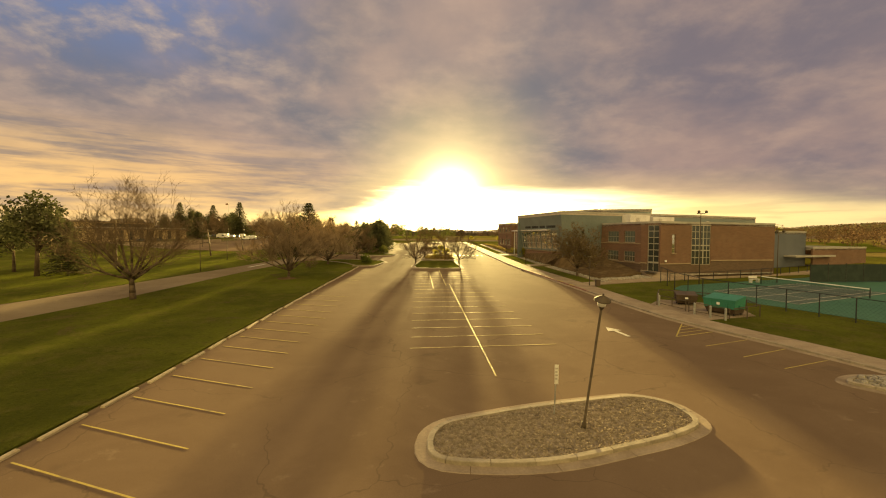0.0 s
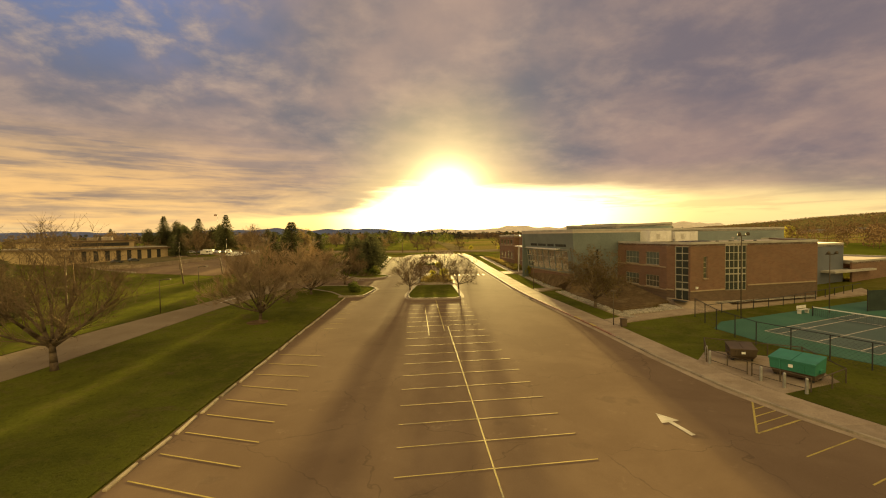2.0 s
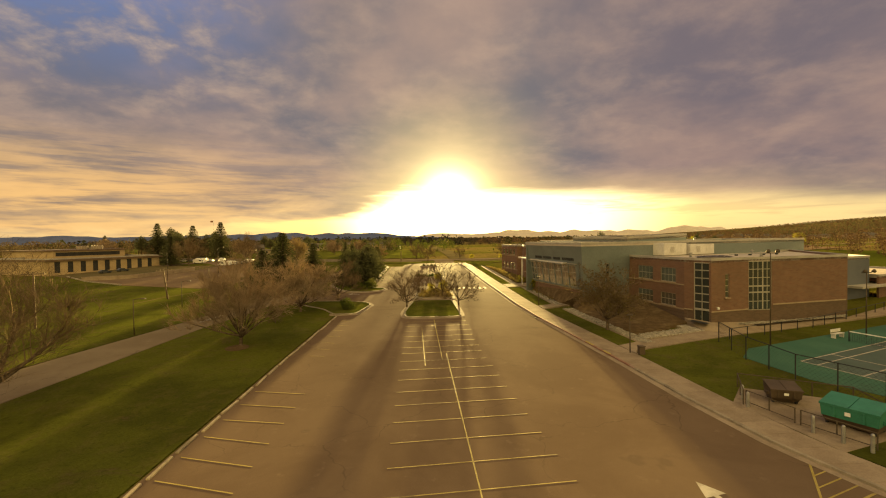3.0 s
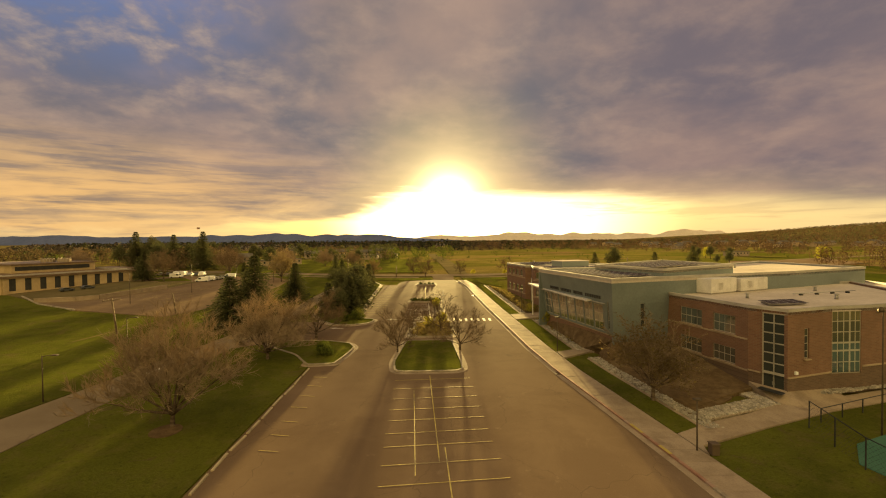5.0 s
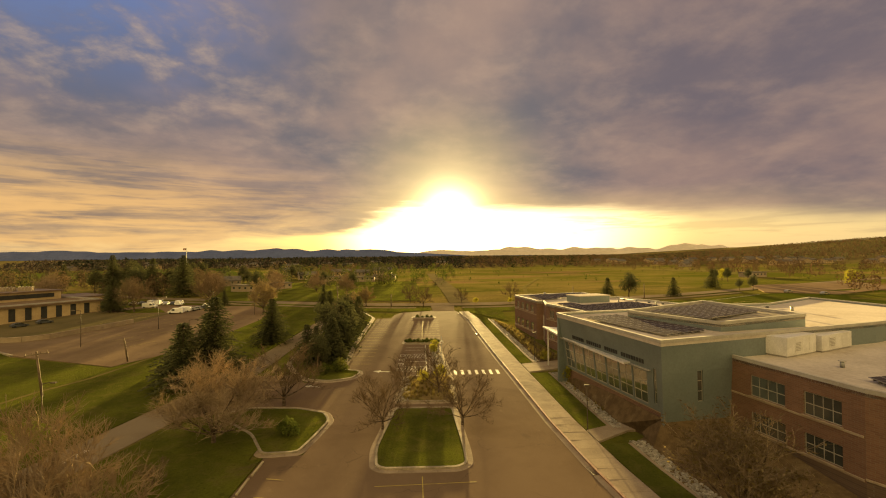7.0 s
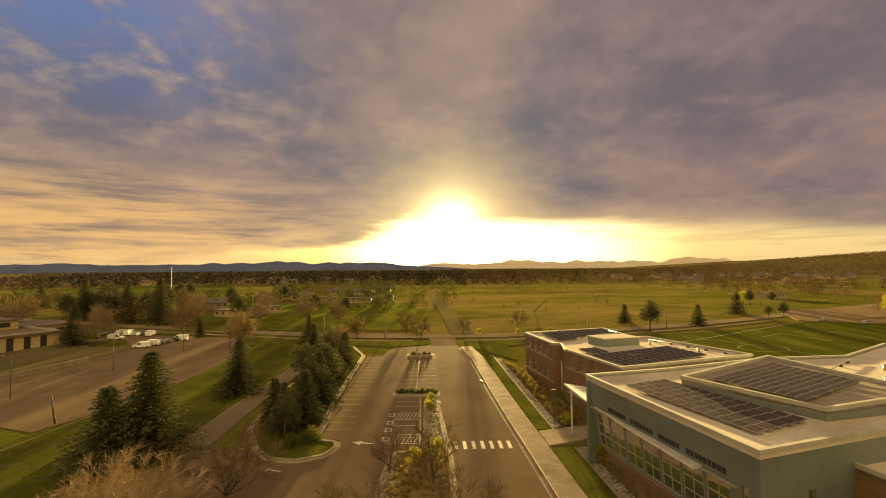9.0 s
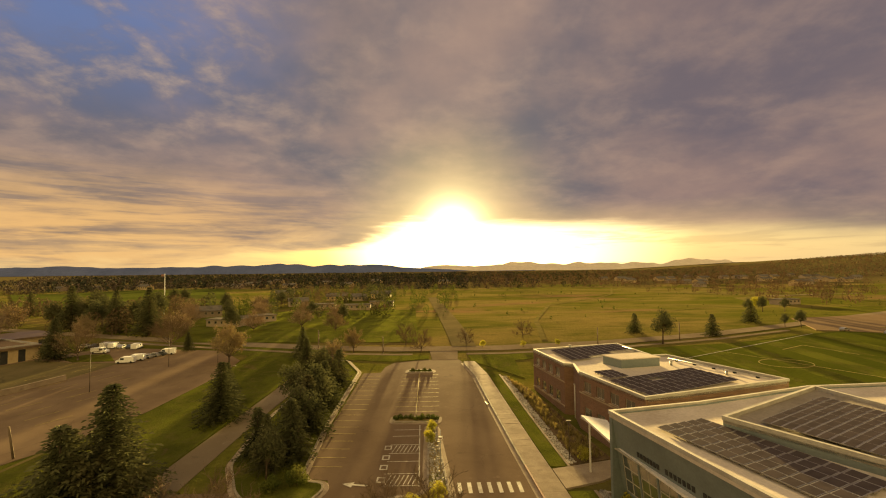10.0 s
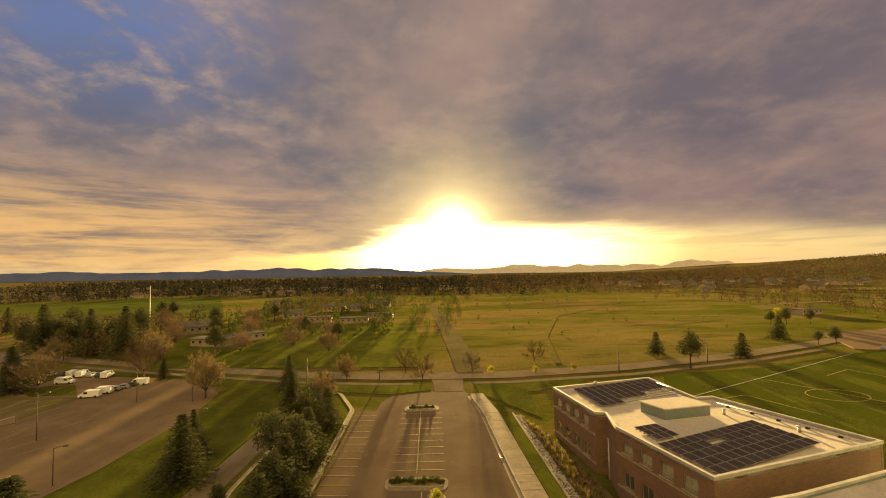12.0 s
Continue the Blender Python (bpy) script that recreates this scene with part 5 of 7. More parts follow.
# brick wing
A_, P1, P2, F_, GL, TR = (27.6, 73.2), (29.6, 62.4), (31.0, 59.7), (36.1, 61.2), (39.1, 61.4), (50.2, 64.0)
brick = thing("brick_wing", (36, 68, G(60)), "two-storey red brick school wing with flat pale roof", "building")
Z0, ZR = 1.9, 10.1
holes = [(2.6, 5.6, 7.4, 9.1), (2.6, 5.6, 4.6, 6.1), (7.0, 9.6, 7.4, 9.1), (7.0, 9.6, 4.6, 6.1)]


def brick_wall(p, q, mat, holes=(), split=4.5, top=ZR):
    """Red brick above a brown brick plinth."""
    low = [(a, b, c, min(d, split)) for a, b, c, d in holes if c < split]
    high = [(a, b, max(c, split), d) for a, b, c, d in holes if d > split]
    wall(brick, "plinth", (p, q), (p, q), Z0, split, BRICK_LOW, low, label="brown brick plinth")
    return wall(brick, "wall", (p, q), (p, q), split, top, mat, high)


def side(p, q):
    """Points on the upright plane over p-q: distance along it, height, depth into the wall."""
    d = Vector((q[0] - p[0], q[1] - p[1], 0)).normalized()
    nrm = Vector((-d.y, d.x, 0))
    return lambda u, z, off=0.0: Vector((p[0], p[1], z)) + d * u + nrm * off


brick_wall(A_, P1, BRICK_S, holes, 4.3)
at = side(A_, P1)
for h in holes:
    window(brick, at, *h, 4, 2)
for z in (7.25, 4.45):
    band(brick, at, 0.0, 10.9, z)
brick_wall(P1, P2, BRICK_S, [(1.1, 2.9, 2.6, 9.9)])
at = side(P1, P2)
window(brick, at, 1.1, 2.9, 4.7, 9.9, 2, 6, 0.11, 0.05, False)
door = window(brick, at, 1.1, 2.9, 2.9, 4.7, 2, 1, 0.12, 0.05, False)
door.name = "door"
tagged(door, "glazed aluminium double door")
for u in (1.93, 2.07):
    b = Build()
    b.bar(at(u, 3.7, -0.02), at(u, 4.0, -0.02), 0.03, 0.03)
    part("door_handle", b.done("door_handle", GALV), door)
band(brick, at, 0.0, 1.0, 4.55)
brick_wall(P2, F_, BRICK_F, [(2.0, 2.6, 6.0, 8.6)])
at = side(P2, F_)
window(brick, at, 2.0, 2.6, 6.0, 8.6, 1, 4)
band(brick, at, 0.0, 5.3, 4.55)
b = Build()
b.box(-0.12, 0.12, -0.2, 0.0, -0.1, 0.15, 0, Matrix.Translation(at(0.9, 4.9)))
part("wall_light", b.done("wall_light", SIGN), brick, "small white wall light", brick.matrix_world.inverted())
brick_wall(F_, GL, BRICK_F, [(0.10, 2.9, 4.4, 9.95)])
at = side(F_, GL)
for za, zb, rows in ((4.4, 6.4, 2), (6.4, 7.1, 1), (7.1, 9.95, 3)):
    window(brick, at, 0.10, 1.85, za, zb, 3, rows, 0.08, 0.05, False)
    window(brick, at, 1.85, 2.9, za, zb, 2, rows, 0.08, 0.05, False)
brick_wall(GL, TR, BRICK_F, (), 4.9, ZR + 0.2)
at = side(GL, TR)
band(brick, at, 0.0, 11.1, 5.0)
b4 = (58.0, 82.0)
at = wall(brick, "wall", (TR, b4), (TR, b4), Z0, ZR + 0.2, BRICK_S)
at = wall(brick, "wall", (b4, (33, 80)), (b4, (33, 80)), Z0, ZR, BRICK_F)
at = wall(brick, "wall", ((33, 80), A_), ((33, 80), A_), Z0, ZR, BRICK_S)
deck_roof(brick, [A_, P1, P2, F_, GL, TR, b4, (33, 80)], 10.2)
# unseen floor plate, coloured near-black so the rooms read as unlit
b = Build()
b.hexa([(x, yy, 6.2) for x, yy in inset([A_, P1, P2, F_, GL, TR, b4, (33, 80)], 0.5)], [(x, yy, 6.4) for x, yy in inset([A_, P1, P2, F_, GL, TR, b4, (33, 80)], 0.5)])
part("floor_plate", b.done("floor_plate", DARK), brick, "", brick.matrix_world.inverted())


def hvac(at, turn, l, w, h, label):
    ob = thing("rooftop_unit", at, label, "air handler", "rooftop units", turn=turn)
    b = Build()
    b.box(0, l, 0, w, 0.15, h, bevel=0.03)
    part("casing", b.done("casing", HVAC), ob)
    for k in range(int(l / 1.1)):
        b = Build()
        x = 0.12 + k * 1.1
        b.box(x, x + 0.95, -0.03, 0.0, 0.35, h - 0.2)
        part("panel_door", b.done("panel_door", HVAC), ob)
        if k % 3 == 1:
            b = Build()
            for j in range(6):
                b.box(x + 0.1, x + 0.85, -0.06, -0.03, 0.5 + j * 0.13, 0.56 + j * 0.13)
            part("louvre", b.done("louvre", COPING), ob)
    b = Build()
    b.box(0.1, l - 0.1, 0.1, w - 0.1, 0, 0.15)
    part("curb", b.done("curb", COPING), ob)
    return ob


hvac((32.2, 71.8, 10.1), 24, 4.6, 2.0, 1.75, "long white rooftop air handling unit with panel doors")
hvac((36.9, 73.6, 10.1), 24, 5.2, 2.0, 1.55, "long white rooftop air handling unit with panel doors")
solar("small dark solar array on the brick wing", [(31.9, 62.9), (35.8, 63.2), (36.2, 65.4), (32.4, 64.8)], 10.2, 4, 2)
# the far end of that wing and a low block behind the courts
low_block = thing("grey_block", (60, 80, G(80)), "low grey clad block behind the brick wing", "building")
for p, q in (((54.5, 72.5), (66, 77)), ((66, 77), (70, 92)), ((70, 92), (58, 88))):
    wall(low_block, "wall", (p, q), (p, q), 2.6, 9.2, GREYCLAD)
deck_roof(low_block, [(54.5, 72.5), (66, 77), (70, 92), (58, 88)], 9.3)
annex = thing("brick_annex", (70, 82, G(82)), "low red brick annex with pale canopy", "building")
for p, q in (((66.5, 76), (84, 84)), ((84, 84), (80, 96))):
    wall(annex, "wall", (p, q), (p, q), 2.6, 6.4, BRICK_F)
deck_roof(annex, [(66.5, 76), (84, 84), (80, 96), (66, 90)], 6.5)
b = Build()
b.hexa([(61, 73, 5.0), (72, 77.5, 5.0), (71, 80, 5.0), (60, 75.5, 5.0)], [(61, 73, 5.3), (72, 77.5, 5.3), (71, 80, 5.3), (60, 75.5, 5.3)])
part("canopy", b.done("canopy", COPING), annex, "", annex.matrix_world.inverted())

# teal-clad hall
R1, R2, R3 = (16.8, 87.6), (20.3, 70.0), (33.2, 73.8)
hall = thing("clad_hall", (28, 80, G(78)), "grey-green metal-clad school hall with leaning window wall", "building")
L1, L2 = (17.7, 88.0), (21.2, 71.4)
holes = [(0.9 + 2.05 * k, 2.75 + 2.05 * k, 5.95, 9.0) for k in range(7)] + [(15.85, 16.2, 6.3, 9.5)]
at = wall(hall, "wall", (L1, L2), (R1, R2), 5.7, 12.0, TEAL, holes, label="grey-green metal cladding")
for h in holes[:7]:
    window(hall, at, *h, 2, 3, 0.10, 0.06, False)
window(hall, at, *holes[7], 1, 3, 0.06, 0.1, False)
b = Build()
b.bar(at(0.3, 9.2, -0.12), at(15.6, 9.2, -0.12), 0.25, 0.08)
part("sunshade", b.done("sunshade", MULLION), hall, "projecting metal sunshade", hall.matrix_world.inverted())
for s0, s1 in ((3.0, 5.4), (5.9, 8.6), (9.1, 11.2), (11.7, 14.9)):
    n = int((s1 - s0) / 0.34)
    for k in range(n):
        sa = s0 + (s1 - s0) * k / n
        b = Build()
        b.hexa([at(sa, 9.62, -0.05), at(sa + 0.23, 9.62, -0.05), at(sa + 0.23, 9.62, 0.02), at(sa, 9.62, 0.02)], [at(sa, 10.0, -0.05), at(sa + 0.23, 10.0, -0.05), at(sa + 0.23, 10.0, 0.02), at(sa, 10.0, 0.02)])
        part("lettering_bar", b.done("lettering_bar", DARK), hall, "", hall.matrix_world.inverted())
at = wall(hall, "wall", ((17.9, 88.0), (21.4, 71.6)), ((17.9, 88.0), (21.4, 71.6)), 2.4, 5.7, BRICK_S, label="red brick plinth")
band(hall, at, 0, 16.7, 5.6)
R2l = (21.2, 71.4)
holes = [(3.4, 3.95, 6.6, 9.3)]
at = wall(hall, "wall", (R2l, R3), (R2, R3), 2.4, 12.0, TEAL, holes, label="grey-green metal cladding")
window(hall, at, *holes[0], 1, 3, 0.06, 0.1, False)
HP = [R1, R2, R3, (46, 77.6), (62, 84), (60, 101.6), (48.4, 94.6), (38.7, 93.9), (25.5, 89.6)]
for p, q in zip(HP[2:], HP[3:] + [R1]):
    wall(hall, "wall", (p, q), (p, q), 2.6, 12.0, TEAL)
deck_roof(hall, HP, 12.0)
# raised roof over the hall
W = [(23.6, 83.5), (28.5, 74.9), (38.3, 77.0), (36.4, 90.4)]
WZ = [12.75, 12.65, 13.0, 12.95]
b = Build()
b.hexa([(*p, 11.9) for p in W], [(*p, z - 0.1) for p, z in zip(W, WZ)])
part("clerestory", b.done("clerestory", TEAL), hall, "raised teal roof block", hall.matrix_world.inverted())
deck_roof(hall, W, 12.8, zs=WZ)
solar("long dark solar array along the hall roof edge", [(18.8, 83.7), (22.0, 72.5), (27.0, 74.6), (23.0, 85.2)], 12.0, 12, 5)
solar("dark solar array on the raised roof", [(25.4, 82.2), (28.2, 76.2), (36.4, 80.6), (34.5, 87.6)], 12.8, 10, 7)
# white canopy with posts
can = thing("entrance_canopy", (17.6, 94, G(94)), "thin white entrance canopy on slim posts", "canopy")
CP = [(16.9, 95.2), (17.2, 88.0), (18.3, 80.0), (19.2, 74.5), (19.9, 74.7), (18.0, 88.4), (18.9, 93.6)]
b = Build()
b.hexa([(x, yy, 9.15) for x, yy in CP], [(x, yy, 9.35) for x, yy in CP])
part("roof_plate", b.done("roof_plate", HVAC), can, "", can.matrix_world.inverted())
for p in ((17.4, 94.2),):
    b = Build()
    b.tube([(*p, G(p[1])), (*p, 9.16)], [0.1, 0.1], 8)
    part("post", b.done("post", HVAC), can, "", can.matrix_world.inverted())

# far brick wing
far = thing("far_brick_wing", (27, 108, G(108)), "two-storey red brick school wing with solar panels on its roof", "building")
FP = [(17.8, 120.2), (19.5, 109.6), (20.6, 109.3), (20.0, 105.0), (22.8, 93.9), (41.6, 99.8), (35.6, 114.5), (33.4, 114.2), (32.6, 124.4)]
for i, (p, q) in enumerate(zip(FP, FP[1:] + FP[:1])):
    L = math.hypot(q[0] - p[0], q[1] - p[1])
    holes = []
    if i in (0, 3):
        n = 4
        for k in range(n):
            s = 0.9 + k * (L - 1.4) / n
            holes += [(s, s + 1.5, 9.2, 10.4), (s, s + 1.5, 6.0, 7.4)]
    at = wall(far, "wall", (p, q), (p, q), 3.6, 11.1, BRICK_S if i in (0, 3) else BRICK_F, holes)
    for h in holes:
        window(far, at, *h, 2, 1)
    if i in (0, 3):
        for z in (8.9, 5.8):
            band(far, at, 0, L, z)
deck_roof(far, FP, 11.2)
pent = thing("roof_penthouse", (27.6, 109.2, 11.1), "grey clad plant room with pale roof on the far wing", "plant room")
PP = [(24.9, 110.2), (26.1, 107.2), (31.6, 108.4), (30.5, 111.4)]
b = Build()
b.hexa([(*p, 11.0) for p in PP], [(*p, 12.15) for p in PP])
part("casing", b.done("casing", TEAL), pent, "", pent.matrix_world.inverted())
b = Build()
b.hexa([(*p, 12.15) for p in inset(PP, -0.1)], [(*p, 12.27) for p in inset(PP, -0.1)])
part("roof", b.done("roof", ROOF), pent, "", pent.matrix_world.inverted())
solar("dark solar array at the far roof end", [(20.1, 119.0), (31.8, 123.4), (32.8, 116.0), (21.1, 111.6)], 11.2, 11, 5, skip=[(i, k) for i in range(11) for k in range(5) if (k + 0.5) / 5 > 1.05 - 0.6 * i / 11])
solar("broad dark solar array on the far wing roof", [(23.5, 94.2), (36.0, 99.7), (34.2, 105.8), (21.7, 100.3)], 11.2, 12, 5, skip=((4, 3), (5, 3)))
solar("small dark solar array beside the broad one", [(22.3, 101.3), (24.9, 102.4), (24.2, 105.4), (21.6, 104.6)], 11.2, 3, 3)
for p in ((20.4, 108.2), (20.9, 103.6)):
    b = Build()
    b.tube([(0, 0, 0), (0, 0, 4.2)], [0.09, 0.07], 8)
    post = thing("wall_post", (*p, G(p[1])), "slim pale steel post beside the far wing", "post", "posts at the far wing")
    part("pole", b.done("pole", HVAC, True), post)
    b = Build()
    b.box(-0.14, 0.14, -0.14, 0.14, 4.2, 4.28)
    part("cap", b.done("cap", COPING), post)

def roof_pipe(a, c, z, label):
    """A pipe on small blocks along a roof."""
    ob = thing("roof_pipe", (*a, z), label, "pipe", "roof pipes")
    d = Vector((c[0] - a[0], c[1] - a[1], 0))
    b = Build()
    b.tube([(0, 0, 0.22), tuple(d + Vector((0, 0, 0.22)))], [0.05, 0.05], 6)
    part("pipe", b.done("pipe", GALV, True), ob)
    n = max(2, int(d.length / 2.2))
    for k in range(n):
        p = d * (k + 0.5) / n
        b = Build()
        b.box(p.x - 0.16, p.x + 0.16, p.y - 0.12, p.y + 0.12, 0, 0.17, bevel=0.03)
        part("pipe_block", b.done("pipe_block", RUBBER), ob)


def roof_vent(x, y, z):
    ob = thing("roof_vent", (x, y, z), "small grey sheet-metal roof vent with a flat cap", "roof vent", "roof vents")
    b = Build()
    b.tube([(0, 0, 0), (0, 0, 0.5)], [0.16, 0.14], 8)
    part("stack", b.done("stack", GALV, True), ob)
    b = Build()
    b.tube([(0, 0, 0.5), (0, 0, 0.55), (0, 0, 0.62)], [0.26, 0.26, 0.05], 10)
    part("cap", b.done("cap", COPING), ob)


roof_pipe((34.6, 112.0), (39.8, 100.2), 11.1, "grey gas pipe on rubber blocks along the far roof edge")
roof_pipe((32.4, 121.6), (33.6, 115.0), 11.1, "grey gas pipe on rubber blocks along the far roof edge")
roof_pipe((40.5, 88.0), (47.0, 92.6), 11.9, "grey gas pipe on rubber blocks across the hall roof")
roof_pipe((40.0, 70.0), (49.0, 72.2), 10.1, "grey gas pipe on rubber blocks across the brick wing roof")
for x, y, z in ((31.0, 112.6, 11.1), (33.2, 108.6, 11.1), (36.8, 103.0, 11.1), (24.0, 121.6, 11.1), (42.0, 84.0, 11.9), (46.5, 88.5, 11.9), (39.6, 86.6, 11.9), (34.0, 68.6, 10.1), (42.0, 67.0, 10.1), (46.0, 74.0, 10.1)):
    roof_vent(x, y, z)

# ---- sports field and left-hand ground ----
field = plate("sports_field", [(37, 122), (40.5, 135), (46, 146.5), (70, 150.5), (97, 160), (135, 171), (150, 150), (120, 112), (60, 104), (43, 102)], 0.06, TURF, "striped green sports field with faded lines", "sports field")
circ = [(67.4 + 4.7 * math.cos(a * math.pi / 16), 132.6 + 3.2 * math.sin(a * math.pi / 16)) for a in range(32)]
part("centre_circle", ring("centre_circle", circ, inset(circ, 0.16), 0.075, 0.02, YELLOW), field)
for a, c in [((34.7 + 6.11 * k, 128.8 + 3.09 * k), (34.7 + 6.11 * (k + 1), 128.8 + 3.09 * (k + 1))) for k in range(10)] + [(p if isinstance(p, tuple) else p) for p in (((62.4, 141.7), (65.35, 137.75)), ((65.35, 137.75), (68.3, 133.8)), ((68.3, 133.8), (76.0, 122.5)), ((46.9, 131.6), (52.9, 133.7)), ((52.9, 133.7), (57.5, 124.5)), ((75.3, 143.3), (82.8, 147.1)), ((82.8, 147.1), (86.5, 138)))]:
    stripe("field_line", a, c, 0.18, WHITE if a[1] > 0.5 * a[0] + 111 else YELLOW, field, 0.085)
for k in range(6):
    part("mown_band", slab("mown_band", [(48 + 9 * k, 112 + 1.5 * k), (52.5 + 9 * k, 112.8 + 1.5 * k), (53.5 + 9 * k, 146 + 2.4 * k), (49 + 9 * k, 145 + 2.4 * k)], 0.066, 0.02, GRASS), field)

plate("mown_slope", [(-51, 7), (-42.2, 28), (-37.2, 42), (-34.2, 55), (-31.4, 65), (-28.4, 77), (-25.0, 92), (-23.8, 108), (-22.8, 121), (-22.0, 143), (-36.5, 145), (-35.4, 130), (-36.8, 113), (-39.5, 103), (-42.8, 96.8), (-62, 103), (-90, 121), (-130, 126), (-130, 70), (-90, 7)], 0.03, GRASS, "mown green slope beside the side road", "lawn")
foot = [(-45.6, 82.0), (-44.2, 87.3), (-43.1, 89.4), (-41.9, 92.0), (-41.1, 95.8), (-40.3, 100.2), (-39.4, 105.0)]
b = Build()
for (ax, ay), (bx, by) in zip(foot, foot[1:]):
    b.quad([(x, y, G(y) + 0.04) for x, y in ((ax - 0.28, ay), (ax + 0.28, ay), (bx + 0.28, by), (bx - 0.28, by))])
tagged(new("foot_path", b.done("foot_path", TRACK)), "thin worn foot path across the mown slope", "path", kind="structure")
old = plate("old_lot", [(-42.8, 97.1), (-39.5, 103), (-36.8, 113), (-35.4, 130), (-36.5, 141), (-44, 150), (-60, 153), (-72, 155), (-80, 146), (-86, 136), (-94, 126), (-74, 110.3), (-62.2, 103.7)], 0.05, OLD_LOT, "faded brown asphalt lot beyond the side road", "parking lot")
for k in range(7):
    for j in range(3):
        x, y = -48 - 3.0 * k - 2 * j, 108.5 + 1.9 * k + 9 * j
        stripe("stall_line", (x, y), (x + 1.9, y + 3.6), 0.09, YELLOW, old, 0.065)
part("upper_roadway", slab("upper_roadway", [(-76.2, 112.2), (-69.6, 113.6), (-66.7, 115.8), (-63.2, 123.8), (-61.2, 129.4), (-59.8, 140.5), (-69, 141.0), (-79.6, 143.6), (-91.6, 122.6)], 0.062, 0.2, LANE), old)
b = Build()
WALL_LINE = [(-76.4, 111.8), (-69.5, 113.2), (-66.6, 115.4), (-63.1, 123.5), (-61.1, 129.2)]
for p, q in zip(WALL_LINE, WALL_LINE[1:]):
    b.bar((*p, G(p[1]) + 0.42), (*q, G(q[1]) + 0.42), 0.3, 0.84)
    b.bar((*p, G(p[1]) + 0.87), (*q, G(q[1]) + 0.87), 0.38, 0.07)
tagged(new("low_wall", b.done("low_wall", CONCRETE)), "low tan concrete wall across the old lot", "wall", kind="structure")
part("grass_verge", slab("grass_verge", [(-62.0, 142.0), (-67.2, 148.0), (-72.1, 147.9), (-75, 144.8), (-69.9, 141.5)], 0.14, 0.2, GRASS), old)
b = Build()
for p, q in (((-62.2, 103.6), (-74.3, 110.2)), ((-74.3, 110.2), (-86, 119.8)),):
    b.bar((*p, G(p[1]) + 0.1), (*q, G(q[1]) + 0.1), 0.3, 0.25)
part("edge_kerb", b.done("edge_kerb", KERB), old)
plate("far_lot", [(101, 164.5), (118, 158), (150, 172), (160, 196), (112, 186)], 0.12, OLD_LOT, "pale asphalt lot beside the far street", "parking lot")
plate("far_lawn", [(-37, 145), (-22, 143), (-21, 150.5), (-40, 157), (-56, 162), (-44, 152)], 0.04, GRASS, "green verge between the old lot and the street", "lawn")



for k, line in enumerate(([(28.4, 157), (34, 190), (52.8, 247), (84, 284), (110, 320), (150, 420)], [(60, 205), (84.7, 212), (120, 232), (190, 250)], [(-9.5, 154.5), (-7, 175), (-12, 205), (-22, 235)])):
    b = Build()
    for (ax, ay), (bx, by) in zip(line, line[1:]):
        for j in range(12):
            t0, t1 = j / 12, (j + 1) / 12
            xa, ya, xb, yb = ax + (bx - ax) * t0, ay + (by - ay) * t0, ax + (bx - ax) * t1, ay + (by - ay) * t1
            b.quad([(x, y, land(x, y) + 0.10) for x, y in ((xa - 0.7, ya), (xa + 0.7, ya), (xb + 0.7, yb), (xb - 0.7, yb))])
    tagged(new("dirt_track", b.done("dirt_track", TRACK)), "worn tan dirt track across the meadow", "track", kind="structure")


def drape(name, corners, up, mat, label, category, n=14):
    """A four-cornered patch lying on the rolling land."""
    b = Build()
    (ax, ay), (bx, by), (cx, cy), (dx, dy) = corners
    def at(u, v):
        x = (ax * (1 - u) + bx * u) * (1 - v) + (dx * (1 - u) + cx * u) * v
        y = (ay * (1 - u) + by * u) * (1 - v) + (dy * (1 - u) + cy * u) * v
        return (x, y, land(x, y) + up)
    for i in range(n):
        for j in range(n):
            b.quad([at(i / n, j / n), at((i + 1) / n, j / n), at((i + 1) / n, (j + 1) / n), at(i / n, (j + 1) / n)])
    return tagged(new(name, b.done(name, mat)), label, category, kind="structure")


drape("lawn", [(-62, 160), (-1.5, 156), (-5.5, 232), (-88, 232)], 0.12, GRASS, "dull green lawns around the low houses", "lawn")
drape("far_field", [(-206, 277), (-98, 274), (-204, 490), (-358, 434)], 0.25, FARFIELD, "open green playing field beyond the trees", "field")
drape("pale_lot", [(146, 340), (193, 305), (225, 340), (190, 372)], 0.12, TRACK, "pale paved strip beyond the meadow", "parking lot")
drape("pale_lot", [(147, 256), (175, 264), (197, 297), (155, 276)], 0.12, TRACK, "pale paved lot at the meadow's edge", "parking lot")
drape("far_road", [(181, 284), (259, 310), (258, 315), (180, 289)], 0.12, ROAD, "pale road at the meadow's edge", "road")


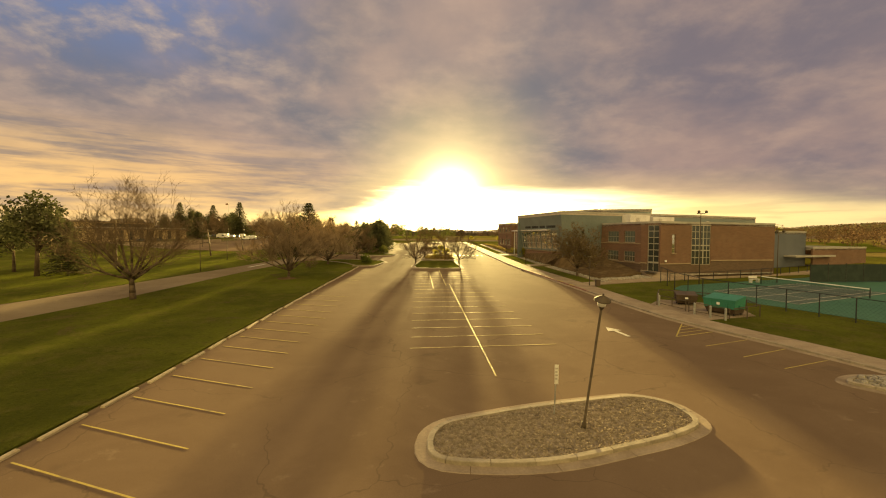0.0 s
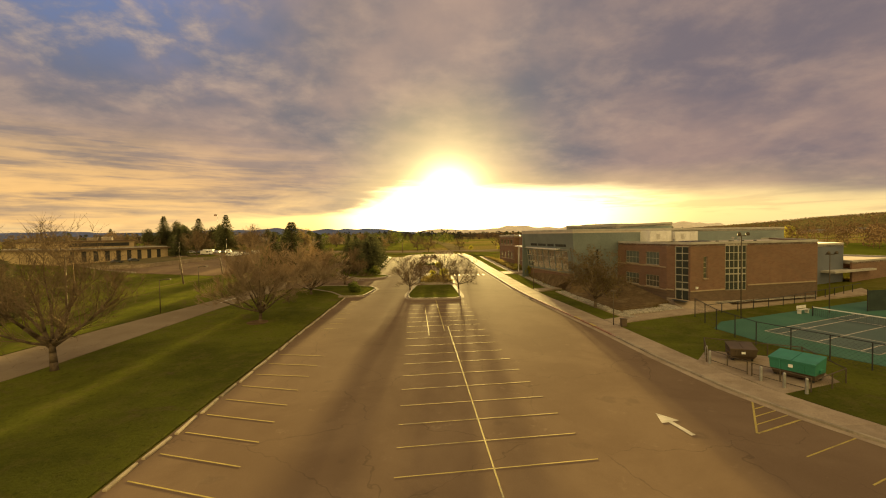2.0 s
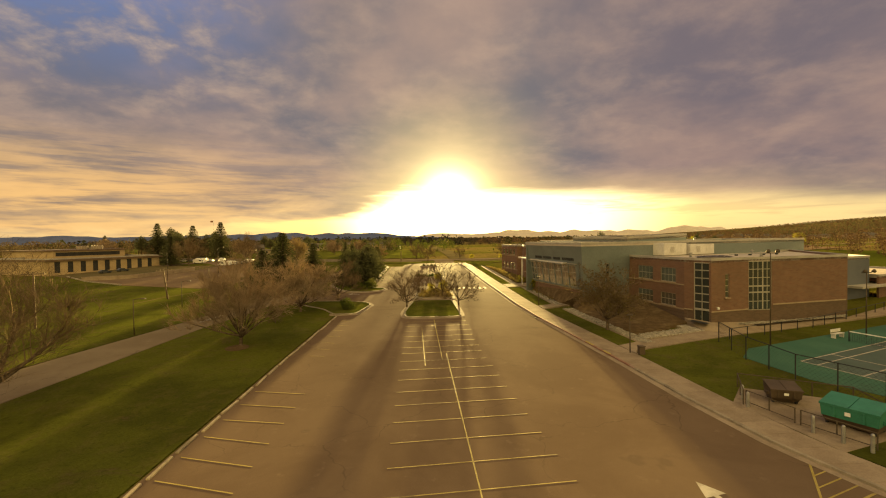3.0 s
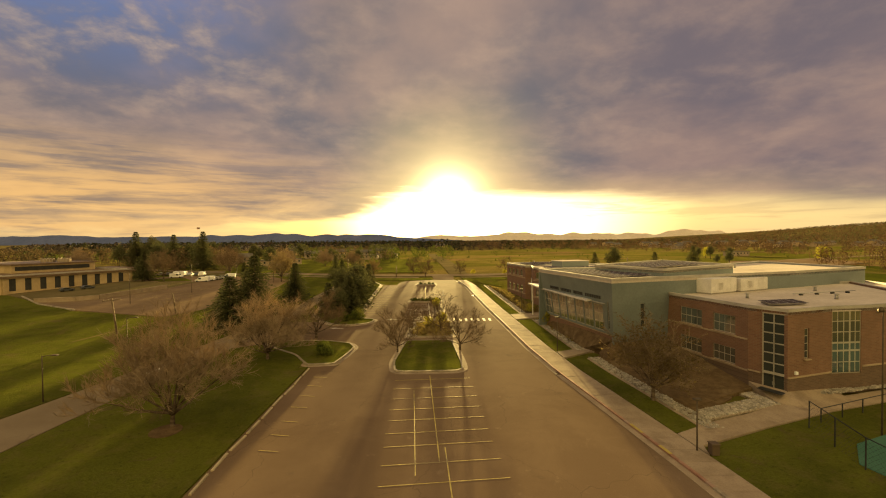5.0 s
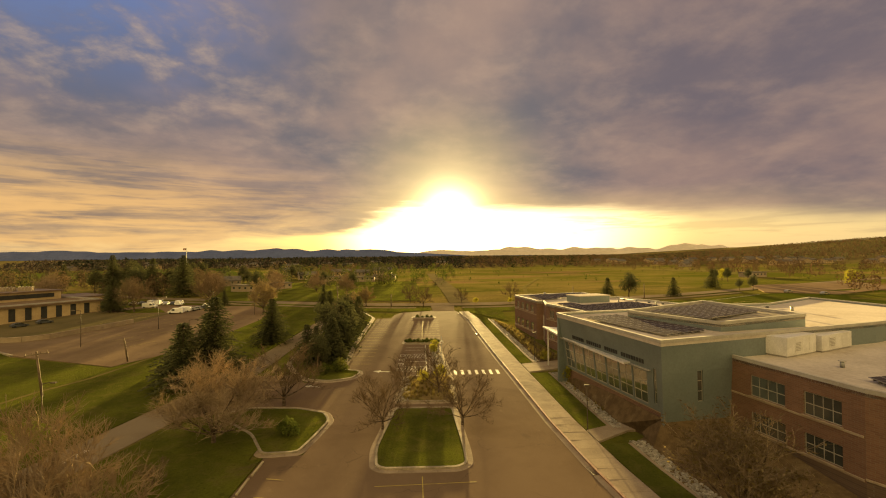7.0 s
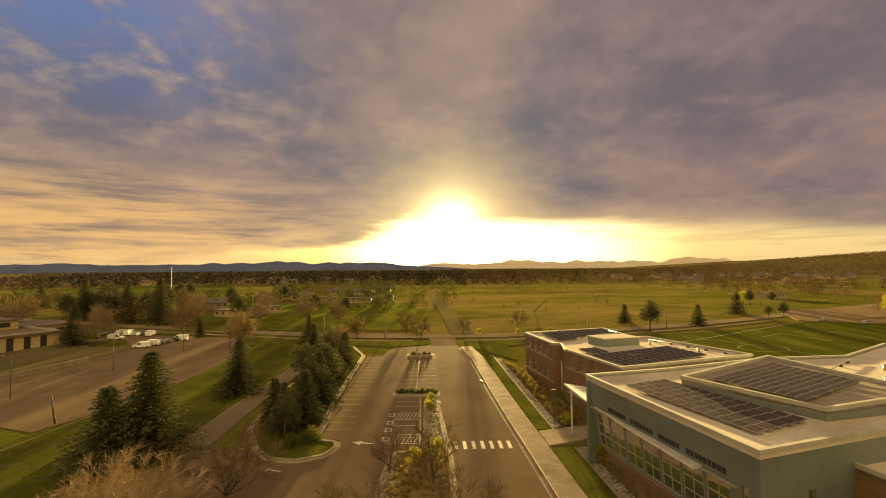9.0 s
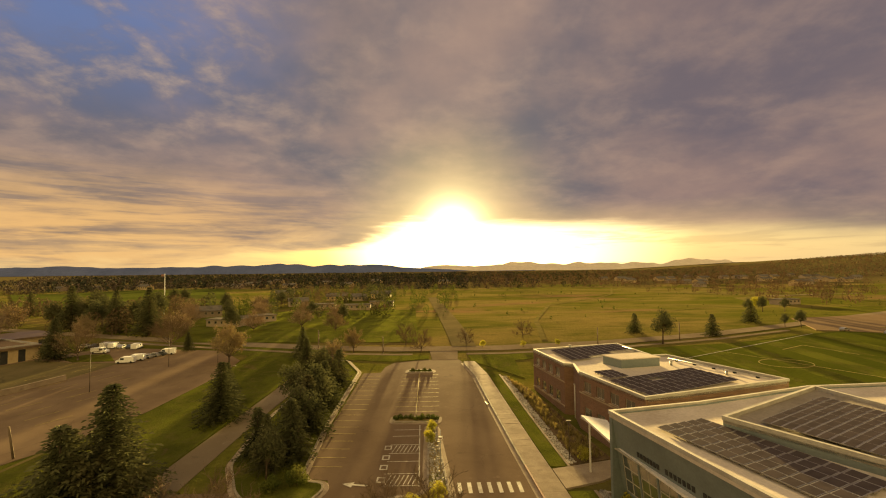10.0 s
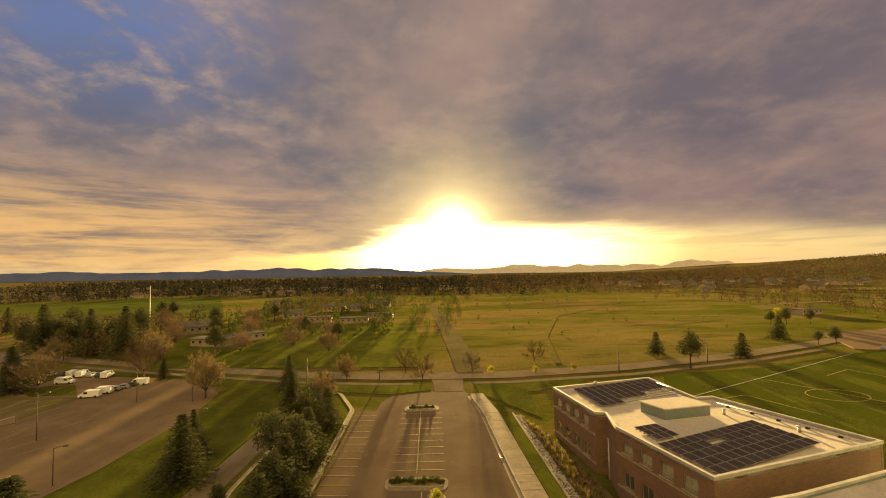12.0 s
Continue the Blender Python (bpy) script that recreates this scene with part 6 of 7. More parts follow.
# ---- trees ----
def limbs(rnd, height, width, levels, kids, share, count=10):
    """Branch segments (start, end, r0, r1, level) of a bare tree with a domed crown."""
    segs = []
    base = height * share
    thick = height * 0.021

    def grow(p, d, length, r, level):
        n = 4 if level < 2 else 3 if level == 2 else 2
        q = p
        for i in range(n):
            lift = 0.10 if level == 1 else 0.05
            d = (d + Vector((rnd.gauss(0, 0.11), rnd.gauss(0, 0.11), rnd.gauss(lift, 0.07)))).normalized()
            e = q + d * length / n
            r1 = r * (0.80 if i < n - 1 else 0.60)
            segs.append((q, e, r, r1, level))
            if level < levels and i > 0 or level == 3 and level < levels:
                for _ in range(kids + (1 if level == 1 else 0)):
                    side = Vector((rnd.gauss(0, 1), rnd.gauss(0, 1), rnd.gauss(0.1, 0.8))).normalized()
                    nd = (d * rnd.uniform(0.7, 1.1) + side * rnd.uniform(0.55, 0.9) + Vector((0, 0, 0.12))).normalized()
                    grow(q.lerp(e, rnd.uniform(0.2, 1.0)), nd, length * rnd.uniform(0.36, 0.58), r1 * rnd.uniform(0.42, 0.60), level + 1)
            q, r = e, r1

    lean = Vector((rnd.gauss(0, 0.03), rnd.gauss(0, 0.03), 1))
    for i in range(3):
        segs.append((lean * base * i / 3 - Vector((0, 0, 0.1)), lean * base * (i + 1) / 3 - Vector((0, 0, 0.1)), thick * (1.15 - 0.12 * i), thick * (1.03 - 0.12 * i), 0))
    for k in range(count):
        a = k * 2.4 + rnd.uniform(-0.35, 0.35)
        tilt = radians(4 + 76 * ((k + 0.5) / count) ** 0.75 + rnd.uniform(-6, 6))
        reach = 1.0 / math.sqrt((math.cos(tilt) / (height - base)) ** 2 + (2 * math.sin(tilt) / width) ** 2)
        d = Vector((math.cos(a) * math.sin(tilt), math.sin(a) * math.sin(tilt), math.cos(tilt)))
        grow(lean * base * rnd.uniform(0.72, 1.0), d, reach * rnd.uniform(0.78, 0.98), thick * rnd.uniform(0.42, 0.6), 1)
    return segs


def bare_tree(seed, height, width, levels=4, kids=2, bud=None, buds=0, share=0.2, sprays=1, count=10, twig=None):
    rnd = random.Random(seed)
    segs = limbs(rnd, height, width, levels, kids, share, count)
    f = height / max(s[1].z for s in segs)
    trunk, crown = Build(), Build()
    for p, q, r0, r1, lv in segs:
        if lv <= 1:
            trunk.tube([p * f, q * f], [max(r0, 0.03), max(r1, 0.02)], 6)
        else:
            crown.tube([p * f, q * f], [max(r0, 0.011), max(r1, 0.007)], 3)
        if lv >= levels:
            d = (q - p).normalized()
            for _ in range(sprays):
                c = p.lerp(q, rnd.random()) * f
                e = c + (d + Vector((rnd.gauss(0, 0.5), rnd.gauss(0, 0.5), rnd.gauss(0.15, 0.4)))).normalized() * height * rnd.uniform(0.04, 0.09)
                s = (e - c).orthogonal().normalized() * 0.009
                crown.quad([c - s, c + s, e + s * 0.5, e - s * 0.5])
            for _ in range(buds):
                c = p.lerp(q, rnd.random()) * f + Vector((rnd.gauss(0, 0.12), rnd.gauss(0, 0.12), rnd.gauss(0, 0.12)))
                u = Vector((rnd.gauss(0, 1), rnd.gauss(0, 1), rnd.gauss(0, 1))).normalized() * rnd.uniform(0.04, 0.08)
                v = u.orthogonal().normalized() * rnd.uniform(0.03, 0.07)
                crown.quad([c - u - v, c + u - v, c + u + v, c - u + v], 1)
    return trunk.done("trunk", BARK, True), crown.done("crown", [twig or TWIG, bud or TWIG])


def conifer(seed, height, radius, dense=1.0):
    rnd = random.Random(seed)
    t, c = Build(), Build()
    t.tube([(0, 0, -0.1), (0, 0, height * 0.5), (0, 0, height * 0.97)], [height * 0.022, height * 0.013, 0.02], 7)
    z = height * 0.06
    while z < height * 0.99:
        share = 1 - z / height
        reach = radius * (share ** 0.8) * rnd.uniform(0.75, 1.12) + 0.12
        n = max(4, int((4 + 5 * share) * dense))
        for k in range(n):
            a = 6.283 * k / n + rnd.uniform(-0.35, 0.35)
            r = reach * rnd.uniform(0.7, 1.15)
            out_ = Vector((math.cos(a), math.sin(a), 0))
            side = Vector((-out_.y, out_.x, 0))
            steps = max(3, int(r / 0.28))
            for i in range(steps):
                u = (i + 0.6) / steps
                p = out_ * r * u + Vector((0, 0, z - 0.30 * r * u * u + 0.10 * r * u))
                w = (0.16 + 0.22 * r * (1 - u) * 0.5) * rnd.uniform(0.7, 1.2)
                for s in (-1, 1):
                    tip = p + out_ * rnd.uniform(0.12, 0.3) + side * s * w + Vector((0, 0, rnd.uniform(-0.16, 0.03)))
                    m = out_ * 0.11 + Vector((0, 0, rnd.uniform(-0.05, 0.10)))
                    c.quad([p - m, tip - m * 0.3, tip + m * 0.35, p + m])
        z += rnd.uniform(0.20, 0.34) * (0.7 + 0.5 * share) / dense ** 0.5
    return t.done("trunk", BARK, True), c.done("crown", NEEDLE)


def leafy(seed, height, radius, mat, blobs=22, per=110, low=0.25, leaf=0.16):
    rnd = random.Random(seed)
    t, c = Build(), Build()
    t.tube([(0, 0, -0.1), (0.05, 0, height * 0.3), (0, 0.05, height * 0.7)], [height * 0.026, height * 0.018, height * 0.006], 7)
    mid = height * (1 + low) / 2
    for k in range(blobs):
        a, e = rnd.uniform(0, 6.283), math.asin(rnd.uniform(-0.9, 1))
        rr = rnd.uniform(0.35, 0.82)
        o = Vector((math.cos(a) * math.cos(e) * radius * rr, math.sin(a) * math.cos(e) * radius * rr, mid + math.sin(e) * height * (1 - low) / 2 * rr))
        t.tube([(0, 0, height * rnd.uniform(0.25, 0.5)), tuple(o)], [height * 0.008, height * 0.003], 4)
        size = radius * rnd.uniform(0.26, 0.46)
        for _ in range(per):
            d = Vector((rnd.gauss(0, 1), rnd.gauss(0, 1), rnd.gauss(0, 0.8))).normalized() * size * rnd.uniform(0.55, 1.1)
            p = o + d
            u = Vector((rnd.gauss(0, 1), rnd.gauss(0, 1), rnd.gauss(0, 1))).normalized()
            v = u.orthogonal().normalized()
            u, v = u * leaf * rnd.uniform(0.6, 1.3), v * leaf * rnd.uniform(0.5, 1.0)
            c.quad([p - u, p - v * 0.8, p + u, p + v])
    return t.done("trunk", BARK, True), c.done("crown", mat)


def plant(name, meshes, label, category, group=""):
    """A tree or shrub standing at the origin, to be copied."""
    ob = thing(name, (0, 0, 0), label, category, group)
    for nm, me in zip(("trunk", "crown"), meshes):
        part(nm, me, ob)
    return ob


def put(proto, spots, base_h, label="", sink=0.0):
    """First spot takes the plant itself, the others copies; spots: x, y, height, turn."""
    for k, (x, y, h, turn, *wide) in enumerate(spots):
        f = h / base_h
        w = f * (wide[0] if wide else 1.0)
        m = pose(x, y, G(y) - sink, 0, 0, turn) @ Matrix.Diagonal((w, w, f, 1))
        ob = proto if k == 0 else copy_thing(proto, m)
        ob.matrix_world = m
        if label and k:
            tagged(ob, label)


bare_a = plant("bare_tree", bare_tree(11, 12.5, 14.5, 5, 2, share=0.24, count=11, sprays=1, twig=TWIG_BACKLIT), "large leafless tree on the lawn", "tree", "leafless trees")
bare_b = plant("bare_tree", bare_tree(23, 7.5, 11.0, 4, 2, share=0.15, count=13, sprays=3), "wide spreading leafless tree with pale twigs", "tree", "leafless trees")
bare_c = plant("bare_tree", bare_tree(37, 5.5, 6.4, 4, 2, share=0.2, count=8, sprays=1, twig=TWIG_BACKLIT), "small leafless tree beside the lot", "tree", "leafless trees")
bare_d = plant("budding_tree", bare_tree(41, 6.5, 6.6, 4, 2, BUDTREE, 1, 0.22, 1, 12), "leafless tree with pale yellow buds", "tree", "budding trees")
put(bare_a, [(-28.2, 42.2, 11.4, 40, 1.12), (-46, 33, 9.5, 70), (-56.1, 151.0, 9.3, 15), (-70.0, 143.0, 8.8, 90)], 12.5)
put(bare_b, [(-18.5, 57.2, 9.7, 20, 0.92), (-17.3, 73.5, 7.9, 130, 1.15), (-36.7, 182.6, 6.1, 40), (-24.9, 174, 5.5, 200), (-85.8, 212.4, 6.7, 100), (-64, 168, 7.0, 250), (-112, 168, 7.5, 30), (-48, 176, 6.0, 80), (-74, 192, 6.5, 20), (-58, 206, 6.4, 140), (-44, 214, 6.0, 200), (-30, 200, 5.6, 10), (-70, 236, 7.0, 70), (-118, 214, 7.2, 110), (-128, 190, 7.4, 160), (-18, 218, 5.4, 240)], 7.5)
put(bare_c, [(-2.9, 75.6, 5.4, 0, 1.15), (4.5, 76.2, 5.2, 80, 1.15), (-14.0, 81.8, 6.4, 150, 1.3), (2.4, 84.6, 5.6, 210), (-1.6, 86.5, 4.2, 30), (23.5, 66.0, 4.6, 100), (-18.4, 66.8, 2.0, 20, 1.3), (9.5, 152.0, 4.2, 200), (-4.2, 153.4, 5.2, 10), (24, 160, 4.6, 75), (-0.5, 146.5, 5.0, 140)], 5.5)
put(bare_d, [(-37.5, 138.5, 8.6, 0), (19.8, 60.2, 7.8, 200, 1.1), (-16.4, 132.0, 6.0, 120), (-15, 147, 5.4, 200), (-88, 168, 6.5, 10)], 6.5)

con_a = plant("conifer", conifer(5, 10.0, 3.9, 1.5), "dark green spruce with drooping branches", "tree", "conifers")
con_b = plant("conifer", conifer(9, 6.0, 2.8, 1.5), "broad dark green conifer", "tree", "conifers")
put(con_a, [(-27.6, 93.2, 8.0, 0, 1.2), (-25.0, 89.8, 10.6, 60, 1.2), (-27.1, 115.4, 6.0, 130), (-25.0, 109.2, 7.6, 220, 1.25), (-74.2, 171.8, 12.9, 10), (-101.7, 180.6, 13.0, 100), (-52.1, 150.7, 4.2, 0), (-75.5, 143.8, 8.6, 70), (-154, 226, 9.4, 0), (-24.4, 142.1, 6.4, 130), (-14.2, 96.0, 5.6, 40), (-20.4, 131, 6.2, 90, 1.15), (-87.0, 177.6, 11.9, 40)], 10.0)
put(con_b, [(-31.0, 93.0, 5.6, 0, 1.3), (-28.0, 88.2, 7.8, 60, 1.2), (-12.6, 98.2, 6.4, 20), (-12.7, 105.0, 7.0, 200), (-12.9, 113.5, 6.6, 100), (-12.9, 123.0, 6.0, 300), (-16.4, 99.2, 5.2, 140), (-82.4, 152.1, 5.8, 0), (-48.5, 60.0, 7.0, 200), (94.5, 179.2, 6.4, 0), (53.4, 163.8, 5.2, 30), (70.5, 159.2, 5.4, 90)], 6.0)
leaf_a = plant("leafy_tree", leafy(3, 8.0, 3.0, NEEDLE), "rounded dark olive evergreen tree", "tree", "leafy trees")
pine = plant("pine_tree", leafy(8, 7.5, 2.7, NEEDLE, 26, 120, 0.22, 0.15), "rounded dark green pine", "tree", "pines")
put(leaf_a, [(-17.2, 113.5, 6.2, 0), (-17.0, 128, 5.2, 10), (-16.8, 137, 4.8, 70)], 8.0)
put(pine, [(53.7, 150.5, 7.6, 0), (-50.0, 57, 10.4, 10, 1.15), (-56.5, 61, 8.4, 200), (-13.4, 109.6, 7.0, 0, 1.1), (-14.2, 118.4, 7.0, 220, 1.1), (-13.6, 94.2, 4.8, 10), (-13.0, 101.8, 6.4, 90, 1.1), (-52.4, 171.8, 7.5, 0), (-103.7, 192.3, 11.0, 30), (-117, 257, 9.0, 0), (-112, 256, 9.2, 100), (-93, 194, 6.1, 40), (-143, 221, 6.6, 0), (-97, 186, 9.0, 10), (-94, 179, 9.0, 70), (-91, 183, 8.6, 140), (-99, 189, 9.4, 200), (-84, 182, 8.4, 300), (-79, 177, 8.8, 30), (-108, 190, 9.6, 80), (-70, 208, 6.6, 20), (-40, 205, 6.0, 90), (-26, 190, 5.8, 150), (-80, 228, 8.0, 0), (-66, 250, 8.0, 50), (97.2, 170.0, 3.6, 50), (101.3, 169.6, 4.6, 100), (112, 205, 5.0, 0), (118, 206, 5.4, 90), (126, 206, 5.0, 40), (-110, 184, 8.0, 0), (-107, 196, 7.6, 110), (-91.3, 203, 9.8, 20)], 7.5)
shrub_y = plant("yellow_shrub", leafy(14, 2.2, 1.2, BUD, 16, 90, 0.15, 0.08), "rounded shrub in yellow-green bud", "shrub", "budding shrubs")
shrub_g = plant("green_shrub", leafy(15, 1.8, 1.2, LEAF, 14, 80, 0.05, 0.09), "low green shrub in the kerbed bed", "shrub", "green shrubs")
put(shrub_y, [(18.4, 87.4, 2.6, 0), (17.6, 96.4, 1.6, 40), (2.6, 89.6, 1.8, 0), (0.6, 88.2, 1.6, 60), (1.9, 101.5, 1.5, 100), (2.0, 104.5, 1.4, 20), (13, 150.0, 1.6, 0), (22, 149.6, 1.5, 30), (30, 150.6, 1.5, 80)], 2.2)
put(shrub_g, [(-11.2, 74.4, 1.8, 0), (-10.3, 93.0, 2.0, 50), (-12.3, 92.0, 1.6, 110), (-2.0, 108.6, 0.8, 0), (-0.6, 108.6, 0.8, 50), (0.8, 108.4, 0.9, 100), (2.2, 108.4, 0.8, 10), (-2.6, 108.4, 0.7, 20), (-1.3, 108.8, 0.6, 70), (0.1, 108.2, 0.7, 130), (1.5, 108.8, 0.7, 200), (2.7, 108.3, 0.6, 160), (-1.5, 131.2, 0.7, 0), (0.6, 131.2, 0.7, 30), (-0.4, 131.0, 0.5, 80), (1.5, 131.3, 0.5, 150)], 1.8)


yellow = plant("budding_tree", leafy(19, 6.5, 3.2, BUD, 20, 100, 0.2, 0.16), "rounded tree in yellow spring bloom", "tree", "budding trees")
put(yellow, [(138.6, 176.0, 6.0, 0), (121, 214, 5.0, 60)], 6.5)


def tufts(name, poly, count, h, mat, label, seed):
    """Clumps of dry grass blades."""
    rnd = random.Random(seed)
    b = Build()
    xs, ys = [p[0] for p in poly], [p[1] for p in poly]
    made = 0
    while made < count:
        x, y = rnd.uniform(min(xs), max(xs)), rnd.uniform(min(ys), max(ys))
        inside = False
        for i in range(len(poly)):
            (ax, ay), (bx, by) = poly[i - 1], poly[i]
            if (ay > y) != (by > y) and x < ax + (bx - ax) * (y - ay) / (by - ay):
                inside = not inside
        if not inside:
            continue
        made += 1
        s = h * rnd.uniform(0.5, 1.2)
        for _ in range(16):
            a = rnd.uniform(0, 6.283)
            d = Vector((math.cos(a), math.sin(a), 0))
            o = Vector((x, y, G(y) + 0.05)) + d * rnd.uniform(0, 0.1)
            w = Vector((-d.y, d.x, 0)) * 0.03
            t = o + d * s * rnd.uniform(0.2, 0.6) + Vector((0, 0, s * rnd.uniform(0.6, 1)))
            b.quad([o - w, o + w, t + w * 0.3, t - w * 0.3])
    return tagged(new(name, b.done(name, mat)), label, "grasses", kind="stuff")


tufts("ornamental_grasses", [(out(96.5, 3.0), 96.5), (19.8, 97.5), (18.2, 110), (16.6, 120), (out(127, 2.6), 127), (out(112, 3.0), 112)], 300, 0.6, STRAW, "clumps of tan ornamental grass in the bed", 3)
tufts("ornamental_grasses", [(-1.6, 82.5), (4.0, 82.5), (3.8, 90), (-1.2, 90)], 120, 0.6, STRAW, "clumps of tan ornamental grass in the median", 4)
tufts("ornamental_grasses", [(18.6, 77), (20.2, 78), (18.4, 87), (17.2, 88.5)], 40, 0.5, STRAW, "clumps of tan ornamental grass below the windows", 5)


# ---- left-hand building, vehicles and poles ----
tan = thing("tan_building", (-95, 140, G(135)), "low tan masonry school with flat roof and dark windows", "building")
TP = [(-80.2, 145.5), (-92.5, 122.5), (-116, 131), (-103, 157)]
for i, (p, q) in enumerate(zip(TP, TP[1:] + TP[:1])):
    L = math.hypot(q[0] - p[0], q[1] - p[1])
    p, q = q, p
    holes = []
    if i in (0, 3):
        n = 9 if i == 0 else 7
        holes = [(1.0 + k * (L - 1.5) / n, 1.0 + k * (L - 1.5) / n + 1.15, 6.5 - (0.5 if i == 0 else 0), 8.7) for k in range(n)]
    at = wall(tan, "wall", (p, q), (p, q), 4.4, 9.2, TAN, holes, -0.3)
    for h in holes:
        b = Build()
        deep = at(h[0], h[2], -0.26) - at(h[0], h[2], -0.2)
        loop = [at(h[0], h[2], -0.2), at(h[1], h[2], -0.2), at(h[1], h[3], -0.2), at(h[0], h[3], -0.2)]
        b.hexa(loop, [p + deep for p in loop])
        part("window", b.done("window", DARK), tan, "tall dark window", tan.matrix_world.inverted())
deck_roof(tan, [TP[0], TP[3], TP[2], TP[1]], 9.35, OLD_LOT, 0.3, "dark flat roof")
eave = inset([TP[0], TP[3], TP[2], TP[1]], -0.8)
b = Build()
b.hoop([(*q, 9.30) for q in eave], [(*q, 9.30) for q in inset([TP[0], TP[3], TP[2], TP[1]], 0.05)], (0, 0, -0.42))
part("fascia", b.done("fascia", FASCIA), tan, "brown overhanging roof fascia", tan.matrix_world.inverted())
end_wing = thing("tan_end_wing", (-98, 163, G(160)), "short tan masonry wing with two dark windows", "building")
EP = [(-92, 165), (-97, 156), (-110, 162), (-104, 172)]
for i, (p, q) in enumerate(zip(EP, EP[1:] + EP[:1])):
    holes = [(1.4, 3.2, 6.4, 8.0), (6.0, 7.8, 6.4, 8.0)] if i == 0 else []
    at = wall(end_wing, "wall", (q, p), (q, p), 4.6, 8.5, TAN, holes, -0.3)
    for h in holes:
        b = Build()
        loop = [at(h[0], h[2], -0.2), at(h[1], h[2], -0.2), at(h[1], h[3], -0.2), at(h[0], h[3], -0.2)]
        b.hexa(loop, [c + at(h[0], h[2], -0.26) - at(h[0], h[2], -0.2) for c in loop])
        part("window", b.done("window", DARK), end_wing, "dark window", end_wing.matrix_world.inverted())
b = Build()
b.hexa([(*q, 8.5) for q in inset([EP[0], EP[3], EP[2], EP[1]], -0.6)], [(*q, 8.85) for q in inset([EP[0], EP[3], EP[2], EP[1]], -0.6)])
part("roof", b.done("roof", FASCIA), end_wing, "brown flat roof with wide eaves", end_wing.matrix_world.inverted())
upper = thing("tan_upper_hall", (-110, 150, 9.3), "tan upper hall with dark clerestory band on the flat roof", "building")
UP = [(-93, 150), (-101, 134), (-122, 142), (-115, 159)]
b = Build()
b.hexa([(*p, 8.9) for p in UP], [(*p, 11.2) for p in UP])
part("wall", b.done("wall", TAN), upper, "", upper.matrix_world.inverted())
b = Build()
b.bar((*Vector(UP[0]).lerp(Vector(UP[1]), 0.08), 10.3), (*Vector(UP[0]).lerp(Vector(UP[1]), 0.97), 10.3), 0.12, 1.0)
part("clerestory", b.done("clerestory", DARK), upper, "dark window band", upper.matrix_world.inverted())
b = Build()
b.hexa([(*p, 11.2) for p in inset([UP[0], UP[3], UP[2], UP[1]], -0.5)], [(*p, 11.5) for p in inset([UP[0], UP[3], UP[2], UP[1]], -0.5)])
part("roof", b.done("roof", FASCIA), upper, "brown-edged flat roof", upper.matrix_world.inverted())


for k, (x, y) in enumerate(((-102.2, 145.6), (-98.8, 146.8))):
    rack = thing("roof_skylight", (x, y, 11.48), "pale ribbed skylight frame on the tan hall roof", "skylight", "roof skylights", turn=20)
    for n in range(5):
        b = Build()
        xx = -1.3 + 0.65 * n
        b.tube([(xx, -0.9, 0.0), (xx, -0.8, 0.7), (xx, -0.4, 1.05), (xx, 0.4, 1.05), (xx, 0.8, 0.7), (xx, 0.9, 0.0)], [0.05] * 6, 6)
        part("rib", b.done("rib", COPING, True), rack)
    b = Build()
    b.hexa([(-1.35, -0.8, 0.0), (1.35, -0.8, 0.0), (1.35, 0.8, 0.0), (-1.35, 0.8, 0.0)], [(-1.35, -0.42, 0.98), (1.35, -0.42, 0.98), (1.35, 0.42, 0.98), (-1.35, 0.42, 0.98)])
    part("glazing", b.done("glazing", CONCRETE), rack, "milky grey glazing")


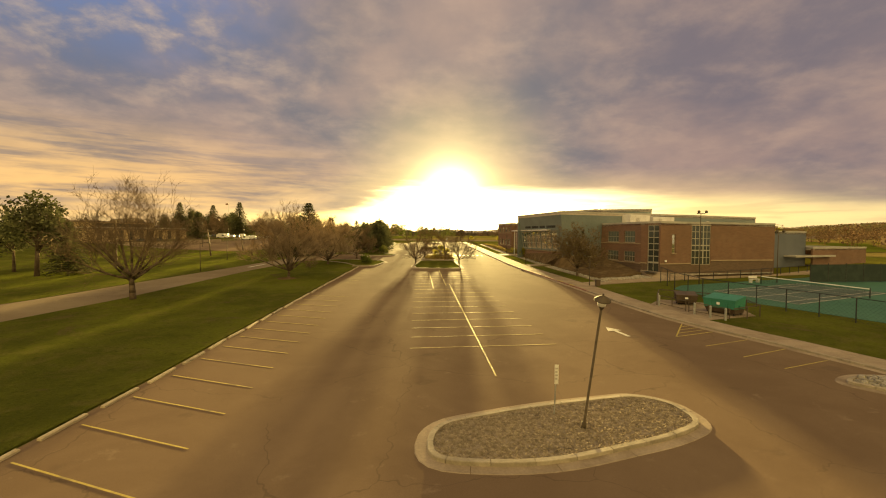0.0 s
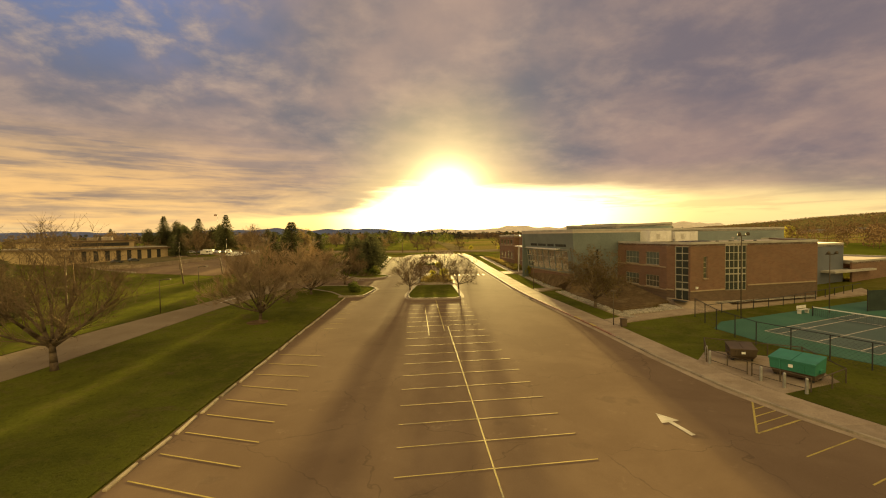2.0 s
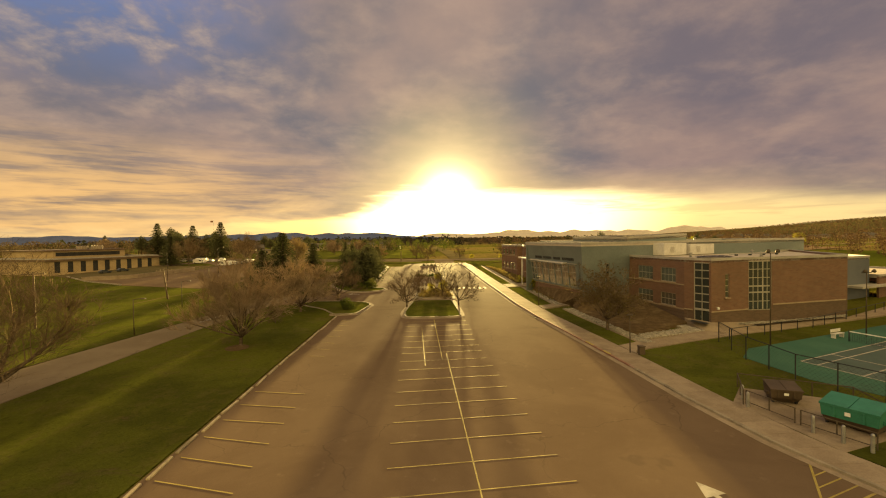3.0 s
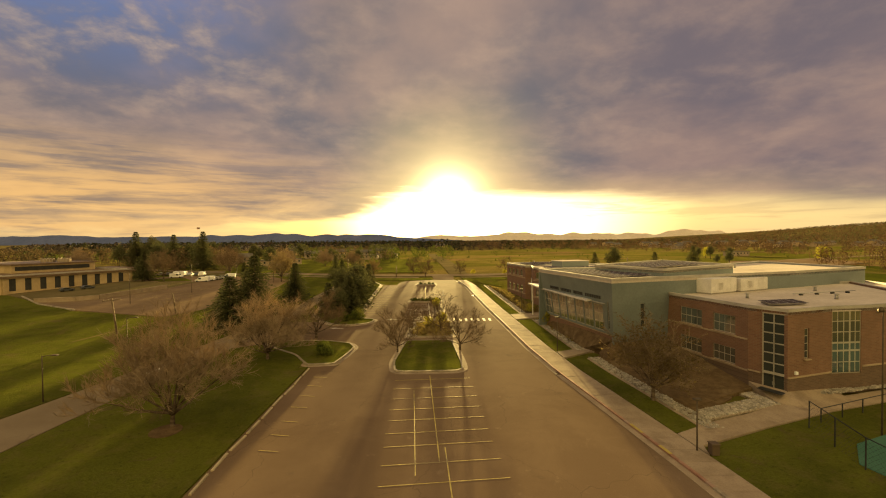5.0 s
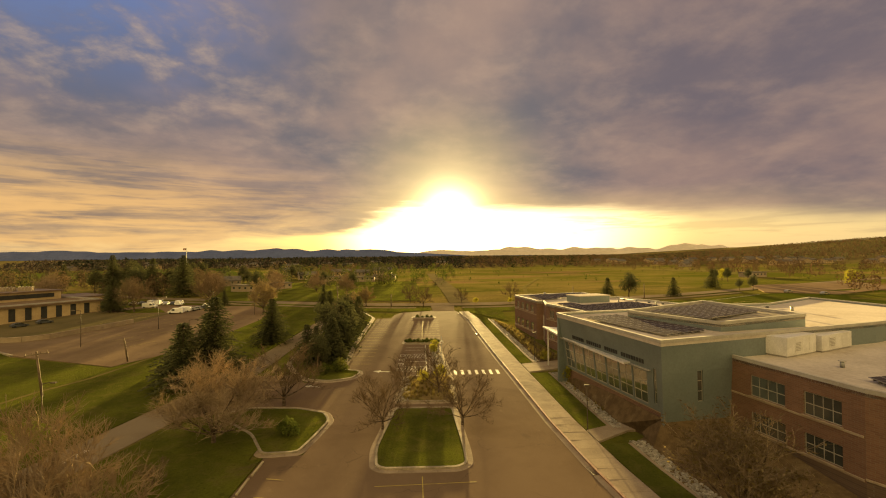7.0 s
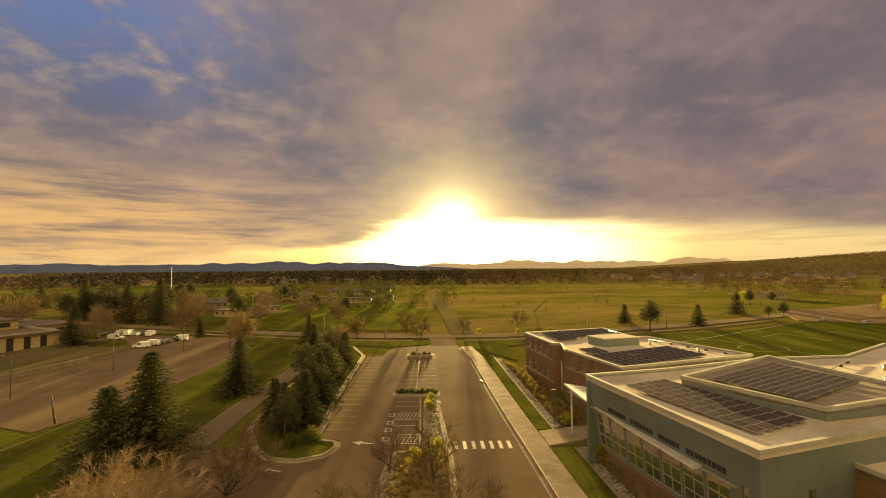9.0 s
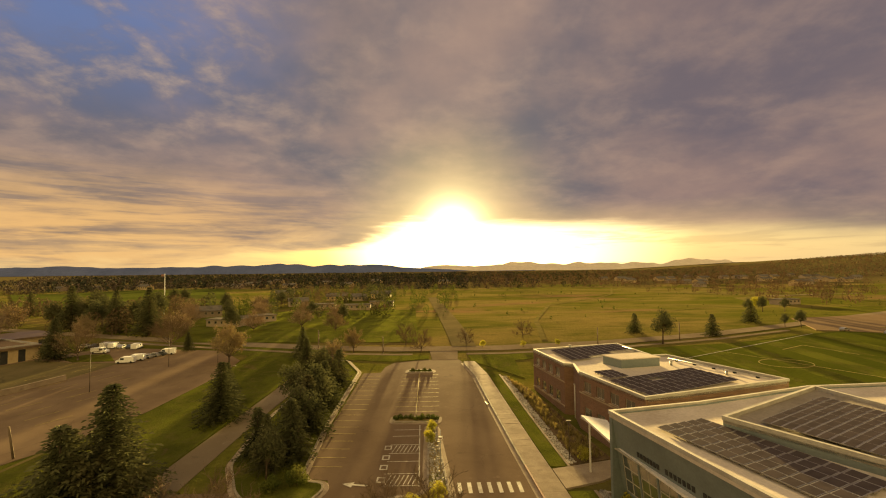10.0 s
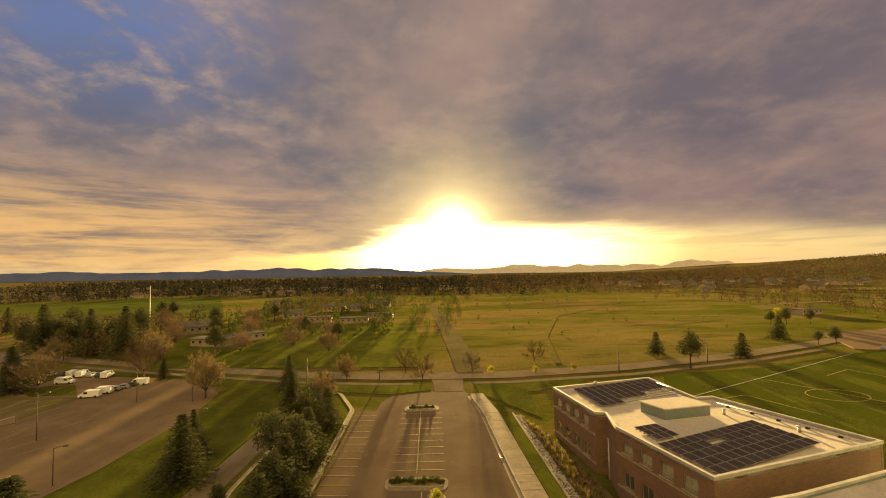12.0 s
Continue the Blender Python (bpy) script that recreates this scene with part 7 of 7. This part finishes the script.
def vehicle(kind, paint, label, group):
    """Body, windows and four wheels; length along x."""
    ob = thing(kind, (0, 0, 0), label, "van" if kind == "van" else "car", group)
    van = kind == "van"
    l, w, h = (5.4, 1.95, 2.1) if van else (4.5, 1.8, 1.45)
    if van:
        prof = [(-l / 2, 0.35), (l / 2 - 0.1, 0.35), (l / 2, 0.6), (l / 2 - 0.05, 1.0), (l / 2 - 0.8, 1.2), (l / 2 - 1.6, h - 0.08), (l / 2 - 1.9, h), (-l / 2 + 0.1, h), (-l / 2, h - 0.15)]
    else:
        prof = [(-l / 2, 0.35), (l / 2, 0.35), (l / 2, 0.7), (l / 2 - 0.15, 0.82), (l / 2 - 1.2, 0.95), (l / 2 - 1.9, h - 0.04), (l / 2 - 2.2, h), (-l / 2 + 1.0, h - 0.03), (-l / 2 + 0.35, 0.98), (-l / 2, 0.9)]
    b = Build()
    b.hexa([(x, -w / 2, z) for x, z in prof], [(x, w / 2, z) for x, z in prof])
    part("body", b.done("body", paint), ob)
    g0 = 1.15 if van else 0.95
    for s in (-1, 1):
        b = Build()
        ys = sorted((s * (w / 2 - 0.02), s * (w / 2 + 0.01)))
        if van:
            b.box(l / 2 - 2.5, l / 2 - 1.45, *ys, g0, h - 0.3)
        else:
            b.box(-l / 2 + 0.8, l / 2 - 1.75, *ys, g0, h - 0.14)
        part("side_window", b.done("side_window", PANE), ob)
    b = Build()
    x0, x1 = (l / 2 - 0.82, l / 2 - 1.55) if van else (l / 2 - 1.22, l / 2 - 1.86)
    b.quad([(x0 + 0.02, -w / 2 + 0.12, g0 + 0.1), (x0 + 0.02, w / 2 - 0.12, g0 + 0.1), (x1 + 0.03, w / 2 - 0.16, h - 0.1), (x1 + 0.03, -w / 2 + 0.16, h - 0.1)])
    part("windscreen", b.done("windscreen", PANE), ob)
    for x in (-l / 2 + 0.85, l / 2 - 0.9):
        for s in (-1, 1):
            b = Build()
            b.tube([(x, s * (w / 2 - 0.2), 0.34), (x, s * (w / 2 + 0.02), 0.34)], [0.34, 0.34], 12)
            wh = part("wheel", b.done("wheel", RUBBER), ob)
    return ob


vans = vehicle("van", CARWHITE, "white panel van parked in the old lot", "parked vans")
cars = vehicle("car", CARSILVER, "silver car parked in the old lot", "parked cars")
dark = vehicle("car", CARDARK, "dark car parked in the old lot", "parked cars")


def park(proto, spots):
    for k, (x, y, turn) in enumerate(spots):
        m = pose(x, y, G(y) + 0.06, 0, 0, turn) @ Matrix.Diagonal((0.60, 0.60, 0.60, 1))
        ob = proto if k == 0 else copy_thing(proto, m)
        ob.matrix_world = m


park(vans, [(-58.6, 140.4, 190), (-58.0, 142.4, 190), (-54.8, 147.4, 190), (-70.3, 149.4, 5), (-73.2, 155.0, 100), (-71.2, 154.9, 100), (-65.2, 153.6, 100)])
park(cars, [(-57.2, 144.0, 190), (-56.4, 145.2, 190), (-69.1, 154.5, 100), (-78.0, 155.4, 10), (113, 157.5, 20), (107, 163, 20)])
park(dark, [(-55.6, 146.3, 190), (-67.0, 154.2, 100), (-76.0, 155.8, 100), (-82, 126.5, 62), (-80, 130.0, 62)])


def wood_pole(at, h, label, arm=True, lean=0):
    ob = thing("utility_pole", (*at, G(at[1]) - 0.1), label, "utility pole", "utility poles", turn=20)
    b = Build()
    t = pose(0, 0, 0, 0, lean, 0)
    b.tube([t @ Vector((0, 0, 0)), t @ Vector((0, 0, h))], [0.14, 0.10], 8)
    part("pole", b.done("pole", WOOD, True), ob)
    if arm:
        b = Build()
        b.bar(t @ Vector((-1.1, 0, h - 0.3)), t @ Vector((1.1, 0, h - 0.3)), 0.11, 0.12)
        part("crossarm", b.done("crossarm", WOOD), ob)
        for x in (-1.0, -0.4, 0.4, 1.0):
            b = Build()
            b.tube([t @ Vector((x, 0, h - 0.25)), t @ Vector((x, 0, h - 0.05))], [0.04, 0.03], 6)
            part("insulator", b.done("insulator", WOOD), ob)
    return ob


wood_pole((-42.6, 86.0), 5.2, "weathered wooden utility pole with crossarm on the slope", True, -6)
wood_pole((-42.2, 99.6), 3.6, "short leaning wooden pole on the slope", False, -8)
wood_pole((-46.8, 66.5), 7.0, "weathered wooden utility pole beside the side road", True)
wood_pole((-20.8, 140.6), 6.0, "weathered wooden utility pole at the street corner", False)
wood_pole((38.2, 148.4), 4.4, "weathered wooden utility pole beside the street", False)
wood_pole((60.0, 155.0), 4.2, "weathered wooden utility pole beside the street", False)
wood_pole((-8.6, 146.2), 3.4, "thin dark pole beside the street sidewalk", False)
for at, h, tn in (((-55.8, 108.5), 6.0, 200), ((-51.5, 122.0), 6.2, 20), ((-39.0, 109.8), 4.0, 20), ((-38.9, 136.9), 5.2, 160), ((-32.3, 62.2), 4.0, 0), ((-36.0, 78.3), 3.8, 0), ((-30.3, 122.2), 3.6, 0), ((-48.2, 137.0), 5.4, 160)):
    slim_lamp(at, h, "tall dark lot lamp post with a single arm", 1.1, tn)
flag = thing("flagpole", (-104.0, 228.0, G(228)), "tall white flagpole with a small flag", "flagpole")
b = Build()
b.tube([(0, 0, 0), (0, 0, 16.0)], [0.22, 0.10], 8)
part("pole", b.done("pole", SIGN, True), flag)
fl = Build()
for k in range(4):
    fl.hexa([(-0.35 * k, 0.12 * math.sin(k), 14.9), (-0.35 * (k + 1), 0.12 * math.sin(k + 1), 14.85), (-0.35 * (k + 1), 0.12 * math.sin(k + 1) + 0.03, 14.85), (-0.35 * k, 0.12 * math.sin(k) + 0.03, 14.9)],
            [(-0.35 * k, 0.12 * math.sin(k), 15.7), (-0.35 * (k + 1), 0.12 * math.sin(k + 1), 15.65), (-0.35 * (k + 1), 0.12 * math.sin(k + 1) + 0.03, 15.65), (-0.35 * k, 0.12 * math.sin(k) + 0.03, 15.7)])
part("flag", fl.done("flag", REDKERB), flag, "small reddish flag")


# ---- houses beyond the street ----
def house(seed, w, d, h, wallmat, label, flat=False):
    ob = thing("house", (0, 0, 0), label, "house", "houses beyond the street")
    b = Build()
    b.box(-w / 2, w / 2, -d / 2, d / 2, -0.5, h)
    if not flat:
        for x in (-w / 2, w / 2):
            b.hexa([(x - 0.05, -d / 2, h), (x + 0.05, -d / 2, h), (x + 0.05, d / 2, h), (x - 0.05, d / 2, h)], [(x - 0.05, -0.05, h + d * 0.25), (x + 0.05, -0.05, h + d * 0.25), (x + 0.05, 0.05, h + d * 0.25), (x - 0.05, 0.05, h + d * 0.25)])
    part("wall", b.done("wall", wallmat), ob)
    b = Build()
    if flat:
        b.box(-w / 2 - 0.4, w / 2 + 0.4, -d / 2 - 0.4, d / 2 + 0.4, h, h + 0.3)
    else:
        for s in (-1, 1):
            b.hexa([(-w / 2 - 0.4, s * (d / 2 + 0.5), h - 0.25), (w / 2 + 0.4, s * (d / 2 + 0.5), h - 0.25), (w / 2 + 0.4, 0, h + d * 0.25), (-w / 2 - 0.4, 0, h + d * 0.25)],
                   [(-w / 2 - 0.4, s * (d / 2 + 0.5), h - 0.05), (w / 2 + 0.4, s * (d / 2 + 0.5), h - 0.05), (w / 2 + 0.4, 0, h + d * 0.25 + 0.2), (-w / 2 - 0.4, 0, h + d * 0.25 + 0.2)])
    part("roof", b.done("roof", SHINGLE), ob)
    n = max(2, int(w / 3))
    for k in range(n):
        x = -w / 2 + w * (k + 0.5) / n
        b = Build()
        b.box(x - 0.6, x + 0.6, -d / 2 - 0.06, -d / 2 + 0.02, h * 0.35, h * 0.8)
        win = part("window", b.done("window", MULLION), ob)
        b = Build()
        b.box(x - 0.5, x + 0.5, -d / 2 - 0.08, -d / 2 - 0.065, h * 0.39, h * 0.76)
        part("pane", b.done("pane", PANE), win)
    return ob


h_a = house(1, 12, 8, 3.0, HOUSE, "small tan house with a grey shingled gable roof")
h_b = house(2, 16, 9, 3.4, TAN, "long tan house with a low shingled roof")
h_c = house(3, 15, 7, 2.5, HOUSE, "long low flat-roofed building with white windows", True)


def settle(proto, spots, up=0.3):
    for k, (x, y, turn) in enumerate(spots):
        f = 0.72 if y < 400 else 0.85
        m = pose(x, y, land(x, y) + up, 0, 0, turn) @ Matrix.Diagonal((f, f, f, 1))
        ob = proto if k == 0 else copy_thing(proto, m)
        ob.matrix_world = m


rnd = random.Random(77)
settle(h_a, [(-80.4, 215.4, 30), (-40, 300, 0), (-62, 262, 20)] + [(rnd.uniform(-420, -150), rnd.uniform(480, 700), rnd.uniform(-25, 0)) for _ in range(9)] + [(rnd.uniform(230, 560), rnd.uniform(410, 680), rnd.uniform(5, 30)) for _ in range(26)])
settle(h_b, [(158, 146, 25), (-52, 300, 8), (-96, 345, 20), (-30, 320, 0)] + [(rnd.uniform(-300, 30), rnd.uniform(480, 700), rnd.uniform(-25, 0)) for _ in range(8)] + [(rnd.uniform(220, 500), rnd.uniform(400, 620), rnd.uniform(5, 30)) for _ in range(14)])
settle(h_c, [(-60.5, 187.5, -12), (-55.0, 195.5, 50), (-30, 238, 5), (-46, 244, 8), (-22, 256, 3), (150, 236, 15)])


# ---- far woods, hill and mountains ----
def woods(name, spots, mat, label, leaves=16, spray=1.0):
    """Many far trees, each a ragged clump of leaf sprays over a short trunk."""
    r = random.Random(len(spots))
    b = Build()
    for x, y, z, h in spots:
        w = h * r.uniform(0.28, 0.42)
        o = Vector((x, y, z))
        b.quad([o + Vector((-0.15, 0, 0)), o + Vector((0.15, 0, 0)), o + Vector((0.1, 0, h * 0.5)), o + Vector((-0.1, 0, h * 0.5))])
        for _ in range(leaves):
            e = r.uniform(0.12, 1.0)
            s = w * math.sqrt(max(0.05, 1 - (2 * e - 1.05) ** 2))
            a = r.uniform(0, 6.283)
            p = o + Vector((math.cos(a) * s * 0.8, math.sin(a) * s * 0.8, h * e))
            u = Vector((r.gauss(0, 1), r.gauss(0, 1), r.gauss(0, 0.5))).normalized() * w * spray * r.uniform(0.28, 0.55)
            v = u.cross(Vector((r.gauss(0, 1), r.gauss(0, 1), r.gauss(0, 1)))).normalized() * w * spray * r.uniform(0.25, 0.5)
            b.quad([p - u, p - v, p + u, p + v])
    return tagged(new(name, b.done(name, mat)), label, "trees", kind="stuff")


def scatter(count, x0, x1, y0, y1, h0, h1, seed, slope=0.0):
    """Spots between two lines that fan out from the viewer, thicker with distance."""
    r = random.Random(seed)
    out_list = []
    for _ in range(count):
        y = y0 + (y1 - y0) * r.random() ** 0.8
        x = r.uniform(x0, x1) * y / y0
        if y < 470 and x < -95 and y > 265 + 0.25 * (-95 - x) * 0.2 and y < 490 + 0.41 * (x + 204):
            continue
        out_list.append((x, y, land(x, y) - 0.2, r.uniform(h0, h1)))
    return out_list


woods("far_woods", scatter(110, -70, 10, 200, 420, 3, 6, 21), LEAF, "scattered budding trees among the houses", 170, 0.32)
woods("far_woods", scatter(1300, -330, 30, 430, 1700, 6, 11, 1), FARPINE, "dark belt of distant conifers", 12)
woods("far_woods", scatter(1700, -380, 80, 440, 2200, 5, 10, 2), FARWOOD, "brown leafless woods in the distance", 12)
woods("far_woods", scatter(900, -300, 140, 420, 2200, 5, 9, 3), FARLEAF, "green budding woods in the distance", 12)
woods("far_woods", scatter(280, -190, -25, 205, 440, 3.5, 6.5, 4), RUST, "scattered leafless trees among the houses", 170, 0.24)
woods("far_woods", scatter(95, -150, -66, 166, 250, 4.5, 7.5, 41), RUST, "leafless brown trees behind the tan school", 190, 0.24)
woods("far_woods", scatter(130, -190, -15, 205, 440, 4, 8, 5), NEEDLE, "scattered dark trees among the houses", 190, 0.36)
woods("far_woods", scatter(4200, -400, 95, 440, 1150, 2.5, 6.5, 31), FARWOOD, "brown leafless woods beyond the playing field", 14, 0.75)
woods("far_woods", scatter(1500, -400, 40, 450, 1150, 3, 7, 32), FARPINE, "dark conifers beyond the playing field", 14, 0.75)
woods("far_woods", scatter(1800, 0, 420, 640, 2200, 4, 8, 6), HILLWOOD, "brown woods beyond the meadow", 12)
woods("far_woods", scatter(900, 60, 420, 660, 2200, 5, 9, 7), FARLEAF, "green woods beyond the meadow", 12)
woods("far_woods", scatter(4300, 45, 330, 440, 1300, 2.5, 5.5, 61), HILLWOOD, "low brown woods in the valley beyond the meadow", 13, 0.75)
woods("far_woods", scatter(900, 45, 330, 440, 1300, 2.5, 5.5, 62), FARLEAF, "budding trees in the valley beyond the meadow", 13, 0.75)
woods("far_woods", scatter(5600, 250, 800, 640, 1700, 4, 8, 8), HILLWOOD, "brown wooded hillside", 12, 0.8)
woods("far_woods", scatter(2200, 250, 800, 640, 1700, 4, 8, 9), NEEDLE, "dark trees on the wooded hillside", 12, 0.8)
woods("far_woods", [(x, y, land(x, y) - 0.2, h) for x, y, h in [(r.uniform(150, 360), r.uniform(225, 400), r.uniform(4, 7.5)) for r in [random.Random(52)] for _ in range(150)]], HILLWOOD, "bare brown trees among the lots beyond the field", 120, 0.3)
woods("far_woods", [(x, y, land(x, y) - 0.2, h) for x, y, h in [(r.uniform(124, 215), r.uniform(105, 190), r.uniform(4, 7)) for r in [random.Random(53)] for _ in range(130)] if x > 0.97 * y - 40], HILLWOOD, "bare brown trees beside the sports field", 150, 0.26)
woods("far_woods", scatter(420, -10, 220, 190, 560, 0.4, 1.6, 10), LEAF, "low bushes scattered over the meadow", 20)


def ridge(name, dist, x0, x1, base, profile, mat, label, n=220, depth=250):
    v, f = [], []
    for k in range(n + 1):
        x = x0 + (x1 - x0) * k / n
        h = profile(x)
        v += [(x, dist, base - 30), (x, dist + depth * 0.4, base + h * 0.55), (x, dist + depth * 0.7, base + h), (x, dist + depth, base - 30)]
    for k in range(n):
        for j in range(3):
            f.append((4 * k + j, 4 * k + 4 + j, 4 * k + 5 + j, 4 * k + 1 + j))
    return tagged(new(name, mesh(name, v, f, mat, False)), label, "mountains", kind="structure")


def rugged(x, s, seed):
    return abs(noise.noise((x / s, seed, 0.3))) + 0.5 * abs(noise.noise((x / s * 2.3, seed + 5, 0.1))) + 0.25 * noise.noise((x / s * 5.1, seed + 9, 0.7))


# ridges whose colours already hold the distance haze
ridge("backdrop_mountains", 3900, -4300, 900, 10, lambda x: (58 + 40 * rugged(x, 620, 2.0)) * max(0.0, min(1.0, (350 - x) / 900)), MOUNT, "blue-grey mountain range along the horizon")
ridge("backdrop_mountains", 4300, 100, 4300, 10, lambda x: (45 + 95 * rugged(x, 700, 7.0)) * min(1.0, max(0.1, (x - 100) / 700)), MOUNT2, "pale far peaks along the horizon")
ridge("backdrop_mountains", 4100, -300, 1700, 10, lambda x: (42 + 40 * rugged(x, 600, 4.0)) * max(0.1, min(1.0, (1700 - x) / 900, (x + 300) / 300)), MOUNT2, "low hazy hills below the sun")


# ---- storm drains and painted kerb marks along the sidewalk ----
def storm_drain(x, y, turn):
    ob = thing("storm_drain", (x, y, G(y) + 0.02), "dark iron storm drain inlet in the kerb gutter", "storm drain", "storm drains", turn=turn)
    b = Build()
    b.hoop([(-0.3, -0.6, 0.02), (0.3, -0.6, 0.02), (0.3, 0.6, 0.02), (-0.3, 0.6, 0.02)], [(-0.24, -0.54, 0.02), (0.24, -0.54, 0.02), (0.24, 0.54, 0.02), (-0.24, 0.54, 0.02)], (0, 0, -0.06))
    part("frame", b.done("frame", BINBROWN), ob)
    # thin near-black plate below the bars paints the pit's darkness
    b = Build()
    b.box(-0.24, 0.24, -0.54, 0.54, -0.05, -0.03)
    part("pit", b.done("pit", DARK), ob)
    for k in range(7):
        b = Build()
        yy = -0.45 + 0.15 * k
        b.box(-0.24, 0.24, yy - 0.025, yy + 0.025, -0.02, 0.012)
        part("bar", b.done("bar", BINBROWN), ob)


storm_drain(13.75, 67.6, 6)
storm_drain(9.85, 114.3, 4)
for ya, yb in ((51.6, 52.7), (54.5, 55.9)):
    xa, xb = along(RKERB, ya) + 0.1, along(RKERB, yb) + 0.1
    stripe("yellow_kerb_mark", (xa, ya), (xb, yb), 0.24, YELLOW, sidewalk, 0.165)

# ---- sign pole in the planted median ----
pole = thing("median_sign", (3.0, 95.2, G(95.2) + 0.1), "thin pole with a small orange and white sign in the median", "sign")
b = Build()
b.tube([(0, 0, 0), (0, 0, 3.9)], [0.045, 0.035], 8)
part("post", b.done("post", GALV, True), pole)
b = Build()
b.box(-0.20, 0.20, -0.06, -0.035, 3.0, 3.3)
part("sign_plate", b.done("sign_plate", SIGN), pole, "small white plate")
b = Build()
b.box(-0.16, 0.16, -0.072, -0.062, 3.05, 3.15)
part("sign_band", b.done("sign_band", REDKERB), pole, "orange-red band")

# ---- dark screen behind the courts ----
screen = thing("court_windscreen", (48.4, 55.6, G(55.6) + 0.13), "dark fabric windscreen hung on the court fence", "windscreen")
inv = screen.matrix_world.inverted()
for k in range(6):
    xa, xb = 48.4 + 2.6 * k, 48.4 + 2.6 * (k + 1)
    ya, yb = 55.6 + 0.28 * k, 55.6 + 0.28 * (k + 1)
    b = Build()
    b.tube([(xa, ya, G(ya) + 0.1), (xa, ya, G(ya) + 2.6)], [0.05, 0.05], 6)
    part("post", b.done("post", BLACK), screen, "", inv)
    b = Build()
    b.hexa([(xa, ya - 0.02, G(ya) + 0.2), (xb, yb - 0.02, G(yb) + 0.2), (xb, yb + 0.02, G(yb) + 0.2), (xa, ya + 0.02, G(ya) + 0.2)], [(xa, ya - 0.02, G(ya) + 2.45), (xb, yb - 0.02, G(yb) + 2.45), (xb, yb + 0.02, G(yb) + 2.45), (xa, ya + 0.02, G(ya) + 2.45)])
    part("panel", b.done("panel", SCREEN), screen, "", inv)
